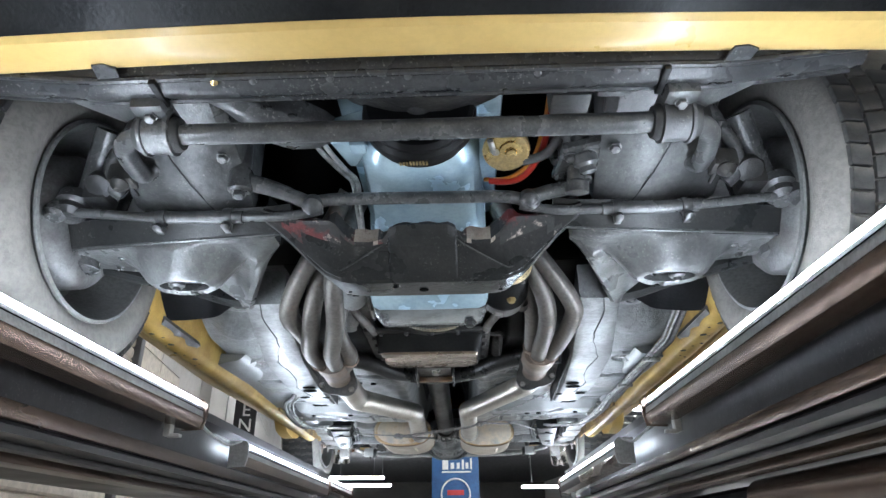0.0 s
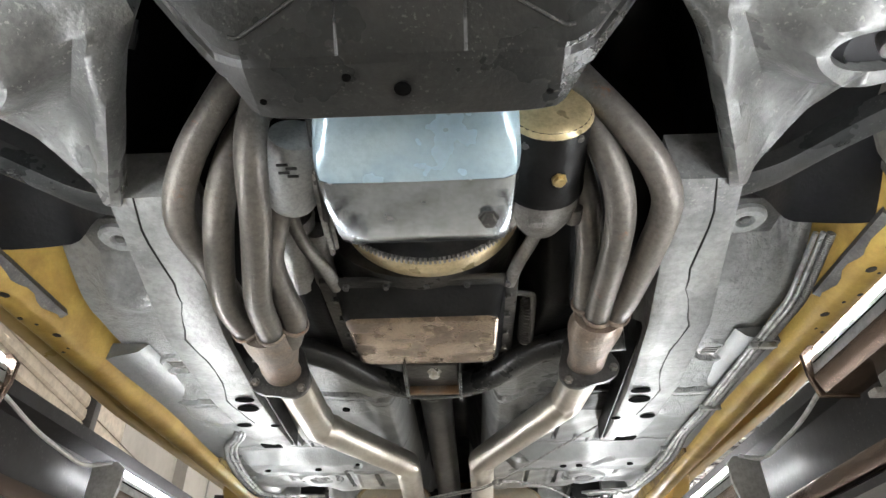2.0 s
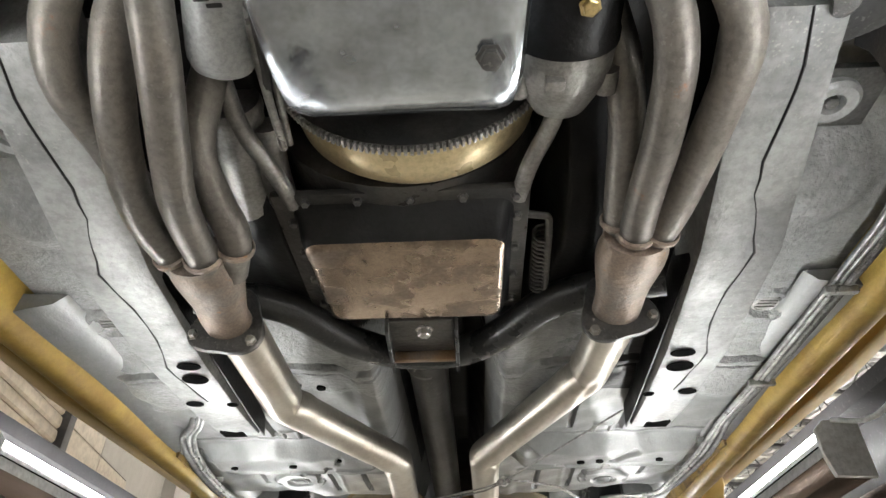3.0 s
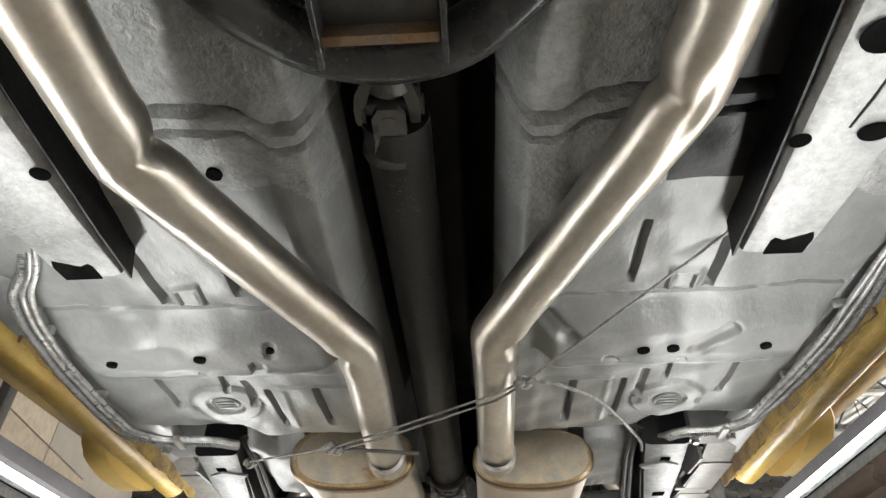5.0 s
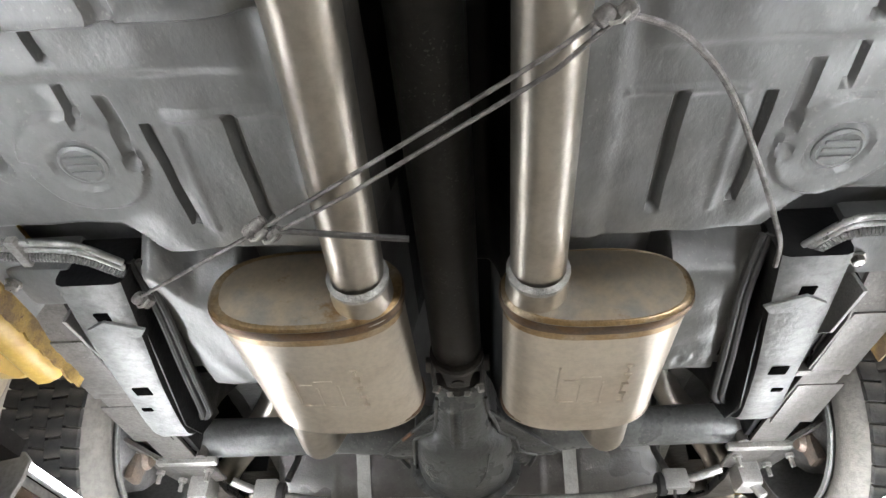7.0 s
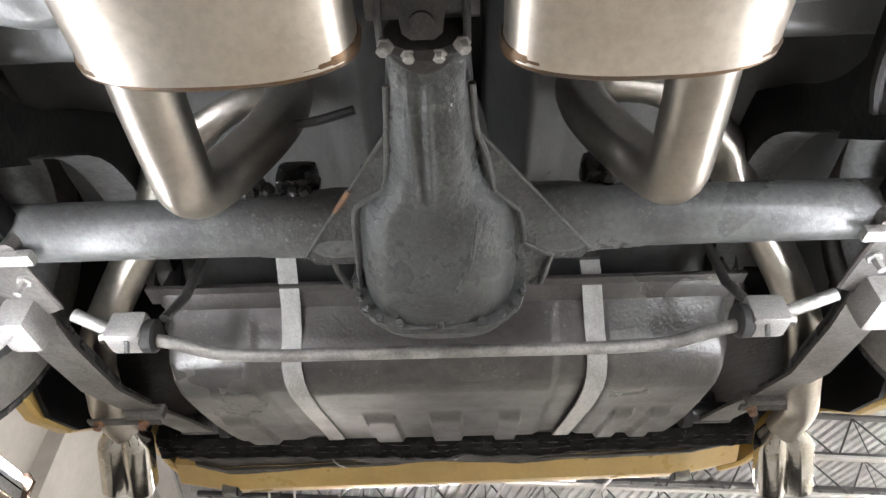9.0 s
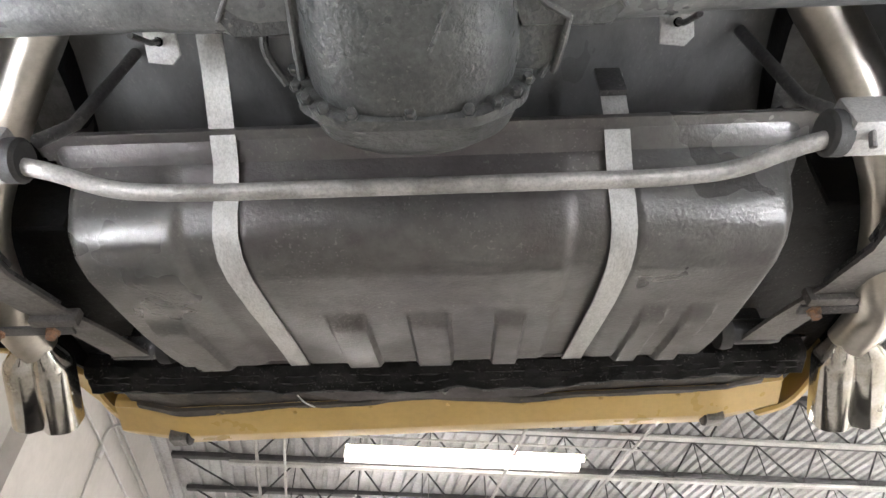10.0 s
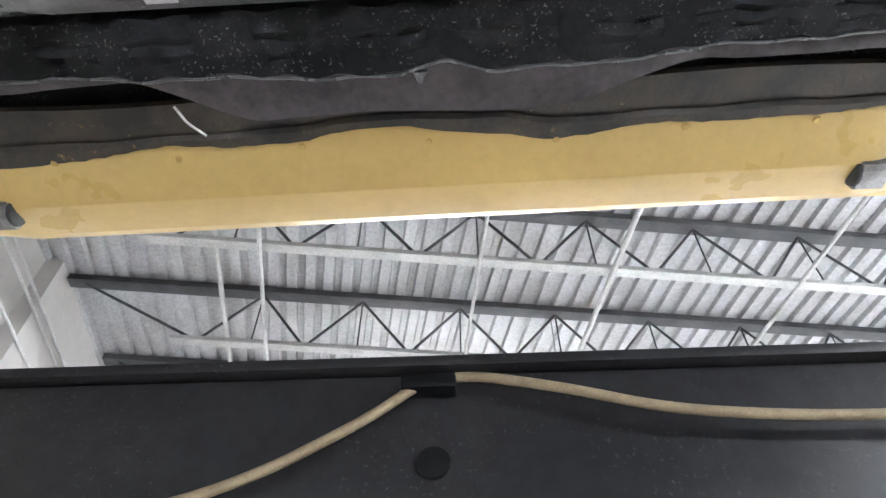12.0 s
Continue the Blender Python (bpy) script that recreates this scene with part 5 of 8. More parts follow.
for s in (-1, 1):
    tr = tube("tie_rod", [(s * 0.195, 1.702, 1.890), (s * 0.26, 1.708, 1.880), (s * 0.36, 1.714, 1.884)], 0.0095, LINK_GREY, car, "grey steering tie rod", rad=0.03)
    bm = B()
    add_tube(bm, [(s * 0.355, 1.714, 1.884), (s * 0.545, 1.717, 1.890)], 0.0128, 14)
    part("sleeve", bm, LINK_GREY, tr, "adjusting sleeve")
    bm = B()
    add_tube(bm, [(s * 0.545, 1.717, 1.890), (s * 0.70, 1.71, 1.902), (s * 0.728, 1.708, 1.904)], 0.0095, 14)
    add_lathe(bm, [(0.014, -0.02), (0.021, -0.006), (0.022, 0.008), (0.015, 0.018)], (s * 0.735, 1.706, 1.903), (0, -0.25, -1), 16)
    part("rod_end", bm, LINK_GREY, tr, "outer rod end")
    for x in (0.385, 0.520):
        bm = B()
        add_lathe(bm, [(0.0165, -0.009), (0.0175, -0.007), (0.0175, 0.007), (0.0165, 0.009)], (s * x, 1.716, 1.887), (1, 0, 0), 16)
        add_box(bm, (s * x, 1.720, 1.866), (0.014, 0.016, 0.022), 0.003)
        cl = part("clamp", bm, LINK_GREY, tr, "sleeve clamp")
        bm = B()
        add_lathe(bm, [(0.008, 0), (0.009, 0.002), (0.009, 0.010), (0.005, 0.012)], (s * x, 1.708, 1.866), (0, -0.5, -1), 8)
        part("nut", bm, LINK_GREY, tr)
    bm = B()
    add_lathe(bm, [(0.019, -0.012), (0.021, -0.004), (0.021, 0.008), (0.014, 0.016), (0.006, 0.020)], (s * 0.212, 1.693, 1.896), (0, -0.5, -0.86), 14)
    part("ball_stud", bm, LINK_GREY, link, "greasy ball stud")
for s, zz in ((-1, 1.955), (1, 1.945)):
    if s > 0:
        # brackets, hoses and bolts crowding the frame beside the crossmember
        bm = B()
        add_prism(bm, [(0.27, 1.60), (0.335, 1.575), (0.345, 1.66), (0.325, 1.715), (0.262, 1.70)], Matrix.Translation((0, 0, zz)) @ Matrix.Diagonal((s, 1, 1, 1)), 0.02, 0.004)
        br = part("steering_bracket", bm, ARM_GREY, car, "dark grey steering mount bracket")
        bm = B()
        add_lathe(bm, [(0.010, -0.06), (0.017, -0.055), (0.020, -0.02), (0.024, -0.016), (0.024, 0.0), (0.016, 0.006), (0.016, 0.016), (0.010, 0.02)], (s * 0.315, 1.625, zz - 0.012), (s * 0.25, 0.35, -1), 14)
        part("pivot", bm, LINK_GREY, br, "greasy pivot bushing")
        for px, py in ((0.285, 1.615), (0.33, 1.70), (0.275, 1.685)):
            bolt(br, (s * px, py, zz), (0, 0, -1), 0.010, 0.010, LINK_GREY)
    tube("sensor_wire", [(s * 0.56, 1.58, 1.99), (s * 0.555, 1.63, 1.955), (s * 0.575, 1.67, 1.94), (s * 0.57, 1.70, 1.93)], 0.004, RUBBER, car, "thin black wire", n=6, rad=0.03)
    bm = B()
    add_box(bm, (s * 0.585, 1.665, 1.955), (0.05, 0.045, 0.04), 0.010)
    add_lathe(bm, [(0.016, 0), (0.018, 0.006), (0.012, 0.014), (0.006, 0.02)], (s * 0.585, 1.655, 1.935), (0, -0.3, -1), 14)
    part("hose_bracket", bm, CASE_DARK, car, "dark hose bracket")
    for px, py, pz in ((0.39, 1.745, 1.903), (0.555, 1.735, 1.910), (0.365, 1.60, 1.951)):
        bolt(car, (s * px, py, pz), (0, -0.2, -1), 0.010, 0.008, ARM_GREY, label="painted frame bolt")
arm = tube("idler_arm", [(-0.222, 1.692, 1.902), (-0.29, 1.672, 1.925), (-0.338, 1.655, 1.93)], lambda u: 0.0135 + 0.004 * u, LINK_GREY, car, "grey idler arm", rad=0.03)
bm = B()
add_lathe(bm, [(0.019, -0.02), (0.024, -0.015), (0.024, 0.02), (0.018, 0.03), (0.018, 0.08)], (-0.345, 1.652, 1.925), (0, -0.1, 1), 16)
part("idler_bracket", bm, LINK_GREY, arm)
bolt(arm, (-0.345, 1.650, 1.905), (0, -0.1, -1), 0.012, 0.012, LINK_GREY)
pa = tube("pitman_arm", [(0.208, 1.692, 1.899), (0.262, 1.690, 1.915), (0.302, 1.672, 1.912)], 0.0145, LINK_GREY, car, "grey pitman arm", rad=0.03)
bm = B()
add_lathe(bm, [(0.016, -0.010), (0.023, -0.008), (0.023, 0.012), (0.018, 0.016), (0.018, 0.05), (0.030, 0.055), (0.034, 0.08), (0.050, 0.10), (0.050, 0.2)], (0.302, 1.670, 1.905), (0.02, -0.25, 1), 20)
part("steering_box", bm, DARK_STEEL, pa, "dark cast steering box")
for dx, dy in ((0.045, 0.02), (-0.035, 0.03)):
    bolt(pa, (0.302 + dx, 1.645 + dy, 1.985), (0, -0.3, -1), 0.010, 0.02, LINK_GREY)

# core support tube, valance and front bumper
bm = B()
pts = [(-0.70, 1.395, 1.990), (-0.62, 1.398, 1.982), (-0.48, 1.402, 1.970), (-0.40, 1.402, 1.972), (0.40, 1.402, 1.972), (0.48, 1.402, 1.970), (0.62, 1.398, 1.982), (0.70, 1.395, 1.990)]
add_tube(bm, pts, 0.034, 20, 0.04)
core = part("core_support", bm, CORE_GREY, car, "black painted radiator support tube")
for x in (-0.30, -0.24, 0.20, 0.32, 0.0, -0.12, 0.36):
    bm = B()
    add_lathe(bm, [(0.006, 0), (0.006, 0.004), (0.003, 0.005)], (x, 1.3805, 1.9445), (0, -0.6, -0.8), 10)
    part("plug", bm, LINK_GREY if x != -0.30 else GOLD, core)
for s in (-1, 1):
    bm = B()
    add_box(bm, (s * 0.395, 1.400, 1.9395), (0.012, 0.060, 0.010), 0.003)
    part("bracket", bm, BLACK_PAINT_AND_SHADE, core)
for dy, dz in ((-0.027, -0.024), (0.030, -0.020)):
    tube("rolled_edge", [(x, y + dy, z + dz) for x, y, z in pts], 0.006, CORE_GREY, core, "rolled tube edge", n=8, rad=0.04)
for s in (-1, 1):
    bm = B()
    add_prism(bm, [(0.445, 1.385), (0.580, 1.385), (0.545, 1.430), (0.492, 1.490), (0.446, 1.458)], Matrix.Translation((0, 0, 1.948)) @ Matrix.Diagonal((s, 1, 1, 1)), 0.05, 0.006)
    part("strut_plate", bm, ARM_LIT, core, "dusty grey strut plate")


def bow(x, a, k):
    return a + k * x * x


bm = B()
vx = span(-0.90, 0.90, 37)
prof = [(0.065, 1.985), (0.060, 1.953), (0.050, 1.947), (0.022, 1.946), (-0.004, 1.948), (-0.012, 1.956), (-0.012, 1.975), (0.02, 1.99)]
add_loft(bm, [[(x, bow(x, 1.285, 0.05) + a, b + 0.02 * abs(x) ** 3) for a, b in prof] for x in vx])
val = part("front_valance", bm, YELLOW, car, "glossy yellow front valance")
for x, w in ((-0.46, 0.020), (0.50, 0.022)):
    bm = B()
    add_prism(bm, [(-w, 0.020), (w * 0.8, 0.018), (w, -0.004), (w * 0.2, -0.012), (-w * 0.7, -0.010)], Matrix.Translation((x, 1.350, 1.9455)), 0.005, 0.001)
    part("fastener_tab", bm, CORE_GREY, val, "worn dark fastener tab")
bm = B()
add_loft(bm, [[(x, bow(x, 1.20, 0.05) + a, b + 0.02 * abs(x) ** 3) for a, b in ((0.085, 1.957), (0.07, 1.957), (0.03, 1.985), (-0.06, 2.02), (-0.10, 2.10), (0.085, 2.10))] for x in span(-0.92, 0.92, 25)])
part("front_bumper", bm, BLACK_PAINT_AND_SHADE, car, "dark front bumper in shade")

# ---------------------------------------------------------------- wheels


def wheel(s, y, zc, xin, width, R):
    w = thing("wheel", (s * (xin + width / 2), y, zc), "", "")
    w.parent = car
    w.matrix_parent_inverse = Matrix.Translation(-Vector(car.location))
    for key in list(w.keys()):
        del w[key]
    c = Vector((s * xin, y, zc))
    d = Vector((s, 0, 0))
    rb = 0.204
    prof = [(rb + 0.012, 0.012), (rb + 0.03, 0.002), (rb + 0.055, -0.006), (R - 0.045, -0.003), (R - 0.018, 0.010), (R - 0.006, 0.026), (R - 0.006, width - 0.026), (R - 0.018, width - 0.010), (R - 0.045, width + 0.003), (rb + 0.03, width - 0.002), (rb + 0.012, width - 0.012)]
    bm = B()
    add_lathe(bm, prof, c, d, 64, False)
    tyre = part("tyre", bm, TYRE, w, "dusty rubber tyre with worn sidewall")
    me = bpy.data.meshes.new("tread_block")
    bb = B()
    add_box(bb, (0, 0, 0), (0.034, 0.036, 0.012), 0.002)
    for v in bb.verts:
        v.co.y += v.co.x * 0.12
    bb.to_mesh(me)
    bb.free()
    me.materials.append(TREAD)
    n = 52
    for row in range(5):
        for k in range(n):
            a = 2 * math.pi * (k + 0.5 * (row % 2)) / n
            if math.sin(a) > 0.35:
                continue
            ob = new("tread_block", me)
            x = s * (xin + 0.036 + (width - 0.072) * row / 4)
            rot = Matrix.Translation((x, y + (R - 0.002) * math.cos(a), zc + (R - 0.002) * math.sin(a))) @ Matrix.Rotation(a - math.pi / 2, 4, "X") @ Matrix.Diagonal((1, 1 if row % 2 else -1, 1, 1))
            ob.parent = w
            ob.matrix_parent_inverse = Matrix.Translation(-Vector(w.location))
            ob.matrix_basis = rot
    bm = B()
    add_lathe(bm, [(rb + 0.020, 0.002), (rb + 0.019, -0.003), (rb + 0.012, -0.005), (rb + 0.006, 0.002), (rb + 0.002, 0.014), (rb - 0.004, 0.03), (rb - 0.012, 0.06), (rb - 0.03, width * 0.55), (rb - 0.06, width * 0.62), (0.08, width * 0.60), (0.03, width * 0.60), (0.03, width * 0.63), (0.08, width * 0.63), (rb - 0.05, width * 0.66), (rb - 0.02, width * 0.58), (rb - 0.002, 0.06), (rb + 0.006, 0.03)], c, d, 56, False)
    part("rim", bm, RIM, w, "grey steel rim")
    bm = B()
    add_lathe(bm, [(0.001, 0.030), (0.060, 0.030), (0.085, 0.022), (0.112, 0.024), (0.138, 0.036), (0.148, 0.05), (0.150, 0.10), (0.05, 0.11), (0.001, 0.11)], c, d, 40, False)
    part("brake_backing_plate", bm, DUST_SHIELD, w, "dark steel brake backing plate")
    return w


for s in (-1, 1):
    wheel(s, 1.83, 1.942, 0.715 if s < 0 else 0.700, 0.225, 0.330)
    wheel(s, 4.61, 1.938, 0.765 if s < 0 else 0.735, 0.205, 0.326)
for s, x in ((-1, -0.785), (1, 0.755)):
    bm = B()
    add_lathe(bm, [(0.001, -0.020), (0.020, -0.020), (0.026, -0.012), (0.026, 0.0), (0.040, 0.004), (0.044, 0.012), (0.044, 0.03)], (x, 4.590, 1.850), (s, 0, 0), 18)
    add_box(bm, (x + s * 0.004, 4.575, 1.820), (0.022, 0.05, 0.06), 0.008)
    part("brake_fitting", bm, RUSTY, car, "rusted wheel cylinder and fitting")

# ---------------------------------------------------------------- engine and gearbox
bm = B()
secs = [(1.60, 0.085, 2.02, 2.10), (1.63, 0.105, 1.975, 2.12), (1.66, 0.118, 1.957, 2.12), (1.76, 0.12, 1.950, 2.12), (1.86, 0.125, 1.945, 2.12), (1.93, 0.132, 1.915, 2.12), (1.985, 0.140, 1.842, 2.12), (2.015, 0.141, 1.806, 2.12), (2.03, 0.139, 1.796, 2.12)]
rings = []
for y, w, z, zt in secs:
    c = 0.040 - 0.018 * soft(1.90, 2.0, y)
    k = 0.010 * bumpf(y, 1.655, 1.70, 0.03)
    rings.append([(-w + c, y, z), (-w * 0.5, y, z - 0.001 - k), (0.0, y, z - 0.002), (w * 0.5, y, z - 0.001 - k), (w - c, y, z), (w - c * 0.3, y, z + c * 0.3), (w, y, z + c), (w, y, zt), (-w, y, zt), (-w, y, z + c), (-w + c * 0.3, y, z + c * 0.3)])
add_loft(bm, rings)
pan = part("oil_pan", bm, ENGINE_BLUE, car, "light blue painted engine oil pan")
secs = [(2.0305, 0.139, 1.795), (2.05, 0.138, 1.789), (2.10, 0.136, 1.788), (2.15, 0.134, 1.793), (2.178, 0.131, 1.800), (2.195, 0.127, 1.812), (2.202, 0.124, 1.84)]
rings = []
for y, w, z in secs:
    c = 0.022
    rings.append([(-w + c, y, z), (-w * 0.5, y, z), (0.0, y, z), (w * 0.5, y, z), (w - c, y, z), (w - c * 0.3, y, z + c * 0.3), (w, y, z + c), (w, y, 2.0), (-w, y, 2.0), (-w, y, z + c), (-w + c * 0.3, y, z + c * 0.3)])
bm = B()
add_loft(bm, rings)
part("sump_bottom", bm, PAN_WORN, pan, "bare scuffed sump bottom")
bm = B()
add_lathe(bm, [(0.015, 0), (0.015, 0.004), (0.011, 0.005), (0.011, 0.014), (0.008, 0.016)], (0.097, 2.105, 1.789), (0, -0.2, -1), 6)
part("drain_plug", bm, DARK_STEEL, pan, "hexagonal drain plug")
bm = B()
add_box(bm, (0, 1.85, 2.22), (0.34, 0.56, 0.24), 0.02)
part("engine_block", bm, ENGINE_BLUE, car, "light blue engine block")
bm = B()
add_lathe(bm, [(0.02, 0), (0.060, 0.004), (0.096, 0.0), (0.104, 0.008), (0.104, 0.016), (0.096, 0.02), (0.104, 0.025), (0.108, 0.03), (0.108, 0.05), (0.099, 0.054), (0.099, 0.07), (0.02, 0.07)], (0.004, 1.552, 2.03), (0, 1, 0), 56)
pul = part("crank_pulley", bm, BLACK_PAINT_AND_SHADE, car, "black crankshaft pulley and damper")
bm = B()
add_lathe(bm, [(0.016, -0.02), (0.028, -0.02), (0.030, -0.014), (0.030, 0.006), (0.001, 0.006)], (0.004, 1.550, 2.03), (0, 1, 0), 28)
part("hub", bm, DARK_STEEL, pul)
bm = B()
for k in range(9):
    add_box(bm, ((k - 4) * 0.006 - 0.006, 1.592, 1.9212), (0.004, 0.012, 0.001), 0)
part("marking", bm, GOLD, pul, "yellow timing marks")
bm = B()
add_lathe(bm, [(0.001, 0), (0.040, 0.0), (0.043, 0.004), (0.043, 0.012), (0.038, 0.02), (0.03, 0.05), (0.001, 0.05)], (0.168, 1.628, 1.965), (0, 0.45, 1), 30)
fp = part("fuel_pump", bm, GOLD, car, "gold zinc-plated mechanical fuel pump")
bm = B()
add_lathe(bm, [(0.0445, 0), (0.046, 0.002), (0.046, 0.005), (0.0445, 0.007)], (0.168, 1.628, 1.967), (0, 0.45, 1), 36)
part("crimped_rim", bm, GOLD, fp, "crimped gold rim")
bm = B()
add_lathe(bm, [(0.022, 0), (0.022, 0.002), (0.018, 0.003), (0.012, 0.003), (0.010, 0.010), (0.006, 0.011)], (0.176, 1.626, 1.963), (0, -0.45, -1), 20)
part("boss", bm, GOLD, fp, "raised gold boss")
tube("inlet", [(0.150, 1.63, 1.966), (0.143, 1.615, 1.955), (0.135, 1.585, 1.962)], 0.006, LINE_STEEL, fp, n=10, rad=0.01)
tube("nipple", [(0.175, 1.64, 1.968), (0.205, 1.655, 1.960), (0.245, 1.65, 1.968)], 0.007, GOLD, fp, n=10, rad=0.01)
tube("hose", [(0.20, 1.655, 1.960), (0.245, 1.648, 1.968), (0.27, 1.62, 1.99)], 0.009, LINK_DARK, fp, "black rubber hose", n=10, rad=0.02)
tube("red_cable", [(0.27, 1.47, 2.12), (0.262, 1.53, 2.06), (0.252, 1.60, 2.02), (0.24, 1.68, 1.985), (0.20, 1.735, 1.962), (0.14, 1.75, 1.975)], 0.0065, RED_WIRE, car, "bright red battery cable", n=10, rad=0.05)
tube("orange_cable", [(0.255, 1.52, 2.10), (0.245, 1.62, 2.02), (0.225, 1.70, 1.985), (0.18, 1.738, 1.97), (0.13, 1.76, 1.985)], 0.0045, ORANGE_WIRE, car, "orange wire", n=8, rad=0.05)
for k, off in enumerate((0.0, 0.018)):
    tube("cooler_line", [(-0.24 + off, 1.55, 2.06), (-0.20 + off, 1.62, 1.985), (-0.155 + off * 0.6, 1.69, 1.965), (-0.145 + off * 0.6, 1.74, 1.98), (-0.15, 2.0, 1.90), (-0.165, 2.3, 1.88)], 0.005, LINE_STEEL, car, "thin steel cooler line", n=8, rad=0.04)
# radiator shroud, dark bay
bm = B()
ring1, ring2 = [], []
for k in range(13):
    a = math.pi * (0.05 + 0.9 * k / 12)
    ring1.append((0.012 + 0.235 * math.cos(a), 1.47, 2.16 - 0.175 * math.sin(a)))
    ring2.append((0.012 + 0.205 * math.cos(a), 1.57, 2.16 - 0.150 * math.sin(a)))
add_loft(bm, [ring1, ring2, [(x * 0.98, y, z + 0.004) for x, y, z in ring2], [(x * 0.98, y, z + 0.004) for x, y, z in ring1]], False, False)
part("fan_shroud", bm, CASE_DARK, car, "dark fan shroud")
bm = B()
lobe = [(-0.404, 1.428), (-0.321, 1.424), (-0.290, 1.468), (-0.268, 1.496), (-0.222, 1.524), (-0.172, 1.570), (-0.158, 1.592), (-0.165, 1.618), (-0.188, 1.634), (-0.242, 1.636), (-0.292, 1.604), (-0.322, 1.54), (-0.345, 1.49)]
mid = (-0.262, 1.54)
add_loft(bm, [[(mid[0] + (x - mid[0]) * k, mid[1] + (y - mid[1]) * k, z) for x, y in lobe] for k, z in ((1.0, 2.03), (1.0, 1.998), (0.985, 1.990), (0.93, 1.984), (0.7, 1.978), (0.35, 1.974))])
horn = part("baffle_plate", bm, LINK_GREY, car, "tar-spattered grey pressed baffle plate")
rng = random.Random(31)
for k in range(26):
    x, y = lobe[3 + k % 8]
    f = 0.93 - 0.16 * rng.random()
    bm = B()
    r = rng.uniform(0.002, 0.006)
    add_lathe(bm, [(r, -0.004), (r, 0.0005), (r * 0.6, 0.0015)], (mid[0] + (x - mid[0]) * f + rng.uniform(-0.014, 0.014), mid[1] + (y - mid[1]) * f, 1.9845), (0, 0, -1), 7)
    part("tar_spot", bm, SIGN_BLACK, horn, "black tar spot")
bm = B()
add_prism(bm, [(-0.172, 1.612), (-0.105, 1.585), (-0.098, 1.645), (-0.128, 1.70), (-0.146, 1.70)], Matrix.Translation((0, 0, 1.985)), 0.06, 0.006)
add_box(bm, (-0.112, 1.60, 1.975), (0.03, 0.03, 0.03), 0.004)
part("engine_bracket", bm, ENGINE_BLUE, car, "light blue cast engine bracket")
bm = B()
add_box(bm, (0.27, 1.50, 2.02), (0.07, 0.06, 0.10), 0.01)
part("relay_box", bm, CASE_DARK, car, "dark box beside the radiator")
bm = B()
add_box(bm, (0.345, 1.475, 2.01), (0.06, 0.05, 0.05), 0.008)
part("bracket", bm, ARM_GREY, car, "grey bracket at the radiator support")
bm = B()
add_box(bm, (0, 1.45, 2.22), (0.66, 0.04, 0.40), 0.01)
part("radiator", bm, BLACK_PAINT_AND_SHADE, car)
# black sheet added above the engine bay to keep it dark
bm = B()
add_box(bm, (0, 1.85, 2.42), (1.5, 1.1, 0.02), 0.005)
part("bay_dark_sheet", bm, BLACK_PAINT_AND_SHADE, car)
for s in (-1, 1):
    bm = B()
    rings = []
    for k in range(15):
        a = 0.40 + (math.pi - 0.80) * k / 14
        rings.append([(s * 0.50, 1.83 + 0.40 * math.cos(a), 1.92 + 0.40 * math.sin(a)), (s * 0.90, 1.83 + 0.40 * math.cos(a), 1.92 + 0.40 * math.sin(a)), (s * 0.90, 1.83 + 0.41 * math.cos(a), 1.92 + 0.41 * math.sin(a)), (s * 0.50, 1.83 + 0.41 * math.cos(a), 1.92 + 0.41 * math.sin(a))])
    add_loft(bm, rings)
    part("wheel_well", bm, BLACK_PAINT_AND_SHADE, car, "black inner wheel well")
    bm = B()
    add_prism(bm, [(1.42, 2.02), (1.62, 2.0), (2.14, 1.96), (2.26, 1.95), (2.26, 2.42), (1.42, 2.42)], Matrix(((0, 0, s, s * 0.49), (1, 0, 0, 0), (0, 1, 0, 0), (0, 0, 0, 1))), 0.006, 0)
    part("inner_fender", bm, BLACK_PAINT_AND_SHADE, car, "black inner fender panel")
    bm = B()
    add_sheet(bm, lambda u, v: Vector((s * u, 2.232 - 0.20 * v - 0.07 * soft(0.70, 0.9, u) - 0.06 * (1 - soft(0.515, 0.60, u)), 1.868 - 0.020 * math.sin((u - 0.515) / 0.385 * math.pi) + 0.16 * v)), span(0.515, 0.90, 24), span(0.0, 1.0, 8), 0.003)
    part("splash_shield", bm, BLACK_PAINT_AND_SHADE, car, "black rubber splash shield")
# exhaust headers
HL = [
    [(-0.19, 1.93, 2.06), (-0.272, 1.985, 1.935), (-0.321, 2.026, 1.868), (-0.352, 2.078, 1.828), (-0.366, 2.135, 1.812), (-0.352, 2.21, 1.805), (-0.345, 2.33, 1.798), (-0.325, 2.44, 1.780)],
    [(-0.20, 2.05, 2.06), (-0.270, 2.052, 1.92), (-0.287, 2.072, 1.848), (-0.300, 2.11, 1.815), (-0.313, 2.164, 1.790), (-0.338, 2.26, 1.777), (-0.345, 2.325, 1.772), (-0.326, 2.445, 1.768)],
    [(-0.17, 1.97, 2.06), (-0.225, 1.988, 1.92), (-0.229, 2.004, 1.855), (-0.229, 2.034, 1.818), (-0.233, 2.085, 1.790), (-0.258, 2.193, 1.765), (-0.277, 2.265, 1.757), (-0.284, 2.33, 1.757), (-0.290, 2.44, 1.762)],
    [(-0.17, 2.16, 2.06), (-0.235, 2.18, 1.90), (-0.266, 2.25, 1.825), (-0.254, 2.318, 1.795), (-0.240, 2.365, 1.780), (-0.268, 2.44, 1.770)]]
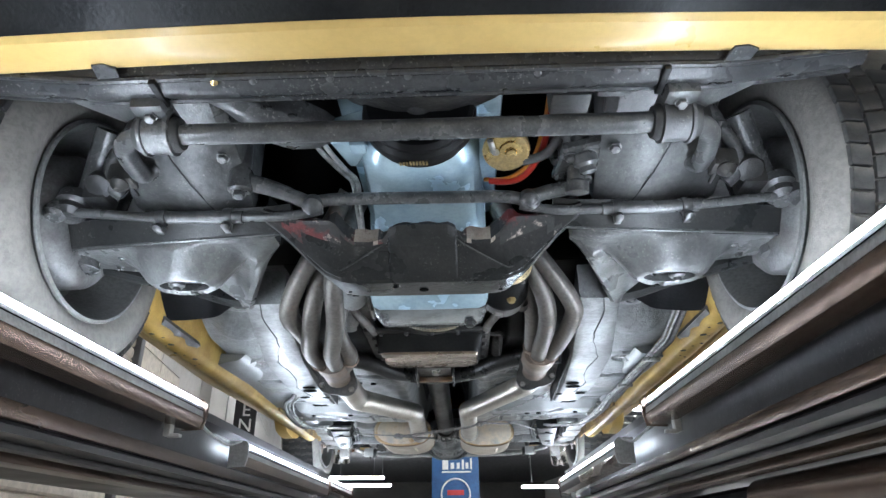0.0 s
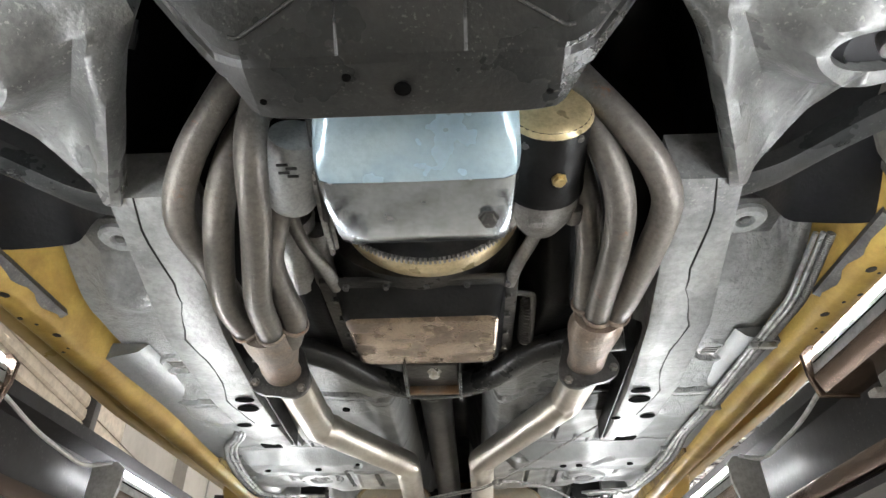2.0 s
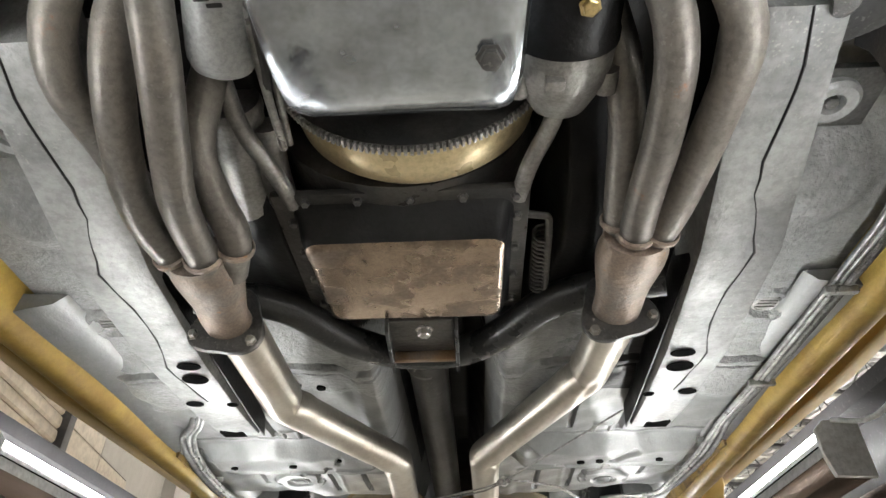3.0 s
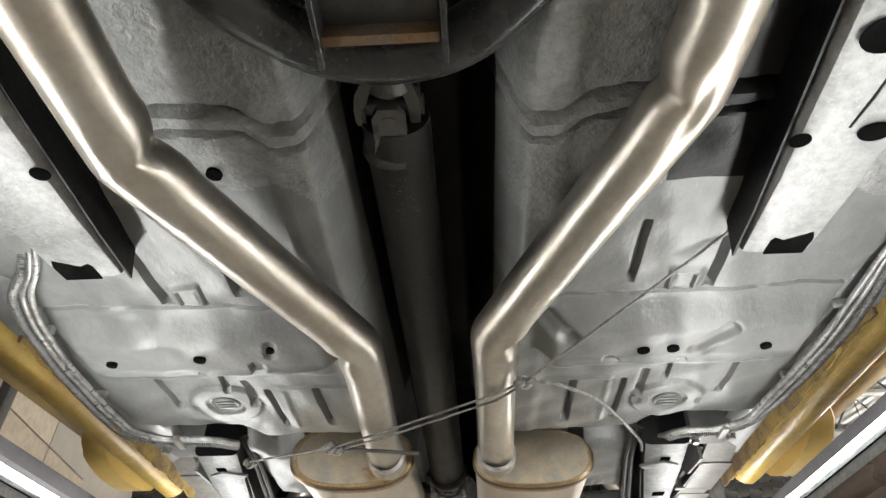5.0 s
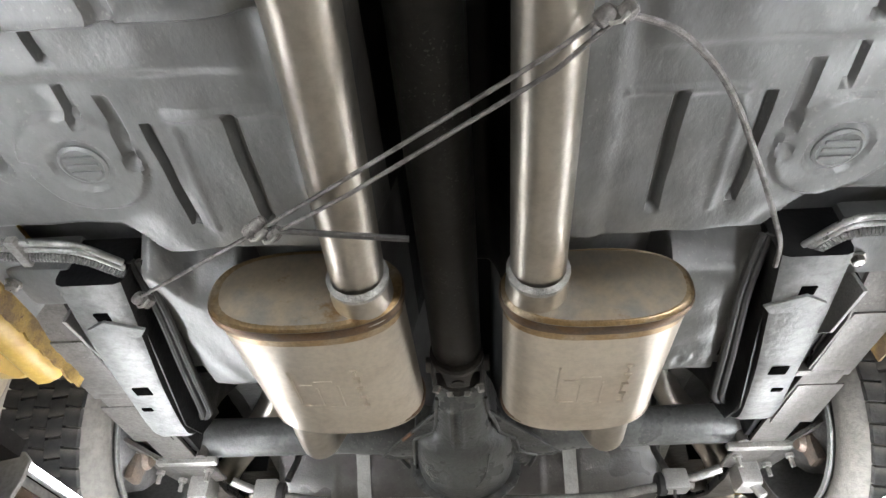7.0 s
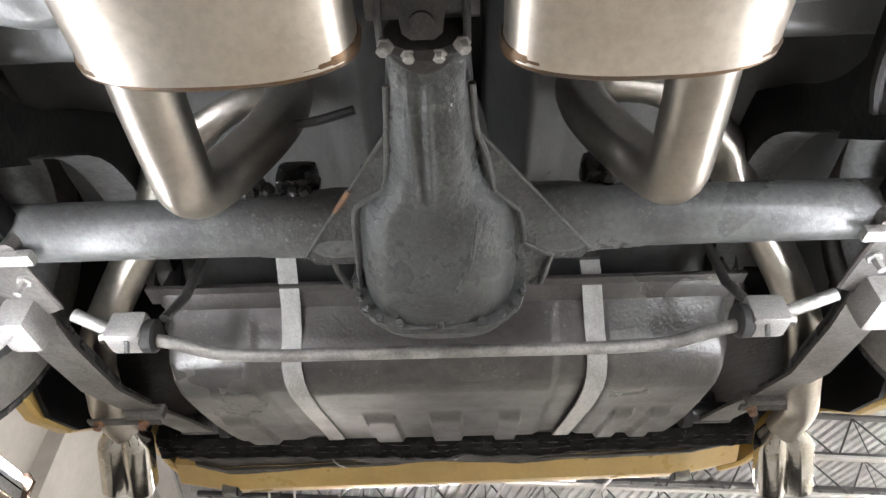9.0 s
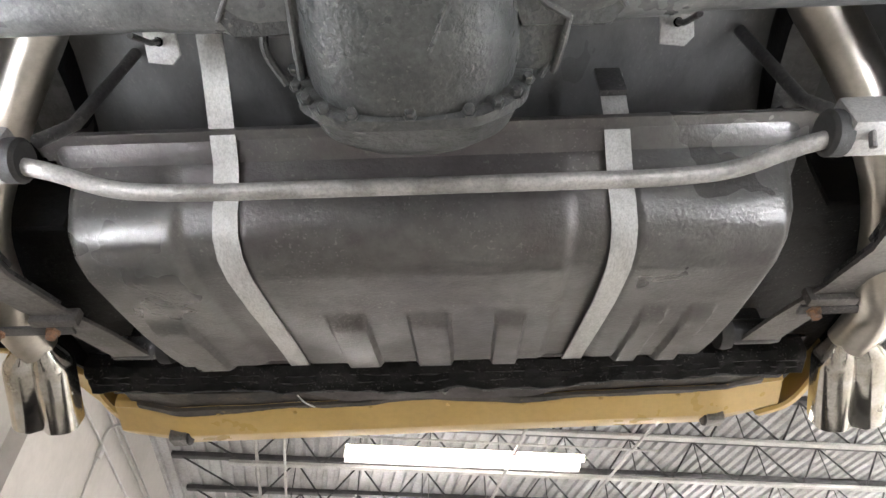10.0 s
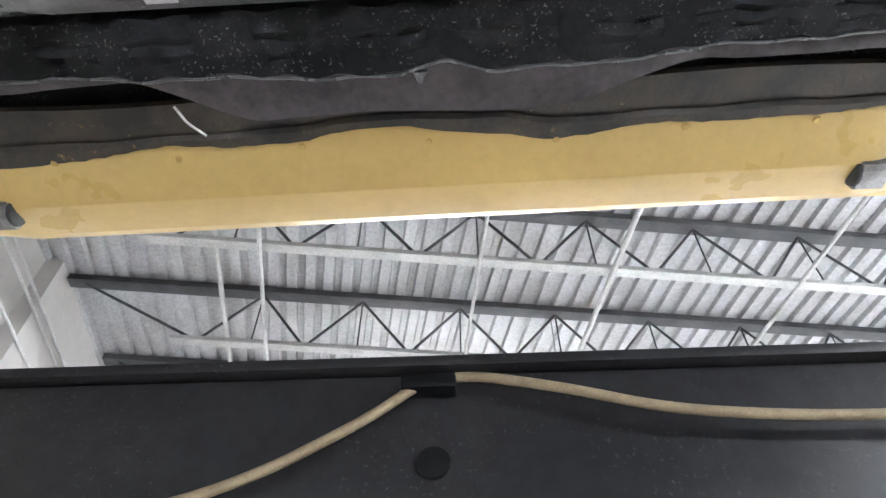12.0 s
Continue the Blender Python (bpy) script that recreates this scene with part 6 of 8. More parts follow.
HR = [
    [(0.17, 1.99, 2.06), (0.261, 2.018, 1.930), (0.298, 2.032, 1.880), (0.335, 2.062, 1.840), (0.358, 2.105, 1.816), (0.359, 2.150, 1.806), (0.348, 2.25, 1.792), (0.338, 2.345, 1.785), (0.318, 2.45, 1.783)],
    [(0.17, 2.02, 2.06), (0.236, 2.038, 1.94), (0.267, 2.061, 1.870), (0.286, 2.092, 1.832), (0.295, 2.14, 1.808), (0.296, 2.231, 1.790), (0.294, 2.33, 1.784), (0.298, 2.45, 1.780)],
    [(0.17, 2.10, 2.06), (0.235, 2.13, 1.95), (0.262, 2.19, 1.885), (0.272, 2.26, 1.848), (0.276, 2.36, 1.815), (0.284, 2.45, 1.792)]]
for paths, side, fl, end in ((HL, -1, V(-0.312, 2.568, 1.763), V(0.01, 0.18, -0.005)), (HR, 1, V(0.302, 2.588, 1.779), V(0.0, 0.18, -0.004))):
    hd = None
    tip = sum((Vector(p[-1]) for p in paths), Vector()) / len(paths)
    bm = B()
    add_tube(bm, [tip + V(0, -0.045, 0), tip + V(0, 0.005, 0), tip * 0.5 + fl * 0.5, fl + V(0, -0.03, 0), fl], lambda u: 0.044 + 0.006 * soft(0.0, 0.15, u) - 0.012 * soft(0.2, 0.8, u), 28, 0.02, flat=0.8)
    hd = part("exhaust_header", bm, RUSTY, car, "heat-rusted steel exhaust header")
    for p in paths:
        tube("primary_tube", p, 0.0228, HEADER, hd, "grey burnt steel primary tube", n=20, rad=0.028, steps=3)
        bm = B()
        e = (Vector(p[-1]) - Vector(p[-2])).normalized()
        add_lathe(bm, [(0.0245, -0.006), (0.0275, -0.003), (0.0275, 0.003), (0.0245, 0.006)], Vector(p[-1]) - e * 0.055, e, 20, False)
        part("weld", bm, RUSTY, hd, "rusty weld bead")
    # three-bolt flange, rounded triangle
    d = end.normalized()
    tri = []
    for k in range(36):
        a = 2 * math.pi * k / 36
        tri.append((0.059 * math.cos(a) + 0.009 * math.cos(3 * a) * math.cos(a), 0.059 * math.sin(a) + 0.009 * math.cos(3 * a) * math.sin(a)))
    m = axis_matrix(fl, d) @ Matrix.Rotation(radians(100 if side < 0 else 75), 4, "Z")
    bm = B()
    add_prism(bm, tri, m, 0.010, 0.002)
    part("flange", bm, DARK_STEEL, hd, "dark steel three-bolt flange")
    for a in (0, 120, 240):
        q = m @ Vector((0.056 * math.cos(radians(a)), 0.056 * math.sin(radians(a)), 0.010))
        bolt(hd, q, d, 0.007, 0.008)
        bolt(hd, q - d * 0.011, -d, 0.007, 0.008)

# front pipes with pinched bends
PIPE_L = [(-0.300, 2.578, 1.762), (-0.303, 2.893, 1.764), (-0.131, 3.372, 1.803), (-0.134, 3.47, 1.803), (-0.147, 3.90, 1.798)]
PIPE_R = [(0.304, 2.602, 1.778), (0.299, 2.870, 1.803), (0.096, 3.356, 1.806), (0.099, 3.45, 1.806), (0.107, 3.90, 1.797)]
for pts in (PIPE_L, PIPE_R):
    line = [Vector(pts[0])]
    for i in range(1, len(pts) - 1):
        p0, p1, p2 = Vector(pts[i - 1]), Vector(pts[i]), Vector(pts[i + 1])
        back, fore = (p0 - p1).normalized(), (p2 - p1).normalized()
        if i < 3:
            line += [p1 + back * (0.024 + 0.008 * k) for k in range(10, -1, -1)] + [p1] + [p1 + fore * (0.024 + 0.008 * k) for k in range(11)]
    line.append(Vector(pts[-1]))
    bm = add_tube(B(), line, 0.0385, 40, 0.050, steps=10)
    # crush-bent corners: the inside of each bend is dented
    for i in (1, 2):
        p0, p1, p2 = Vector(pts[i - 1]), Vector(pts[i]), Vector(pts[i + 1])
        inner = ((p0 - p1).normalized() + (p2 - p1).normalized()).normalized()
        along = inner.cross(V(0, 0, 1))
        for v in bm.verts:
            d = v.co - p1
            side = d.dot(inner)
            u = d.dot(along)
            if abs(u) < 0.11 and d.length < 0.13:
                v.co -= inner * 0.0075 * soft(0.010, 0.034, side) * math.exp(-(u / 0.011) ** 2)
                v.co += inner * 0.0030 * soft(0.0, 0.03, side) * math.exp(-((abs(u) - 0.040) / 0.016) ** 2)
                # shallow flute down the flank below the bend
                v.co.z += 0.005 * soft(0.012, 0.030, p1.z - v.co.z) * math.exp(-((side - 0.012) / 0.009) ** 2) * math.exp(-(u / 0.055) ** 2)
    part("front_pipe", bm, STAINLESS, car, "brushed stainless front exhaust pipe", sharp=60)
# mufflers
MUFF = {-1: ((-0.376, -0.090), -0.145), 1: ((0.056, 0.328), 0.106)}
for s, ((xa, xb), xin) in MUFF.items():
    cx, w = (xa + xb) / 2, (xb - xa) / 2
    zc, h = (1.812, 0.074) if s < 0 else (1.799, 0.068)

    def oval(y, k=1.0, dz=0.0, n=40):
        r = []
        for i in range(n):
            a = 2 * math.pi * i / n
            ca, sa = math.cos(a), math.sin(a)
            e = 0.80
            r.append((cx + (w * k) * math.copysign(abs(ca) ** e, ca), y, zc + dz + (h * k) * math.copysign(abs(sa) ** 0.82, sa)))
        return r

    ys = 3.895
    skew = 0.0 if s > 0 else 0.03
    bm = B()
    add_loft(bm, [oval(ys + 0.012), oval(ys + 0.02, 0.985), oval(ys + 0.325, 0.97, -0.002), oval(ys + 0.337, 0.985, -0.002)])
    for v in bm.verts:
        v.co.x += skew * (v.co.y - ys)
    mf = part("muffler", bm, MUFFLER, car, "oval brushed stainless muffler, heat tinted")
    bm = B()
    add_loft(bm, [oval(ys + 0.014, 1.005), oval(ys + 0.004, 1.0), oval(ys, 0.96), oval(ys - 0.001, 0.9)])
    part("front_cap", bm, MUFFLER_END, mf, "straw-tinted end cap")
    bm = B()
    add_loft(bm, [oval(ys + 0.005, 1.008), oval(ys - 0.0005, 0.972), oval(ys - 0.0016, 0.93 + 0.02 * s), oval(ys - 0.0008, 0.90 + 0.02 * s)], True, False)
    part("heat_band", bm, HEAT_BAND, mf, "brown heat-tinted rim")
    bm = B()
    add_loft(bm, [oval(ys + 0.026, 0.990), oval(ys + 0.030, 0.9875), oval(ys + 0.044, 0.986)], True, False)
    for v in bm.verts:
        v.co.x += skew * (v.co.y - ys)
    part("heat_band", bm, HEAT_BAND, mf, "brown heat-tinted rim")
    bm = B()
    add_loft(bm, [oval(ys + 0.006, 1.012), oval(ys + 0.012, 1.03), oval(ys + 0.020, 1.03), oval(ys + 0.026, 1.012), oval(ys + 0.024, 0.98)], True, False)
    part("front_seam", bm, SEAM, mf, "burnt rolled seam")
    bm = B()
    add_loft(bm, [oval(ys + 0.327, 0.985), oval(ys + 0.333, 1.0), oval(ys + 0.341, 0.99), oval(ys + 0.345, 0.94), oval(ys + 0.346, 0.8)])
    for v in bm.verts:
        v.co.x += skew * (v.co.y - ys)
    part("rear_cap", bm, SEAM, mf, "burnt rear seam")
    bm = B()
    add_lathe(bm, [(0.038, -0.05), (0.0425, -0.048), (0.0425, -0.03), (0.045, -0.02), (0.045, 0.002), (0.050, 0.006)], (xin, 3.90, 1.797), (0, 1, 0.05), 28, False)
    part("inlet_collar", bm, STAINLESS, mf)
    bm = B()
    add_lathe(bm, [(0.038, -0.060), (0.0445, -0.053), (0.0435, -0.044), (0.039, -0.038)], (xin, 3.90, 1.797), (0, 1, 0.05), 28, False)
    part("weld", bm, WELD, mf, "pale lumpy weld bead")
    # stamped mark that cannot be read: plain raised bars
    for k, (dx, dy, ww, ll) in enumerate(((-0.05, 0.17, 0.004, 0.10), (-0.015, 0.20, 0.004, 0.06), (0.0, 0.15, 0.03, 0.004), (0.02, 0.20, 0.004, 0.07), (0.01, 0.235, 0.03, 0.004), (0.055, 0.12, 0.012, 0.003), (0.055, 0.132, 0.003, 0.012), (0.055, 0.145, 0.012, 0.003), (0.058, 0.16, 0.003, 0.014), (0.055, 0.175, 0.012, 0.003), (0.052, 0.19, 0.003, 0.014), (0.055, 0.205, 0.012, 0.003), (0.058, 0.22, 0.003, 0.012), (0.055, 0.235, 0.012, 0.003), (-0.035, 0.23, 0.028, 0.004), (-0.03, 0.16, 0.022, 0.004))):
        bm = B()
        add_box(bm, (cx + dx + skew * dy, ys + dy, zc - h * 0.985 + 0.0005), (ww, ll, 0.004), 0.0012)
        part("stamped_bar", bm, MUFFLER, mf)
    xo = -0.305 if s < 0 else 0.262
    tipx, tipz = (-0.785, 1.925) if s < 0 else (0.735, 1.893)
    xm, xn, xk = (-0.52, -0.600, -0.735) if s < 0 else (0.495, 0.585, 0.695)
    tp = [(xo, 4.22, 1.795), (xo + s * 0.006, 4.30, 1.796), (xo + s * 0.012, 4.425, 1.800), (xo - s * 0.005, 4.450, 1.86), (xo - s * 0.065, 4.445, 1.97), (xo - s * 0.060, 4.47, 2.11), (s * 0.38, 4.52, 2.15), (xm - s * 0.01, 4.62, 2.09), (xm, 4.67, 2.04), (xn, 4.775, 1.980), (xk, 4.965, 1.947), (tipx - s * 0.005, 5.13, tipz + 0.015), (tipx + s * 0.02, 5.20, tipz + 0.012), (tipx, 5.275, tipz)]
    tl = tube("tail_pipe", tp, 0.036, STAINLESS, car, "stainless tail pipe curving over the axle", n=24, rad=0.09)
    # chrome twin-lobed tip
    bm = B()
    m = axis_matrix((tipx, 5.26, tipz), (s * 0.20, 1, -0.36))
    rings = []
    for h2, k in ((0.0, 0.58), (0.02, 0.80), (0.035, 0.95), (0.05, 1.0), (0.19, 1.04), (0.192, 1.0), (0.19, 0.97), (0.05, 0.92)):
        ring = []
        for i in range(48):
            a = 2 * math.pi * i / 48
            rx = 0.060 * math.copysign(abs(math.cos(a)) ** 0.6, math.cos(a))
            ry = 0.040 * math.copysign(abs(math.sin(a)) ** 0.6, math.sin(a)) * (1 - 0.30 * math.exp(-(rx / 0.007) ** 2))
            ring.append(m @ Vector((rx * k, ry * k, h2)))
        rings.append(ring)
    add_loft(bm, rings, True, False)
    part("chrome_tip", bm, CHROME, tl, "worn chrome twin exhaust tip")
    bm = B()
    add_box(bm, (tipx - s * 0.045, 5.175, 1.896), (0.16, 0.022, 0.007), 0.002)
    hg = part("pipe_hanger", bm, DARK_STEEL, tl, "flat steel pipe hanger")
    for dx in (-0.055, 0.045):
        bolt(tl, (tipx - s * 0.045 + dx, 5.175, 1.893), (0, 0, -1), 0.010, 0.014, RUST_BOLT, label="rusty hanger bolt")

# starter, filter, block side
ST, ST_D = (0.188, 2.014, 1.908), (0, 1, -0.12)
bm = B()
add_lathe(bm, [(0.001, 0), (0.058, 0.0), (0.061, 0.005), (0.061, 0.128), (0.063, 0.131), (0.063, 0.142)], ST, ST_D, 36)
st = part("starter_motor", bm, BLACK_PAINT_AND_SHADE, car, "black starter motor with a grey nose")
bm = B()
add_lathe(bm, [(0.0615, 0.142), (0.060, 0.155), (0.058, 0.185), (0.050, 0.205), (0.040, 0.225), (0.034, 0.236), (0.001, 0.236)], ST, ST_D, 32)
nose = part("nose", bm, CASTING, st, "grey cast nose")
bm = B()
add_box(bm, (0.172, 2.175, 1.832), (0.022, 0.014, 0.022), 0.003)
part("boss", bm, CASTING, nose)
for x in (0.135, 0.238):
    bm = B()
    add_lathe(bm, [(0.014, 0), (0.015, 0.01), (0.015, 0.03), (0.008, 0.034)], (x, 2.185, 1.865), (0, 1, -0.1), 14)
    part("bolt_lug", bm, CASTING, nose)
bm = B()
add_lathe(bm, [(0.001, -0.004), (0.046, -0.006), (0.056, -0.002), (0.0615, 0.004), (0.0625, 0.008), (0.0612, 0.010)], ST, ST_D, 32)
part("end_plate", bm, CONVERTER, st, "dull gold end plate")
for x, y, z in ((0.200, 2.085, 1.836), (0.150, 2.035, 1.858), (0.225, 2.025, 1.858)):
    bolt(st, (x, y, z), (0.05, -0.2, -1), 0.009 if y > 2.05 else 0.005, 0.008 if y > 2.05 else 0.004, GOLD if y > 2.05 else DARK_STEEL)
bm = B()
add_lathe(bm, [(0.001, 0), (0.024, 0.0), (0.034, 0.006), (0.0395, 0.018), (0.0405, 0.03), (0.0405, 0.128), (0.038, 0.138), (0.02, 0.14)], (-0.212, 2.172, 1.874), (0.24, -1, 0.2), 32)
of = part("oil_filter", bm, FILTER_WHITE, car, "pale grey spin-on oil filter")
for k in range(4):
    bm = B()
    add_box(bm, (-0.196 + 0.012 * (k % 2), 2.052 + k * 0.007, 1.8525 - k * 0.0012), (0.016, 0.004, 0.002), 0)
    part("print_bar", bm, SIGN_BLACK, of, "dark printed bar")
bm = B()
prof = []
for k in range(15):
    h = 0.014 * k
    prof.append((0.043 + (0.003 if k % 4 == 1 else 0.0), h))
add_lathe(bm, prof + [(0.03, 0.2), (0.001, 0.2)], (-0.250, 2.265, 1.935), (-0.06, 1, -0.08), 28)
part("ribbed_housing", bm, CASTING, car, "oil-stained ribbed cast housing")
tube("dipstick_tube", [(-0.150, 1.99, 1.93), (-0.158, 2.10, 1.855), (-0.162, 2.20, 1.850), (-0.168, 2.29, 1.862)], 0.0055, LINE_STEEL, car, "thin bent steel tube", n=8, rad=0.05)
tube("wire_loom", [(-0.155, 1.97, 1.93), (-0.15, 2.05, 1.87), (-0.152, 2.16, 1.845), (-0.165, 2.20, 1.86)], 0.006, RUBBER, car, n=8, rad=0.05)

# flexplate, converter, gearbox
bm = B()
add_lathe(bm, [(0.03, 0), (0.190, 0.0), (0.190, 0.012), (0.03, 0.012)], (0.0, 2.255, 2.012), (0, 1, 0), 72)
fx = part("flexplate", bm, CASE_DARK, car, "dark flexplate with a toothed ring gear")
me = bpy.data.meshes.new("gear_tooth")
bb = B()
add_box(bb, (0, 0, 0), (0.0042, 0.012, 0.007), 0.0008)
bb.to_mesh(me)
bb.free()
me.materials.append(CASTING)
for k in range(150):
    a = 2 * math.pi * k / 150
    if math.sin(a) > -0.15:
        continue
    ob = new("gear_tooth", me)
    ob.parent = fx
    ob.matrix_basis = Matrix.Translation((0.192 * math.cos(a), 2.262, 2.012 + 0.192 * math.sin(a))) @ Matrix.Rotation(-(a + math.pi / 2), 4, "Y")
bm = B()
add_lathe(bm, [(0.03, 0.012), (0.168, 0.012), (0.177, 0.022), (0.180, 0.05), (0.176, 0.078), (0.160, 0.098), (0.12, 0.11), (0.03, 0.115)], (0.0, 2.26, 2.012), (0, 1, 0), 72)
cv = part("torque_converter", bm, CONVERTER, car, "gold painted torque converter")
bm = B()
prof = [(2.36, 0.19), (2.40, 0.195), (2.66, 0.17), (2.70, 0.10), (2.80, 0.07)]
rings = []
for y, w in prof:
    rings.append([(-0.02 + w * math.cos(a), y, 2.0 + w * 0.8 * math.sin(a)) for a in [2 * math.pi * k / 28 for k in range(28)]])
add_loft(bm, rings)
gb = part("gearbox_case", bm, CASE_DARK, car, "oily dark automatic gearbox case")
for s, x0 in ((-1, -0.20), (1, 0.165)):
    bm = B()
    add_tube(bm, [(x0 + s * 0.03, 2.20, 1.90), (x0 + s * 0.022, 2.27, 1.875), (x0 - s * 0.01, 2.335, 1.858), (x0 - s * 0.02, 2.40, 1.858)], 0.012, 10, 0.04)
    part("bell_brace", bm, CASTING, gb, "grey bell housing brace")
bm = B()
add_box(bm, (-0.025, 2.532, 1.858), (0.372, 0.318, 0.014), 0.006)
part("pan_flange", bm, CASE_DARK, gb, "oily pan rail")
bm = B()


def pan_ring(w0, w1, y0, y1, z0, z1, c=0.022):
    r = []
    for cx, cy, a0 in ((w1 - c, y1 - c, 0), (w0 + c, y1 - c, 90), (w0 + c, y0 + c, 180), (w1 - c, y0 + c, 270)):
        for k in range(5):
            a = radians(a0 + k * 22.5)
            yy = cy + c * math.sin(a)
            r.append((cx + c * math.cos(a), yy, z0 + (z1 - z0) * (yy - y0) / (y1 - y0)))
    return r


add_loft(bm, [pan_ring(-0.183, 0.138, 2.392, 2.684, 1.85, 1.85), pan_ring(-0.178, 0.133, 2.398, 2.680, 1.842, 1.845), pan_ring(-0.172, 0.127, 2.412, 2.674, 1.812, 1.828), pan_ring(-0.168, 0.123, 2.424, 2.670, 1.803, 1.822)])
tpan = part("gearbox_pan", bm, BLACK_PAINT_AND_SHADE, gb, "black sided gearbox oil pan")
bm = B()
add_loft(bm, [pan_ring(-0.168, 0.123, 2.4245, 2.6705, 1.8035, 1.8225), pan_ring(-0.163, 0.118, 2.430, 2.666, 1.799, 1.819), pan_ring(-0.158, 0.113, 2.435, 2.661, 1.798, 1.818)])
part("pan_bottom", bm, PAN_BROWN, gb, "bare brownish pan bottom")
for k in range(5):
    bolt(gb, (-0.16 + k * 0.075, 2.386, 1.851), (0, -0.2, -1), 0.006, 0.008, DARK_STEEL)
for k in range(4):
    bolt(gb, (0.143, 2.43 + k * 0.075, 1.851), (0, 0, -1), 0.006, 0.008, DARK_STEEL)
    bolt(gb, (-0.187, 2.43 + k * 0.075, 1.851), (0, 0, -1), 0.006, 0.008, DARK_STEEL)
coil = [(0.188 + 0.015 * math.cos(k * 0.7), 2.50 + k * 0.0011, 1.872 - k * 0.0001 + 0.015 * math.sin(k * 0.7)) for k in range(130)]
tube("shift_spring", coil, 0.0025, DARK_STEEL, gb, "kickdown lever spring", n=6)
tube("shift_lever", [(0.15, 2.44, 1.86), (0.192, 2.445, 1.858), (0.196, 2.50, 1.86), (0.200, 2.66, 1.848)], 0.006, DARK_STEEL, gb, n=8, rad=0.01)
tube("cooler_hose", [(-0.205, 2.30, 1.92), (-0.21, 2.42, 1.895), (-0.20, 2.56, 1.90), (-0.20, 2.70, 1.93)], 0.022, CASTING, gb, n=12, rad=0.05)

# gearbox crossmember
xm = B()
pts = [(-0.395, 2.60, 1.835), (-0.30, 2.63, 1.845), (-0.235, 2.665, 1.842), (-0.17, 2.755, 1.830), (-0.09, 2.820, 1.833), (-0.02, 2.838, 1.834), (0.06, 2.822, 1.833), (0.13, 2.755, 1.830), (0.20, 2.66, 1.838), (0.28, 2.62, 1.842), (0.39, 2.59, 1.835)]
add_tube(xm, pts, 0.030, 18, 0.08)
tx = part("gearbox_crossmember", xm, CROSS_BLACK, car, "worn black tubular gearbox crossmember")
bm = B()
add_box(bm, (-0.018, 2.735, 1.822), (0.115, 0.12, 0.010), 0.003)
part("mount_plate", bm, CASE_DARK, tx, "oily brown mount plate")
bm = B()
add_box(bm, (-0.018, 2.792, 1.812), (0.118, 0.012, 0.028), 0.003)
part("mount_lip", bm, SEAM, tx, "rusted mount lip")
for dx in (-0.062, 0.060):
    bm = B()
    add_prism(bm, [(2.665, 1.86), (2.68, 1.800), (2.815, 1.786), (2.81, 1.83), (2.75, 1.86)], Matrix(((0, 0, 1, -0.018 + dx), (1, 0, 0, 0), (0, 1, 0, 0), (0, 0, 0, 1))), 0.006, 0.001)
    part("mount_ear", bm, CROSS_BLACK, tx, "black steel mount ear")
bolt(tx, (-0.012, 2.70, 1.816), (0, 0, -1), 0.012, 0.014)

# drive shaft
ds = tube("drive_shaft", [(-0.030, 2.985, 1.922), (-0.020, 4.19, 1.876)], 0.046, DRIVE_STEEL, car, "dark oiled steel drive shaft", n=28)
bm = B()
add_lathe(bm, [(0.024, -0.10), (0.024, -0.03), (0.030, -0.018), (0.018, -0.006)], (-0.012, 2.90, 1.842), (0, 1, 0), 20)
for dx in (-0.040, 0.030):
    add_loft(bm, [[(-0.012 + dx * k - w, y, 1.842 - h), (-0.012 + dx * k + w, y, 1.842 - h), (-0.012 + dx * k + w, y, 1.842 + h), (-0.012 + dx * k - w, y, 1.842 + h)] for y, k, w, h in ((2.868, 0.5, 0.012, 0.014), (2.885, 0.85, 0.009, 0.018), (2.905, 1.0, 0.007, 0.021), (2.925, 1.0, 0.007, 0.021), (2.938, 1.0, 0.006, 0.013))])
for dz in (-0.034, 0.034):
    add_loft(bm, [[(-0.014 - h, y, 1.842 + dz * k - w), (-0.014 + h, y, 1.842 + dz * k - w), (-0.014 + h, y, 1.842 + dz * k + w), (-0.014 - h, y, 1.842 + dz * k + w)] for y, k, w, h in ((2.892, 1.0, 0.006, 0.012), (2.906, 1.0, 0.007, 0.021), (2.926, 1.0, 0.007, 0.021), (2.946, 0.9, 0.009, 0.022), (2.972, 0.6, 0.014, 0.026))])
add_tube(bm, [(-0.060, 2.916, 1.842), (0.030, 2.916, 1.842)], 0.0135, 14)
add_tube(bm, [(-0.014, 2.916, 1.800), (-0.014, 2.916, 1.884)], 0.0135, 14)
add_lathe(bm, [(0.020, 0), (0.038, 0.014), (0.0465, 0.024), (0.0465, 0.034)], (-0.014, 2.955, 1.842), (0, 1, -0.03), 24)
bmesh.ops.translate(bm, vec=(-0.020, 0.050, 0.078), verts=bm.verts)
part("front_yoke", bm, CASE_DARK, ds, "steel yoke and universal joint")
UJ = (-0.020, 4.222, 1.866)
bm = B()
add_lathe(bm, [(0.046, -0.050), (0.050, -0.046), (0.050, -0.036), (0.040, -0.026), (0.026, -0.018)], UJ, (0, 1, 0), 28)
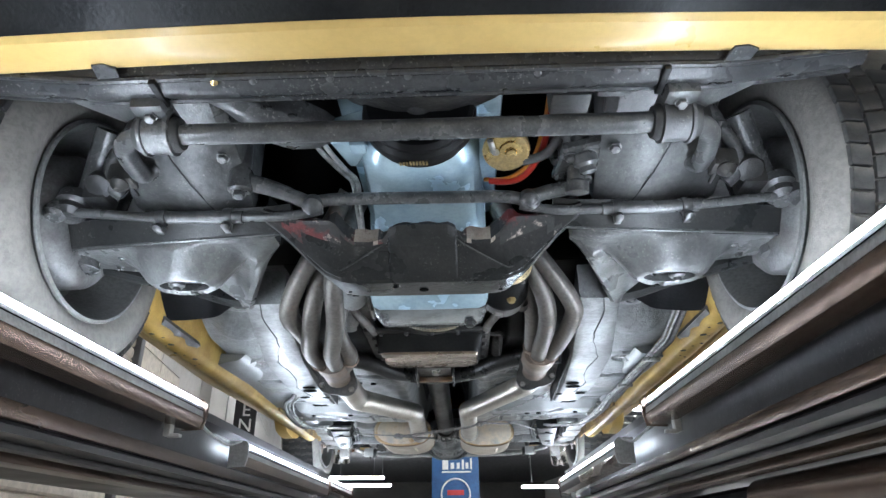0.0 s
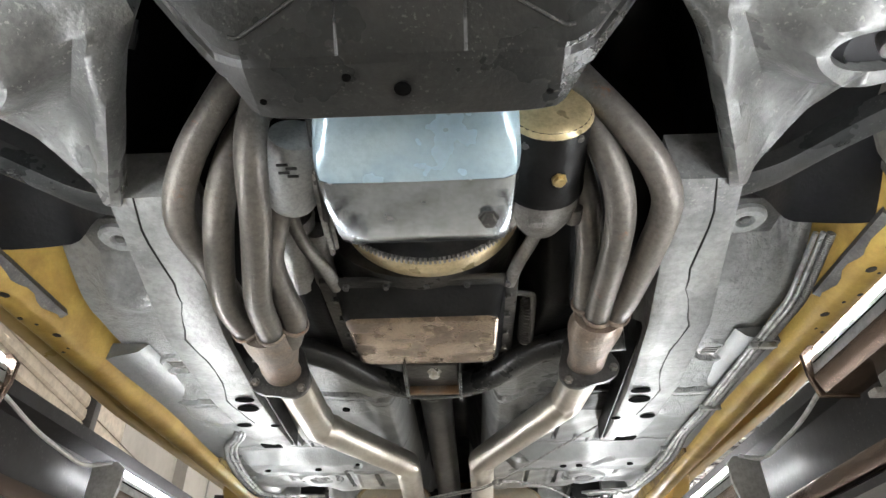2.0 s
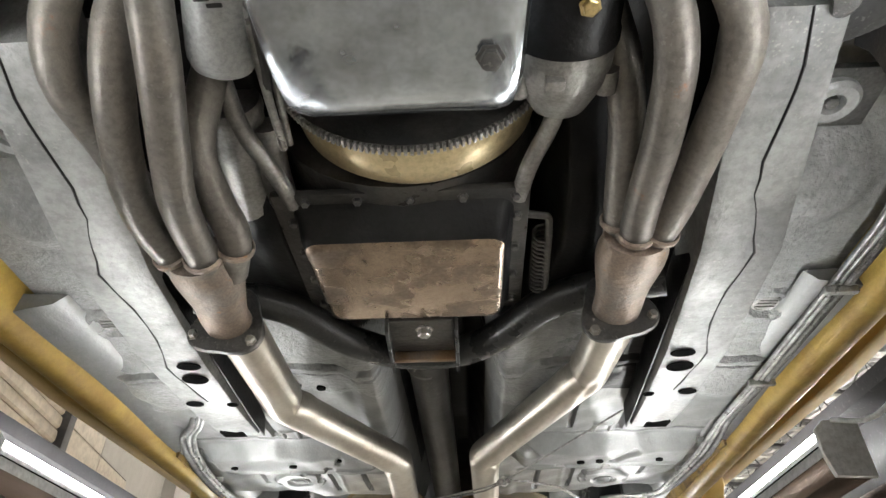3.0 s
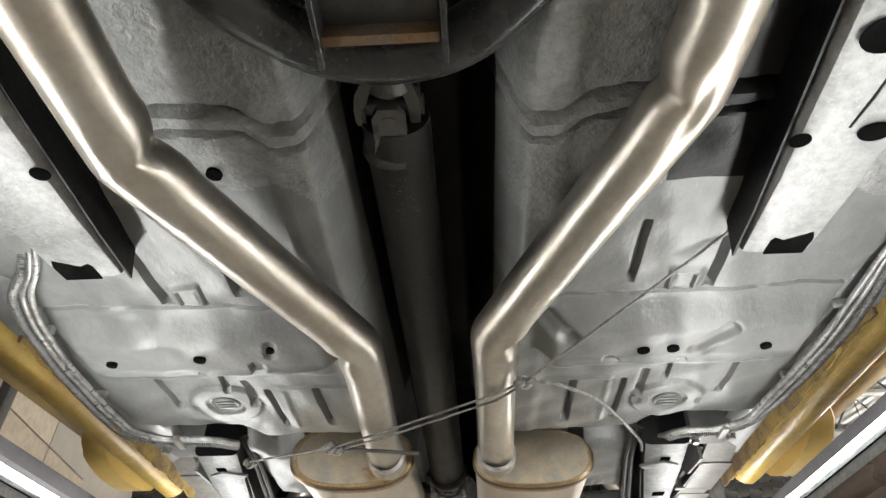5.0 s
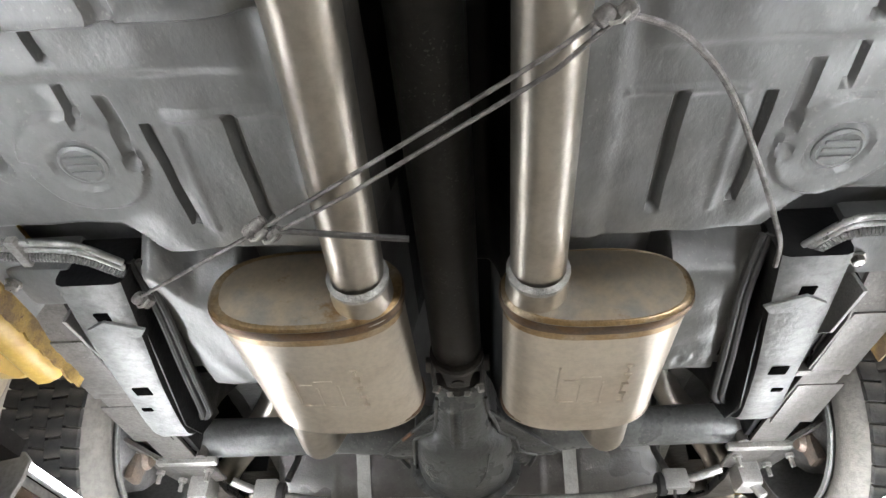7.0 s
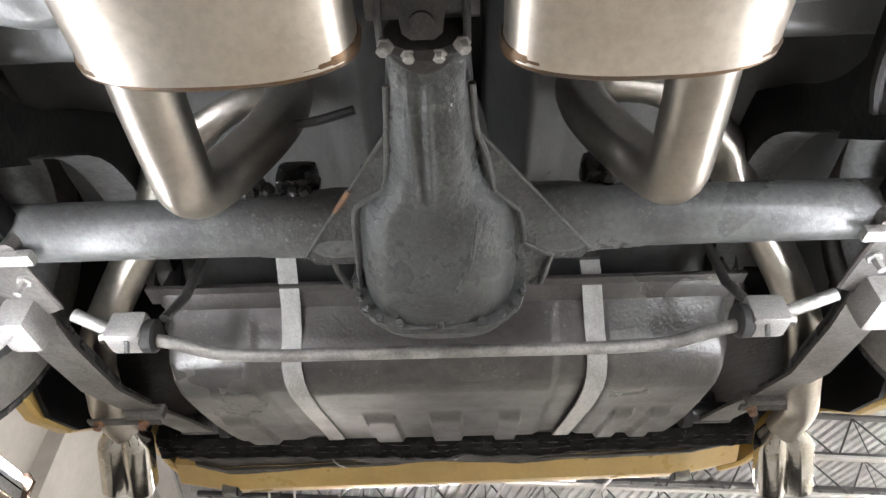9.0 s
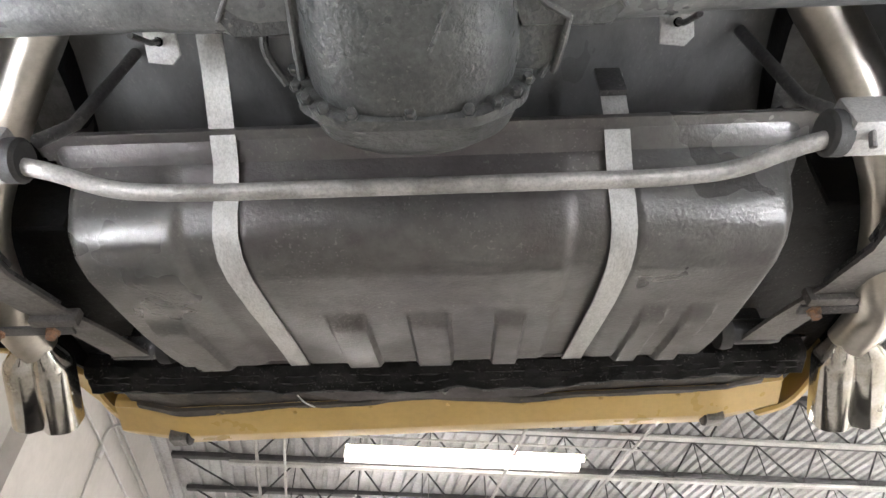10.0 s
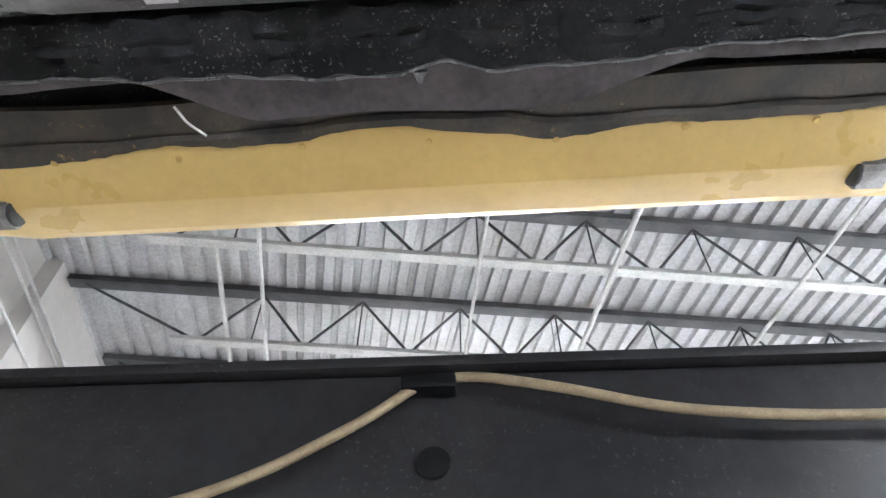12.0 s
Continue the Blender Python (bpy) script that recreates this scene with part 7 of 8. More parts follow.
for dz in (-0.034, 0.034):
    add_loft(bm, [[(UJ[0] - h, UJ[1] + y, UJ[2] + dz * k - w), (UJ[0] + h, UJ[1] + y, UJ[2] + dz * k - w), (UJ[0] + h, UJ[1] + y, UJ[2] + dz * k + w), (UJ[0] - h, UJ[1] + y, UJ[2] + dz * k + w)] for y, k, w, h in ((-0.034, 0.8, 0.010, 0.030), (-0.014, 1.0, 0.008, 0.024), (0.012, 1.0, 0.007, 0.021), (0.020, 1.0, 0.006, 0.012))])
add_tube(bm, [(UJ[0], UJ[1], UJ[2] - 0.045), (UJ[0], UJ[1], UJ[2] + 0.045)], 0.013, 14)
add_lathe(bm, [(0.024, 0.020), (0.044, 0.030), (0.048, 0.040), (0.040, 0.060)], UJ, (0, 1, 0), 28)
uj = part("rear_yoke", bm, CASE_DARK, ds, "greasy rear universal joint")
for d in (-1, 1):
    bm = B()
    add_tube(bm, [(UJ[0] + d * 0.020, UJ[1], UJ[2]), (UJ[0] + d * 0.060, UJ[1], UJ[2])], 0.0155, 16)
    part("bearing_cap", bm, DARK_STEEL, uj, "steel bearing cap")
    tube("strap", [(UJ[0] + d * 0.046, UJ[1] + 0.034, UJ[2] - 0.024), (UJ[0] + d * 0.046, UJ[1] + 0.004, UJ[2] - 0.024), (UJ[0] + d * 0.046, UJ[1] - 0.016, UJ[2] - 0.014), (UJ[0] + d * 0.046, UJ[1] - 0.020, UJ[2] + 0.01)], 0.0045, LINK_GREY, uj, "steel joint strap", n=8, rad=0.01)
    bolt(uj, (UJ[0] + d * 0.040, UJ[1] + 0.030, UJ[2] - 0.030), (d * 0.3, 0.2, -1), 0.0075, 0.012, BARE_BAR)
    bolt(uj, (UJ[0] + d * 0.016, UJ[1] + 0.036, UJ[2] - 0.040), (0, 0.4, -1), 0.0065, 0.008, BARE_BAR)

# ---------------------------------------------------------------- rear axle
bm = B()
add_tube(bm, [(-0.66, 4.567, 1.887), (0.66, 4.567, 1.887)], 0.0445, 28)
ax = part("rear_axle", bm, AXLE, car, "grey painted rear axle tube")
for s in (-1, 1):
    bm = B()
    add_tube(bm, [(s * 0.12, 4.567, 1.887), (s * 0.17, 4.567, 1.887), (s * 0.22, 4.567, 1.887), (s * 0.25, 4.567, 1.887), (s * 0.28, 4.567, 1.887)], lambda u: 0.054 - 0.009 * soft(0.3, 1, u) + 0.002 * math.sin(u * 9), 24)
    part("axle_neck", bm, AXLE, ax, "rough painted axle neck")
    bm = B()
    add_box(bm, (s * 0.225, 4.530, 1.940), (0.06, 0.05, 0.05), 0.012)
    part("grease_lump", bm, GREASE, ax, "oily grime")
# differential: cast housing with a flat flange round a bowl, and its cover
DIFF_ROWS = ((4.265, -0.062, 0.030, 0.046, 1.832), (4.30, -0.066, 0.032, 0.049, 1.820), (4.36, -0.071, 0.036, 0.053, 1.808), (4.405, -0.075, 0.050, 0.056, 1.803), (4.438, -0.079, 0.056, 0.064, 1.800), (4.458, -0.086, 0.059, 0.078, 1.796),
             (4.474, -0.110, 0.070, 0.094, 1.791), (4.484, -0.124, 0.082, 0.100, 1.788), (4.497, -0.129, 0.095, 0.104, 1.785), (4.530, -0.132, 0.101, 0.108, 1.777), (4.560, -0.134, 0.104, 0.110, 1.770), (4.576, -0.135, 0.122, 0.111, 1.767),
             (4.590, -0.136, 0.145, 0.112, 1.764), (4.620, -0.138, 0.141, 0.112, 1.760), (4.645, -0.139, 0.136, 0.111, 1.758), (4.652, -0.139, 0.134, 0.110, 1.758))
DIFF_X = -0.018


def diff_point(u, j):
    y, xl, xr, half, zb = DIFF_ROWS[int(j)]
    x = xl + (xr - xl) * u
    v = min(1.0, abs(x - DIFF_X) / half)
    zf = 1.846 - 0.006 * soft(0.0, 0.03, y - 4.58)
    z = zf - (zf - zb) * (1 - v ** 2.6) ** 0.62
    rib = max(math.exp(-((x + 0.040) / 0.0045) ** 2), math.exp(-((x + 0.019) / 0.0045) ** 2)) * (1 - soft(4.43, 4.46, y)) * soft(4.28, 4.32, y)
    return Vector((x, y, z - 0.006 * rib))


bm = B()
DIFF_ROWS = [tuple(p + (q - p) * k / 4 for p, q in zip(a, b)) for a, b in zip(DIFF_ROWS, DIFF_ROWS[1:]) for k in range(4)] + [DIFF_ROWS[-1]]
add_sheet(bm, diff_point, span(0.0, 1.0, 73), list(range(len(DIFF_ROWS))), 0.075)
df = part("differential", bm, DIFF, ax, "dark grey cast differential housing with a flanged edge", sharp=60)
# axle grey along the edges puts their highlight lines into the colour
for edge in (1, 2):
    tube("casting_edge", [(r[edge] + (0.001 if edge == 1 else -0.001), r[0], 1.8345) for r in DIFF_ROWS[4::2]], 0.0042, AXLE, ax, "raised casting edge, paler for its highlight", n=8)
tube("casting_crease", [(0.035, 4.47, 1.789), (0.028, 4.53, 1.769), (0.005, 4.58, 1.759)], 0.0025, DIFF, ax, n=6, rad=0.02)
# bolted rear cover: scalloped rim, then the dome
bm = B()
rings = []
for y, k in ((4.650, 1.0), (4.652, 1.035), (4.664, 1.035), (4.668, 0.99), (4.70, 0.90), (4.735, 0.62)):
    ring = []
    for i in range(72):
        a = 2 * math.pi * i / 72
        ca, sa = math.cos(a), math.sin(a)
        lobe = 1 + (0.016 * max(0.0, math.cos(a * 10)) if k > 1 else 0)
        ring.append((DIFF_X + 0.128 * k * lobe * math.copysign(abs(ca) ** 0.62, ca), y, 1.880 + 0.122 * k * lobe * math.copysign(abs(sa) ** 0.80, sa)))
    rings.append(ring)
add_loft(bm, rings)
part("cover", bm, DIFF, ax, "rough bolted differential cover")
for k in range(11):
    a = math.pi * (1.06 + 0.88 * k / 10)
    ca, sa = math.cos(a), math.sin(a)
    bolt(ax, (DIFF_X + 0.131 * math.copysign(abs(ca) ** 0.62, ca), 4.650, 1.880 + 0.121 * math.copysign(abs(sa) ** 0.80, sa)), (0, -1, -0.3), 0.0058, 0.008, DIFF, "cover_bolt")
for s, tip_y in ((-1, 4.345), (1, 4.365)):
    x0, x1 = (-0.058, -0.210) if s < 0 else (0.036, 0.200)
    bm = B()
    add_prism(bm, [(x0, tip_y), (x1, 4.582), (x1 - s * 0.012, 4.602), (x0 + s * 0.06, 4.60), (x0 + s * 0.012, 4.46)], Matrix.Translation((0, 0, 1.836)), 0.010, 0.002)
    part("casting_web", bm, DIFF, ax, "triangular casting web")
    # lit edge of the web, drawn in the paler axle grey
    tube("web_edge", [(x0, tip_y, 1.836), (x1, 4.582, 1.836)], 0.0026, AXLE, ax, "web edge, paler for the light on it", n=8)
    # curved ear between web and cover
    tube("cover_ear", [(DIFF_X + s * 0.150, 4.592, 1.850), (DIFF_X + s * 0.158, 4.625, 1.85), (DIFF_X + s * 0.138, 4.66, 1.84)], 0.005, DIFF, ax, n=8, rad=0.02)
tube("rust_mark", [(-0.128, 4.455, 1.8355), (-0.152, 4.492, 1.8355)], 0.0042, RUST_BOLT, ax, "orange rust on the web edge", n=8)
tube("breather_hose", [(-0.255, 4.46, 1.955), (-0.245, 4.445, 1.965), (-0.19, 4.44, 1.965), (-0.13, 4.425, 1.97)], 0.007, RUBBER, ax, "black corrugated breather hose", n=8, rad=0.02)

for x in (-0.352, 0.312):
    bm = B()
    add_prism(bm, [(-0.022, -0.02), (0.02, -0.024), (0.024, 0.018), (0.012, 0.03), (-0.02, 0.026)], Matrix(((1, 0, 0, x), (0, 0.86, 0.5, 4.684), (0, -0.5, 0.86, 1.990), (0, 0, 0, 1))), 0.004, 0.001)
    part("axle_tag", bm, BRACKET_WHITE, ax, "small pale metal tab")
    bm = B()
    add_lathe(bm, [(0.006, 0), (0.006, 0.002), (0.004, 0.0022)], (x, 4.682, 1.986), (0, -0.5, -0.86), 12)
    part("tag_hole", bm, HOLE_BLACK, ax)
    tube("tag_stem", [(x, 4.64, 1.925), (x, 4.672, 1.965), (x, 4.684, 1.992)], 0.004, DARK_STEEL, ax, n=8)
# clotted grease over the axle necks
rnd = random.Random(5)
for s in (-1, 1):
    for k in range(16):
        bm = B()
        r = rnd.uniform(0.008, 0.017)
        add_lathe(bm, [(r * 0.3, -r * 0.8), (r * 0.9, -r * 0.4), (r, 0), (r * 0.8, r * 0.5), (r * 0.2, r * 0.8)], (s * rnd.uniform(0.19, 0.30), 4.526 + rnd.uniform(-0.012, 0.012), 1.918 + rnd.uniform(-0.014, 0.014)), (rnd.uniform(-1, 1), -1, rnd.uniform(-1, 1)), 8)
        part("grease_clot", bm, GREASE, ax)
# rear frame rails, leaf springs, hangers


def eased(rows, n):
    """Rows of numbers made n times denser along a smooth curve."""
    out = []
    for i in range(len(rows) - 1):
        p = [rows[max(i - 1, 0)], rows[i], rows[i + 1], rows[min(i + 2, len(rows) - 1)]]
        for k in range(n):
            t = k / n
            w = (-0.5 * t ** 3 + t * t - 0.5 * t, 1.5 * t ** 3 - 2.5 * t * t + 1, -1.5 * t ** 3 + 2 * t * t + 0.5 * t, 0.5 * t ** 3 - 0.5 * t * t)
            out.append(tuple(sum(a * q[m] for a, q in zip(w, p)) for m in range(len(rows[0]))))
    out.append(rows[-1])
    return out


for s in (-1, 1):
    ox = -0.05 if s < 0 else 0.0
    stations = ((3.86, 0.440, 0.545, 1.806, 0.09), (4.00, 0.460, 0.555, 1.792, 0.10), (4.14, 0.485, 0.565, 1.786, 0.11), (4.30, 0.51, 0.585, 1.788, 0.12), (4.36, 0.515, 0.588, 1.800, 0.13), (4.41, 0.515, 0.588, 1.845, 0.13), (4.47, 0.515, 0.585, 1.94, 0.12), (4.56, 0.50, 0.575, 2.03, 0.11), (4.75, 0.50, 0.575, 2.06, 0.1), (5.05, 0.55, 0.62, 2.075, 0.09), (5.40, 0.57, 0.64, 2.075, 0.08))
    bm = B()
    rings = []
    for y, xa, xb, z, h in eased(stations, 5):
        c = 0.014
        rings.append([(s * (xa + c), y, z), (s * (xb - c), y, z), (s * (xb - c * 0.3), y, z + c * 0.3), (s * xb, y, z + c), (s * xb, y, z + h), (s * xa, y, z + h), (s * xa, y, z + c), (s * (xa + c * 0.3), y, z + c * 0.3)])
    add_loft(bm, rings)
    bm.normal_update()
    # faces turned sideways go black, standing for the shade beside the rail
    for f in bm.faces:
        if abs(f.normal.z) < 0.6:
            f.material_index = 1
    rr = part("rear_frame_rail", bm, RAIL_GREY, car, "grey painted rear frame rail, sides coloured black for shade")
    rr.data.materials.append(BLACK_PAINT_AND_SHADE)
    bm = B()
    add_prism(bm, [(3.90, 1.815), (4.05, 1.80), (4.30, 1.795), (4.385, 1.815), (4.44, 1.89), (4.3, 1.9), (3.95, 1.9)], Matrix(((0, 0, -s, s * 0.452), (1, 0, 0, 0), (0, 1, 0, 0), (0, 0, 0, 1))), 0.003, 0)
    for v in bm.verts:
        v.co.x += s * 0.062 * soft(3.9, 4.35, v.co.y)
    part("rail_inner_face", bm, BLACK_PAINT_AND_SHADE, rr, "shade-black inner face")
    for y, r, sq, x in ((4.141, 0.013, 1.0, 0.525), (4.21, 0.006, 1.4, 0.545), (3.93, 0.010, 1.0, 0.50)):
        z = 1.806 - 0.014 * soft(3.86, 4.0, y) - 0.006 * soft(4.0, 4.14, y)
        bm = B()
        add_box(bm, (s * x, y, z - 0.0008), (r * 2.2 * sq, r * 1.9, 0.0034), 0.0008)
        hole = part("rail_hole", bm, HOLE_BLACK, rr, "dark square slot")
    bm = B()
    add_prism(bm, [(0.445, 3.960), (0.50, 3.935), (0.535, 3.955), (0.52, 3.975), (0.46, 3.980)], Matrix.Translation((0, 0, 1.792)) @ Matrix.Diagonal((s, 1, 1, 1)), 0.006, 0.001)
    part("hook_tab", bm, RAIL_GREY, rr, "pale bent metal tab")
    # spring: three leaves
    sp = None
    base = [(3.93, 1.862), (4.05, 1.838), (4.25, 1.842), (4.45, 1.848), (4.62, 1.850), (4.80, 1.860), (5.00, 1.890), (5.12, 1.918), (5.25, 1.952), (5.36, 1.978)]
    for k, (a, b) in enumerate(((0, 10), (1, 8), (2, 7))):
        bm = B()
        pts = base[a:b]
        rings = []
        for y, z in pts:
            z += 0.009 * k - 0.018
            x = 0.650 + 0.035 * soft(4.6, 5.0, y) - 0.060 * soft(5.0, 5.4, y)
            hw = 0.034 if k else 0.037
            rings.append([(s * (x - hw), y, z), (s * (x + hw), y, z), (s * (x + hw), y, z + 0.0075), (s * (x - hw), y, z + 0.0075)])
        add_loft(bm, rings)
        if sp is None:
            sp = part("leaf_spring", bm, SPRING_WORN, car, "grey steel leaf spring with rusty clips", sharp=60)
        else:
            part("leaf", bm, ARM_GREY, sp, sharp=60)
    for y, z in ((4.22, 1.838), (5.155, 1.912)):
        bm = B()
        add_box(bm, (s * (0.636 if y < 5 else 0.662), y, z - 0.004), (0.084, 0.020, 0.030), 0.004)
        part("spring_clip", bm, SPRING_WORN, sp, "rust-stained spring clip")
    bm = B()
    add_box(bm, (s * 0.655, 4.13, 1.822), (0.075, 0.20, 0.004), 0.002)
    add_box(bm, (s * 0.660, 4.35, 1.824), (0.085, 0.16, 0.004), 0.002)
    part("spring_liner", bm, SPRING_WORN, sp, "dull steel spring cover plate")
    bm = B()
    outline = [(0.585, 4.56), (0.70, 4.545), (0.775, 4.50), (0.80, 4.52), (0.805, 4.58), (0.775, 4.66), (0.71, 4.705), (0.63, 4.70), (0.585, 4.68)]
    add_prism(bm, outline, Matrix.Translation((0, 0, 1.828)) @ Matrix.Diagonal((s, 1, 1, 1)), 0.010, 0.003)
    for v in bm.verts:
        v.co.z += 0.035 * soft(0.68, 0.80, abs(v.co.x)) - 0.006 * bumpf(v.co.y, 4.55, 4.58, 0.02)
    pl = part("spring_plate", bm, SPRING_WORN, sp, "dirty curved steel spring plate")
    bm = B()
    add_box(bm, (s * 0.635, 4.555, 1.826), (0.14, 0.022, 0.016), 0.004)
    part("plate_edge", bm, BARE_BAR, sp, "bright bent plate edge")
    for px, py in ((0.60, 4.60), (0.685, 4.66), (0.735, 4.64), (0.77, 4.56)):
        zz = 1.826 + 0.03 * soft(0.68, 0.80, px)
        bm = B()
        add_lathe(bm, [(0.011, 0), (0.011, 0.008), (0.006, 0.009), (0.006, 0.030), (0.003, 0.031)], (s * px, py, zz), (0, 0, -1), 6)
        part("u_bolt_nut", bm, BARE_BAR, sp, sharp=25)
    bm = B()
    add_box(bm, (s * 0.638, 4.685, 1.806), (0.052, 0.075, 0.06), 0.012)
    add_lathe(bm, [(0.012, 0), (0.012, 0.03), (0.008, 0.034)], (s * 0.645, 4.67, 1.782), (s * 0.5, 0, -1), 10)
    part("bar_block", bm, BRACKET_WHITE, sp, "pale bar end block")
    # dark box put in for the shadow along the spring's inner side
    bm = B()
    add_box(bm, (s * 0.606, 4.25, 1.862), (0.014, 0.56, 0.045), 0.004)
    part("spring_shade_strip", bm, BLACK_PAINT_AND_SHADE, sp, "black strip for the shaded inner side of the spring")
    bm = B()
    add_lathe(bm, [(0.013, 0), (0.013, 0.05), (0.008, 0.055)], (s * 0.60, 4.545, 1.83), (0, 0.1, 1), 10)
    part("u_bolt", bm, SPRING_WORN, sp)
    bm = B()
    add_box(bm, (s * 0.60, 3.90, 1.87), (0.10, 0.09, 0.07), 0.01)
    hg = part("spring_hanger", bm, PAN_GREY, car, "grey spring front hanger box")
    bolt(hg, (s * 0.57, 3.90, 1.832), (0, 0, -1), 0.010, 0.010)
    bolt(hg, (s * 0.645, 3.88, 1.832), (0, 0, -1), 0.010, 0.010)
    bm = B()
    add_prism(bm, [(3.94, 1.80), (4.06, 1.806), (4.10, 1.83), (3.95, 1.87)], Matrix(((0, 0, s, s * 0.585), (1, 0, 0, 0), (0, 1, 0, 0), (0, 0, 0, 1))), 0.006, 0.001)
    part("hanger_ear", bm, BRACKET_WHITE, hg, "pale hanger ear")
    bm = B()
    add_lathe(bm, [(0.012, -0.05), (0.024, -0.048), (0.026, -0.036), (0.026, 0.036), (0.024, 0.048), (0.012, 0.05)], (s * 0.622, 5.365, 1.985), (1, 0, 0), 24)
    part("spring_eye", bm, ARM_GREY, sp, "grey rolled spring eye")
    bm = B()
    add_lathe(bm, [(0.014, -0.014), (0.034, -0.012), (0.036, 0), (0.034, 0.012), (0.014, 0.014)], (s * 0.560, 5.365, 1.985), (1, 0, 0), 24)
    part("eye_bushing", bm, RUBBER, sp, "black rubber bushing")
    bm = B()
    add_box(bm, (s * 0.600, 5.385, 2.015), (0.10, 0.05, 0.06), 0.01)
    part("shackle", bm, ARM_GREY, sp, "grey rear shackle")
    # shock absorber lower part and vertical rods
    tube("shock_absorber", [(s * 0.47, 4.725, 1.84), (s * 0.458, 4.745, 1.90), (s * 0.45, 4.76, 2.10)], 0.0085, DARK_STEEL, car, "thin steel sway bar drop link", n=12)
    rr.location.x, sp.location.x, hg.location.x = ox, ox * 0.5, ox * 0.6
    # outer wheel house and dark cavity above
    bm = B()
    rings = []
    for k in range(15):
        a = math.pi * k / 14
        rings.append([(s * 0.62, 4.61 + 0.38 * math.cos(a), 1.97 + 0.38 * math.sin(a)), (s * 0.92, 4.61 + 0.38 * math.cos(a), 1.97 + 0.38 * math.sin(a)), (s * 0.92, 4.61 + 0.39 * math.cos(a), 1.97 + 0.39 * math.sin(a)), (s * 0.62, 4.61 + 0.39 * math.cos(a), 1.97 + 0.39 * math.sin(a))])
    add_loft(bm, rings)
    part("wheel_well", bm, BLACK_PAINT_AND_SHADE, car, "black rear wheel well")
    # conduit of the parking brake along the rail
    for k in range(2):
        tube("brake_conduit", [(ox + s * (0.43 + 0.012 * k), 3.86, 1.85), (ox + s * (0.418 + 0.012 * k), 3.95, 1.825), (ox + s * (0.44 + 0.014 * k), 4.12, 1.818), (ox + s * (0.465 + 0.016 * k), 4.30, 1.82), (ox + s * (0.50 + 0.01 * k), 4.36, 1.84)], 0.0065, RUBBER, car, "black brake cable conduit", n=8, rad=0.05)

# rear sway bar
sb = tube("rear_sway_bar", [(-0.60, 4.695, 1.83), (-0.545, 4.715, 1.812), (-0.49, 4.727, 1.803), (-0.445, 4.738, 1.801), (-0.385, 4.768, 1.797), (-0.30, 4.775, 1.796), (0.27, 4.775, 1.796), (0.35, 4.768, 1.797), (0.41, 4.738, 1.800), (0.455, 4.728, 1.803), (0.51, 4.715, 1.812), (0.59, 4.695, 1.83)], 0.0105, BARE_BAR, car, "bare steel rear anti-roll bar", n=14, rad=0.05)
for s, x in ((-1, -0.51), (1, 0.478)):
    bm = B()
    add_lathe(bm, [(0.022, -0.012), (0.027, -0.008), (0.027, 0.008), (0.022, 0.012)], (x - s * 0.028, 4.727, 1.808), (1, 0.05, 0), 20)
    part("bushing", bm, RUBBER, sb, "black rubber bushing")
    bm = B()
    add_box(bm, (x + s * 0.005, 4.722, 1.812), (0.058, 0.05, 0.05), 0.008)
    part("clamp", bm, BRACKET_WHITE, sb, "pale metal bar clamp")
    tube("pin", [(x, 4.705, 1.80), (x - s * 0.004, 4.720, 1.772)], 0.004, DARK_STEEL, sb, n=8)
    bolt(sb, (x + s * 0.035, 4.715, 1.80), (s, 0, -0.3), 0.009, 0.01)

# fuel tank
def tank_profile():
    return [(4.835, 1.980, 0.565), (4.850, 1.972, 0.565), (4.868, 1.966, 0.562), (4.885, 1.935, 0.548), (4.90, 1.895, 0.545), (4.922, 1.866, 0.545), (4.955, 1.852, 0.545), (5.00, 1.852, 0.547), (5.10, 1.872, 0.552), (5.22, 1.903, 0.562), (5.32, 1.930, 0.565), (5.385, 1.947, 0.56), (5.405, 1.962, 0.545), (5.41, 2.03, 0.535)]


dense = []
tp = tank_profile()
for a, b in zip(tp, tp[1:]):
    n = max(2, int((b[0] - a[0]) / 0.012))
    for k in range(n):
        t = k / n
        dense.append(tuple(a[i] * (1 - t) + b[i] * t for i in range(3)))
dense.append(tp[-1])
us = span(-1, 1, 321)


TANK_RIBS = ((-0.48, 0.030), (-0.17, 0.030), (-0.027, 0.032), (0.112, 0.022), (0.355, 0.018), (0.435, 0.018))


def tank_point(u, j):
    y, z, w = dense[int(j)]
    e = 0.07
    x = u * w
    edge = max(0.0, (abs(u) - (1 - e)) / e)
    z += 0.16 * (1 - math.sqrt(max(0.0, 1 - edge * edge))) * (0.35 if y < 4.87 else 1.0)
    # strap channels and pressed ribs
    if 4.88 < y < 5.40:
        for c in (-0.315, 0.255):
            z += 0.010 * bumpf(x, c - 0.035, c + 0.035, 0.022)
        rr = soft(5.125, 5.185, y)
        for c, hw in TANK_RIBS:
            z -= 0.012 * rr * bumpf(x - 0.02 - c, -hw, hw, 0.006)
    return Vector((x - 0.02, y, z))


bm = B()
add_sheet(bm, tank_point, us, list(range(len(dense))), 0.003)
tk = part("fuel_tank", bm, TANK, car, "dark grey ribbed steel fuel tank")
bm = B()
add_box(bm, (-0.02, 4.842, 1.984), (1.13, 0.045, 0.010), 0.003)
part("tank_flange", bm, TANK, tk, "pinched tank flange")
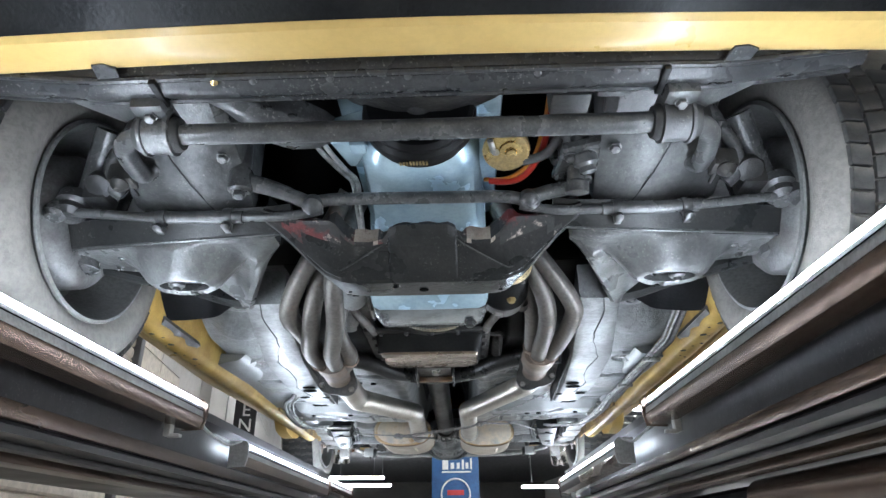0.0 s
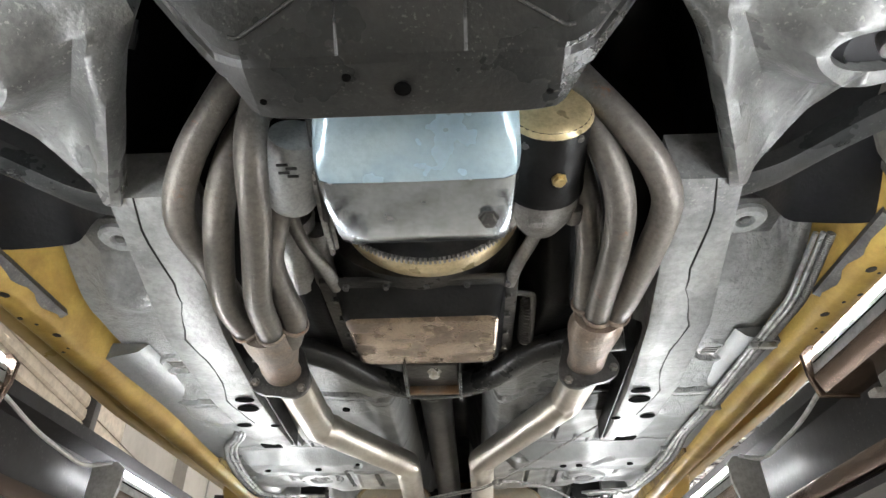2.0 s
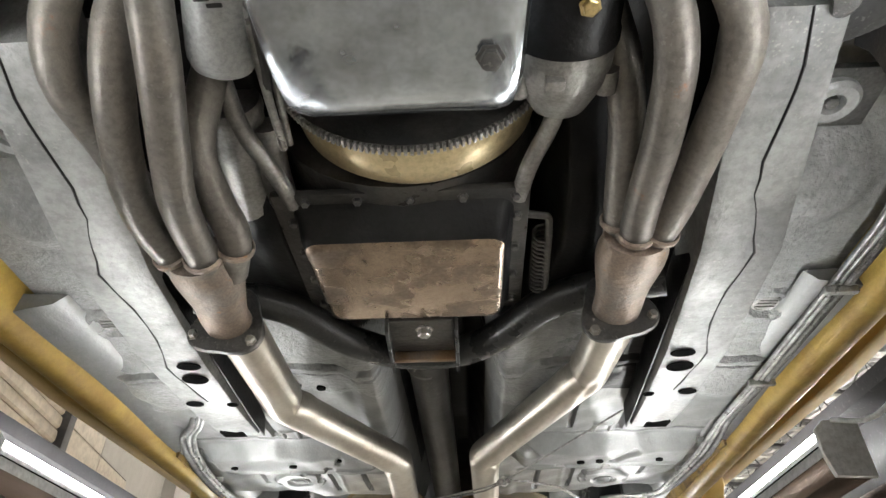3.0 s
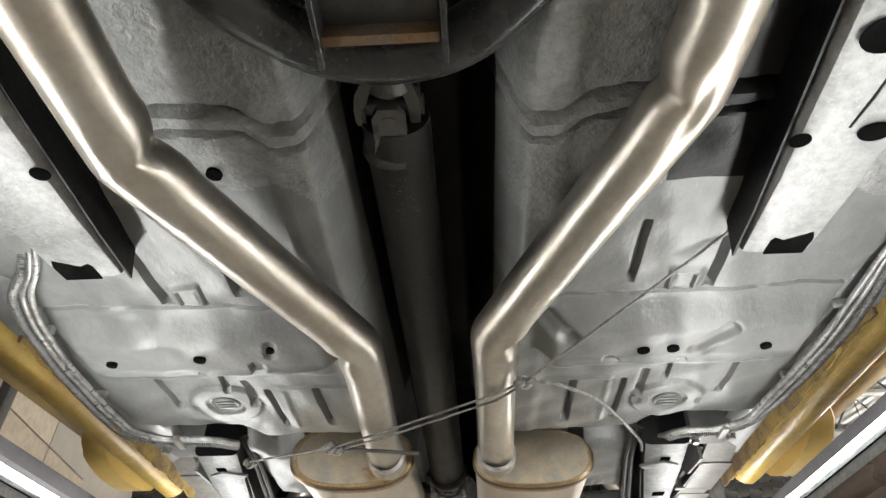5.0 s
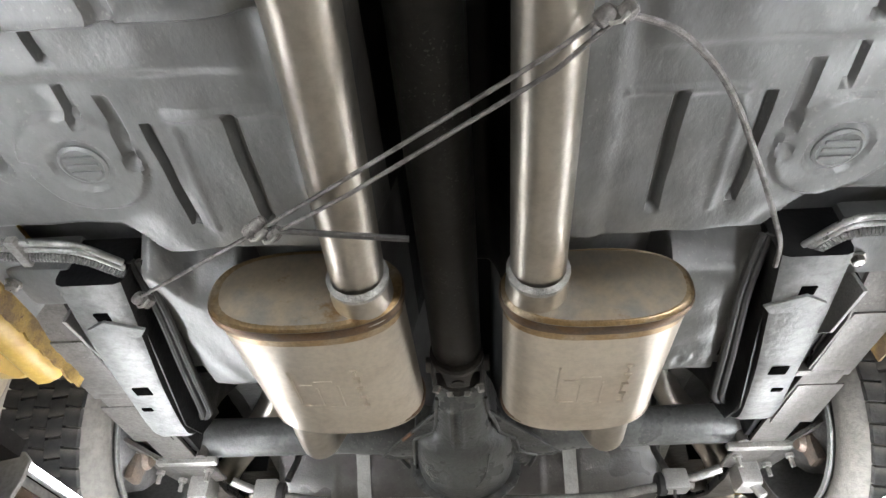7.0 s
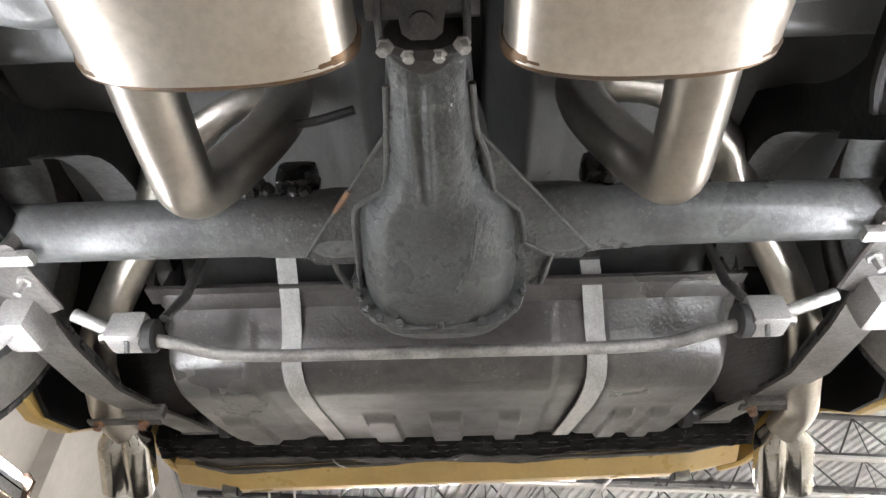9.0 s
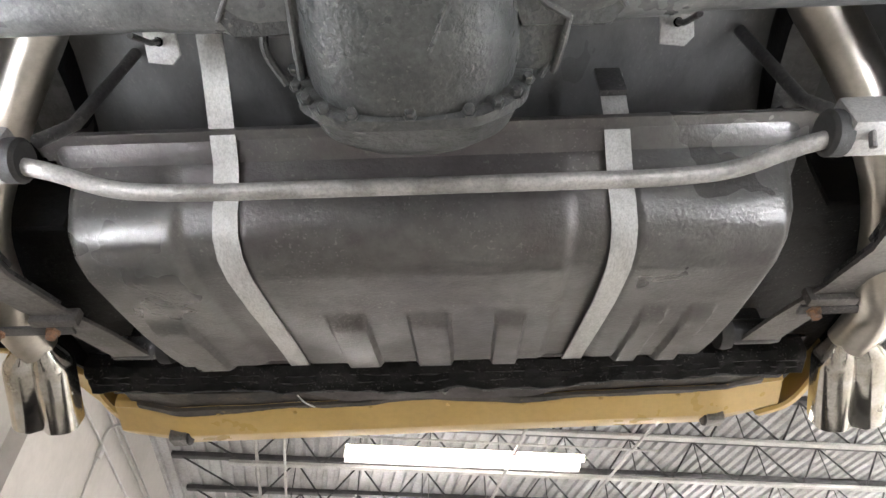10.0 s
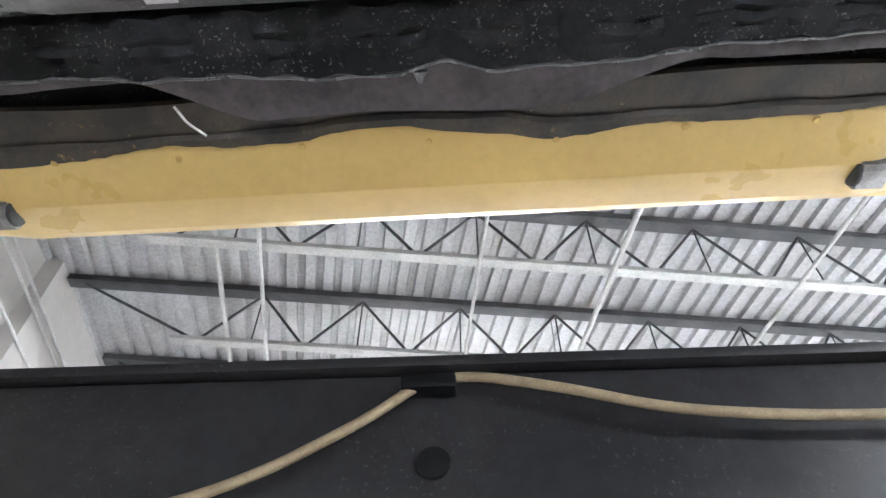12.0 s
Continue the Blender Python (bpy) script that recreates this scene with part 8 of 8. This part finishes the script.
for c, ce in ((-0.315, -0.31), (0.255, 0.246)):
    bm = B()
    rings = []
    idx = [i for i in range(len(dense)) if 4.80 < dense[i][0]]
    pre = [(4.69, 2.075), (4.755, 2.035), (4.82, 1.985), (4.86, 1.955)] if c < 0 else [(4.80, 2.06), (4.825, 1.995), (4.86, 1.955)]
    line = pre + [(dense[i][0], dense[i][1] - 0.002) for i in idx if dense[i][0] > 4.885 and dense[i][0] < 5.40]
    for y, z in line:
        x = c + (ce - c) * soft(4.9, 5.38, y) + 0.01 * math.sin(y * 4)
        rings.append([(x - 0.0185, y, z - 0.001), (x + 0.0185, y, z - 0.001), (x + 0.0185, y, z + 0.0025), (x - 0.0185, y, z + 0.0025)])
    add_loft(bm, rings)
    part("tank_strap", bm, STRAP, tk, "pale grey tank strap")
    bm = B()
    add_box(bm, (c, 4.69 if c < 0 else 4.80, 2.06 if c < 0 else 2.04), (0.038, 0.01, 0.06), 0.002)
    part("strap_bolt_plate", bm, DARK_STEEL, tk)

# rear cross panel and yellow valance
def panel_lip(x):
    """How far back the rear cross panel's worn lower edge reaches."""
    y = 5.484 + 0.010 * math.cos(x * 5.2) - 0.010 * soft(0.12, 0.5, x) + 0.002 * math.sin(x * 31) + 0.0012 * math.sin(x * 83)
    return y - 0.020 * max(0.0, 1 - abs(x - 0.02) / 0.055)


bm = B()
prof = [(0.0, 2.0), (0.04, 1.966), (0.16, 1.958), (0.32, 1.951), (0.46, 1.954), (0.60, 1.947), (0.75, 1.948), (0.88, 1.943), (0.97, 1.940), (1.0, 1.945), (1.02, 1.968), (1.02, 2.05)]
add_loft(bm, [[(x, 5.412 + 0.02 * x * x + (panel_lip(x) - 5.412) * k + 0.0018 * math.sin(x * 90 + k * 9), z + 0.02 * x * x + 0.002 * math.sin(x * 23) + 0.0022 * math.sin(x * 77 + k * 21) * math.cos(x * 33)) for k, z in prof] for x in span(-0.79, 0.75, 260)])
rp = part("rear_cross_panel", bm, UNDERCOAT, car, "black undercoated rear cross panel with a wavy worn lip")
tube("worn_edge", [(x, panel_lip(x) + 0.02 * x * x + 0.001, 1.9395 + 0.02 * x * x + 0.002 * math.sin(x * 23) + 0.0012 * math.sin(x * 57)) for x in span(-0.74, 0.70, 150)], 0.0020, LINK_GREY, rp, "worn pale panel edge", n=6)
bm = B()
rings = []
for x in span(-0.74, 0.72, 120):
    c = 0.02 * x * x
    far = 5.497 + 0.060 * soft(-0.40, -0.22, x) * (1 - soft(0.16, 0.36, x)) + 0.003 * math.sin(x * 19)
    z = 1.958 + 0.012 * x * x + 0.001 * math.sin(x * 60)
    rings.append([(x, 5.46 + c, z + 0.02), (x, 5.478 + c, z - 0.001), (x, (5.478 + far) / 2 + c, z - 0.003), (x, far + c, z), (x, far + 0.003 + c, z + 0.006), (x, far - 0.004 + c, z + 0.03)])
add_loft(bm, rings)
part("inner_strip", bm, INNER_GREY, rp, "mauve-grey inner valance strip, wider in the middle")
tube("stray_wire", [(-0.345, 5.535, 1.962), (-0.332, 5.557, 1.955), (-0.312, 5.578, 1.955)], 0.0018, SIGN_WHITE, rp, "short pale wire end", n=6, rad=0.008)
# black sheet added so the gap above the strip stays dark
bm = B()
add_box(bm, (0, 5.535, 2.030), (1.56, 0.17, 0.008), 0.002)
part("void_sheet", bm, UNDERCOAT, rp, "black sheet for the dark void above the strip")
bm = B()
add_lathe(bm, [(0.010, 0.0), (0.007, 0.006), (0.002, 0.016)], (-0.012, 5.492, 1.944), (0, 0.9, -0.2), 8)
part("sealer_drip", bm, LINK_GREY, rp, "pale drip of sealer")


def rear_z(x):
    return 0.018 * x + 0.0


def paint_edge(x):
    """The wavy line where the yellow paint ends."""
    return 5.586 - 0.014 * soft(-0.20, -0.12, x) * (1 - soft(0.08, 0.16, x)) + 0.003 * math.sin(x * 9) + 0.0015 * math.sin(x * 37)


bm = B()
prof = [(5.585, 1.995), (5.592, 1.980), (5.60, 1.982), (5.64, 1.968), (5.681, 1.955), (5.686, 1.955), (5.72, 1.963), (5.748, 1.972), (5.768, 1.986), (5.778, 2.0), (5.80, 2.06), (5.79, 2.10), (5.60, 2.10)]
add_loft(bm, [[(x, (y if y > 5.61 else paint_edge(x) + (y - 5.585)) + 0.25 * max(0.0, abs(x + 0.01) - 0.62) * (5.80 - y) / 0.215, z + rear_z(x) + 0.22 * max(0.0, abs(x + 0.01) - 0.64)) for y, z in prof] for x in span(-0.82, 0.80, 160)])
rv = part("rear_valance", bm, YELLOW, car, "yellow painted rear valance", sharp=16)
bm = B()
add_loft(bm, [[(x, y + 0.004 * math.sin(x * 11), z + rear_z(x) + 0.22 * max(0.0, abs(x + 0.01) - 0.64)) for y, z in ((5.535, 1.992), (5.538, 1.984), (5.57, 1.983), (5.60, 1.984), (5.60, 1.994))] for x in span(-0.76, 0.75, 84)])
part("valance_back_edge", bm, OVERSPRAY, rv, "dark brown overspray behind the paint edge")
rng = random.Random(12)
bm = B()
rings = []
for x in span(-0.74, 0.73, 95):
    y = paint_edge(x) + 0.008
    w = 0.016 + 0.011 * math.sin(x * 5 + 1) * math.sin(x * 13) + rng.uniform(-0.0015, 0.0015)
    z = 1.9745 + rear_z(x) + 0.22 * max(0.0, abs(x + 0.01) - 0.64)
    rings.append([(x, y - 0.006, z + 0.006), (x, y, z), (x, y + max(0.002, w), z - 0.0005), (x, y + max(0.002, w) + 0.001, z + 0.004)])
add_loft(bm, rings)
part("overspray_edge", bm, OVERSPRAY, rv, "dark undercoat overspray along the paint edge")
for s in (-1, 1):
    # curled outer corner of the valance
    line = fillet([(s * 0.760, 5.742, 1.992), (s * 0.835, 5.722, 2.002), (s * 0.876, 5.655, 2.028), (s * 0.890, 5.575, 2.058)], 0.05)
    bm = B()
    add_loft(bm, [[(p.x, p.y, p.z), (p.x - s * 0.014, p.y - 0.014, p.z - 0.003), (p.x - s * 0.018, p.y - 0.018, p.z + 0.004), (p.x - s * 0.006, p.y - 0.004, p.z + 0.03), (p.x, p.y + 0.004, p.z + 0.07), (p.x + s * 0.008, p.y + 0.01, p.z + 0.05)] for p in line])
    part("valance_corner", bm, YELLOW, rv, "curled yellow valance corner")
for x, y in ((-0.660, 5.693), (0.628, 5.700)):
    zg = 1.9575 + rear_z(x)
    d = -math.copysign(1.0, x)
    bm = B()
    prof = [(-0.024, 0.016), (-0.022, -0.008), (-0.014, -0.014), (0.020, -0.012), (0.024, -0.004), (0.024, 0.018)]
    add_loft(bm, [[(x + a, y + p, zg + q) for p, q in prof] for a in (-0.020, -0.017, 0.017, 0.020)])
    part("bumper_guard", bm, CASTING, rv, "worn grey bumper guard block")
    # black disc drawn in place of the guard's dark hollow end
    bm = B()
    add_lathe(bm, [(0.019, 0.0), (0.021, 0.003), (0.020, 0.007), (0.012, 0.009)], (x + d * 0.019, y, zg + 0.003), (d, 0, 0), 20)
    part("guard_hollow", bm, RUBBER, rv, "black disc for the guard's dark hollow")
for k in range(7):
    x = -0.55 + k * 0.18
    bolt(rv, (x, 5.618 + 0.006 * math.sin(k * 2), 1.9755 + rear_z(x)), (0, 0, -1), 0.005, 0.003, YELLOW_CHIPPED)

# parking brake cable across the floor
pc = tube("parking_brake_cable", [(-0.474, 3.885, 1.799), (-0.235, 3.705, 1.757), (-0.13, 3.636, 1.756), (0.10, 3.486, 1.760), (0.147, 3.455, 1.768)], 0.0026, CABLE, car, "thin steel parking brake cable", n=6)
tube("cable_strand", [(-0.222, 3.712, 1.755), (-0.12, 3.650, 1.753), (0.10, 3.506, 1.758), (0.150, 3.465, 1.768)], 0.0026, CABLE, pc, n=6)
tube("cable_strand", [(0.152, 3.455, 1.768), (0.435, 3.160, 1.845)], 0.0024, CABLE, pc, n=6)
tube("cable_strand", [(0.155, 3.458, 1.768), (0.205, 3.475, 1.772), (0.255, 3.520, 1.775), (0.300, 3.585, 1.790), (0.37, 3.71, 1.795), (0.425, 3.82, 1.797), (0.434, 3.87, 1.799)], 0.0036, CABLE, pc, n=8, rad=0.05)
tube("threaded_rod", [(-0.240, 3.704, 1.757), (-0.18, 3.708, 1.752), (-0.058, 3.720, 1.746)], 0.0042, DARK_STEEL, pc, "threaded rod", n=8)
for p in ((-0.246, 3.704, 1.757), (-0.232, 3.708, 1.756), (-0.218, 3.710, 1.755), (-0.236, 3.698, 1.760), (0.140, 3.458, 1.766), (0.160, 3.457, 1.768), (-0.474, 3.885, 1.799), (-0.462, 3.892, 1.797)):
    bm = B()
    add_lathe(bm, [(0.004, -0.010), (0.008, -0.008), (0.009, 0.0), (0.007, 0.008), (0.004, 0.010)], p, (0.7, -0.5, 0.3), 10)
    part("cable_clamp", bm, CABLE, pc, "steel cable clamp")
for x, y, z in ((-0.240, 3.708, 1.757), (-0.224, 3.711, 1.755), (0.150, 3.457, 1.767), (-0.468, 3.888, 1.798)):
    loop = [(x + 0.011 * math.cos(k * 0.7), y + 0.004 * math.sin(k * 1.3), z + 0.012 * math.sin(k * 0.7)) for k in range(12)]
    tube("cable_wrap", loop, 0.0022, BARE_BAR, pc, "twisted wire end", n=6)

# ---------------------------------------------------------------- outer body
for s in (-1, 1):
    bm = B()
    out = [(1.20, 2.06), (1.34, 1.99)]
    for k in range(13):
        a = math.pi * (1 - k / 12)
        out.append((1.83 + 0.37 * math.cos(a), 1.98 + 0.37 * math.sin(a)))
    out += [(2.26, 1.90), (3.1, 1.88), (4.14, 1.90)]
    for k in range(13):
        a = math.pi * (1 - k / 12)
        out.append((4.61 + 0.37 * math.cos(a), 1.99 + 0.35 * math.sin(a)))
    out += [(5.02, 1.90), (5.14, 1.885), (5.26, 1.915), (5.42, 2.02), (5.60, 2.075), (5.78, 2.09), (5.82, 2.20), (5.80, 2.46), (4.6, 2.52), (3.2, 2.52), (2.4, 2.48), (1.3, 2.42), (1.15, 2.3)]
    add_prism(bm, out, Matrix(((0, 0, s, s * 0.905), (1, 0, 0, 0), (0, 1, 0, 0), (0, 0, 0, 1))), 0.04, 0.006)
    part("side_panel", bm, YELLOW, car, "yellow body side")
    bm = B()
    add_prism(bm, [(5.01, 1.94), (5.14, 1.893), (5.26, 1.922), (5.42, 2.028), (5.60, 2.083), (5.72, 2.10), (5.72, 2.40), (4.99, 2.40)], Matrix(((0, 0, s, s * 0.89), (1, 0, 0, 0), (0, 1, 0, 0), (0, 0, 0, 1))), 0.012, 0)
    part("quarter_liner", bm, BLACK_PAINT_AND_SHADE, car, "black undercoated quarter liner")
# unseen top of the car, added to keep ceiling light off the underside
bm = B()
rings = []
for y, w, z in ((1.15, 0.86, 2.33), (1.3, 0.88, 2.42), (2.4, 0.88, 2.50), (2.45, 0.86, 2.52), (3.0, 0.62, 2.86), (3.3, 0.60, 2.90), (3.9, 0.60, 2.88), (4.7, 0.74, 2.56), (4.9, 0.86, 2.52), (5.75, 0.86, 2.48), (5.82, 0.86, 2.40)):
    rings.append([(-0.905, y, 2.40), (-0.905, y, min(z, 2.50)), (-w, y, z), (0, y, z + 0.02), (w, y, z), (0.905, y, min(z, 2.50)), (0.905, y, 2.40)])
add_loft(bm, rings, False, False)
part("hood_and_roof", bm, YELLOW, car, "yellow hood, roof and trunk lid")
bm = B()
add_box(bm, (0, 3.95, 2.36), (1.70, 3.6, 0.02), 0.004)
part("cabin_floor_cover", bm, BLACK_PAINT_AND_SHADE, car)
bm = B()
add_box(bm, (0, 5.38, 2.115), (1.80, 0.82, 0.02), 0.004)
part("trunk_pan", bm, UNDERCOAT, car, "black undercoated trunk floor")
bm = B()
add_box(bm, (0, 5.80, 2.25), (1.70, 0.03, 0.40), 0.01)
part("tail_panel", bm, YELLOW, car, "yellow tail panel")
bm = B()
add_box(bm, (0, 1.17, 2.25), (1.70, 0.03, 0.36), 0.01)
part("grille_panel", bm, BLACK_PAINT_AND_SHADE, car, "black grille panel")

# ---------------------------------------------------------------- signs
sg = thing("hanging_sign", (-0.07, 12.0, 2.2), "blue hanging banner with pale lettering and a red badge", "sign")
bm = B()
add_box(bm, (-0.07, 12.0, 2.40), (0.80, 0.02, 1.30), 0.004)
part("panel", bm, SIGN_BLUE, sg)
for x, z, w, h in ((-0.24, 2.52, 0.10, 0.16), (-0.12, 2.50, 0.06, 0.10), (-0.02, 2.50, 0.05, 0.10), (0.06, 2.52, 0.04, 0.16), (0.13, 2.50, 0.05, 0.10), (0.20, 2.53, 0.03, 0.18), (-0.05, 2.40, 0.50, 0.025)):
    bm = B()
    add_box(bm, (x, 11.987, z), (w, 0.006, h), 0.002)
    part("lettering_bar", bm, SIGN_WHITE, sg, "pale lettering")
bm = B()
ring = []
for k in range(40):
    a = 2 * math.pi * k / 40
    ring.append((-0.07 + 0.24 * math.cos(a), 11.985, 2.05 + 0.24 * math.sin(a)))
add_tube(bm, ring + [ring[0]], 0.014, 6)
part("badge_ring", bm, SIGN_WHITE, sg, "white badge ring")
bm = B()
add_box(bm, (-0.07, 11.987, 2.07), (0.28, 0.006, 0.08), 0.002)
part("badge_bar", bm, SIGN_RED, sg, "red badge bar")
for dx in (-0.35, 0.35):
    tube("wire", [(-0.07 + dx, 12.0, 3.04), (-0.07 + dx, 12.0, 4.62)], 0.004, CABLE, sg, n=6)

es = thing("wall_sign", ROOM @ V(-1.476, 9.83, 3.0), "black vertical board with white capital letters", "sign")
bm = B()
add_box(bm, (-1.50, 9.83, 2.90), (0.30, 0.03, 0.62), 0.004)
part("board", roomed(bm), SIGN_BLACK, es)
for k, ch in enumerate("EN"):
    cu = bpy.data.curves.new("letter", "FONT")
    cu.body, cu.size, cu.extrude, cu.align_x = ch, 0.25, 0.004, "CENTER"
    tmp = bpy.data.objects.new("letter", cu)
    me = bpy.data.meshes.new_from_object(tmp)
    bpy.data.objects.remove(tmp)
    me.materials.append(SIGN_WHITE)
    ob = new("letter", me)
    ob.parent = es
    ob.matrix_parent_inverse = Matrix.Translation(-es.location)
    ob.matrix_basis = ROOM @ pose(-1.49, 9.808, 2.93 - k * 0.21, 90, 0, 0)
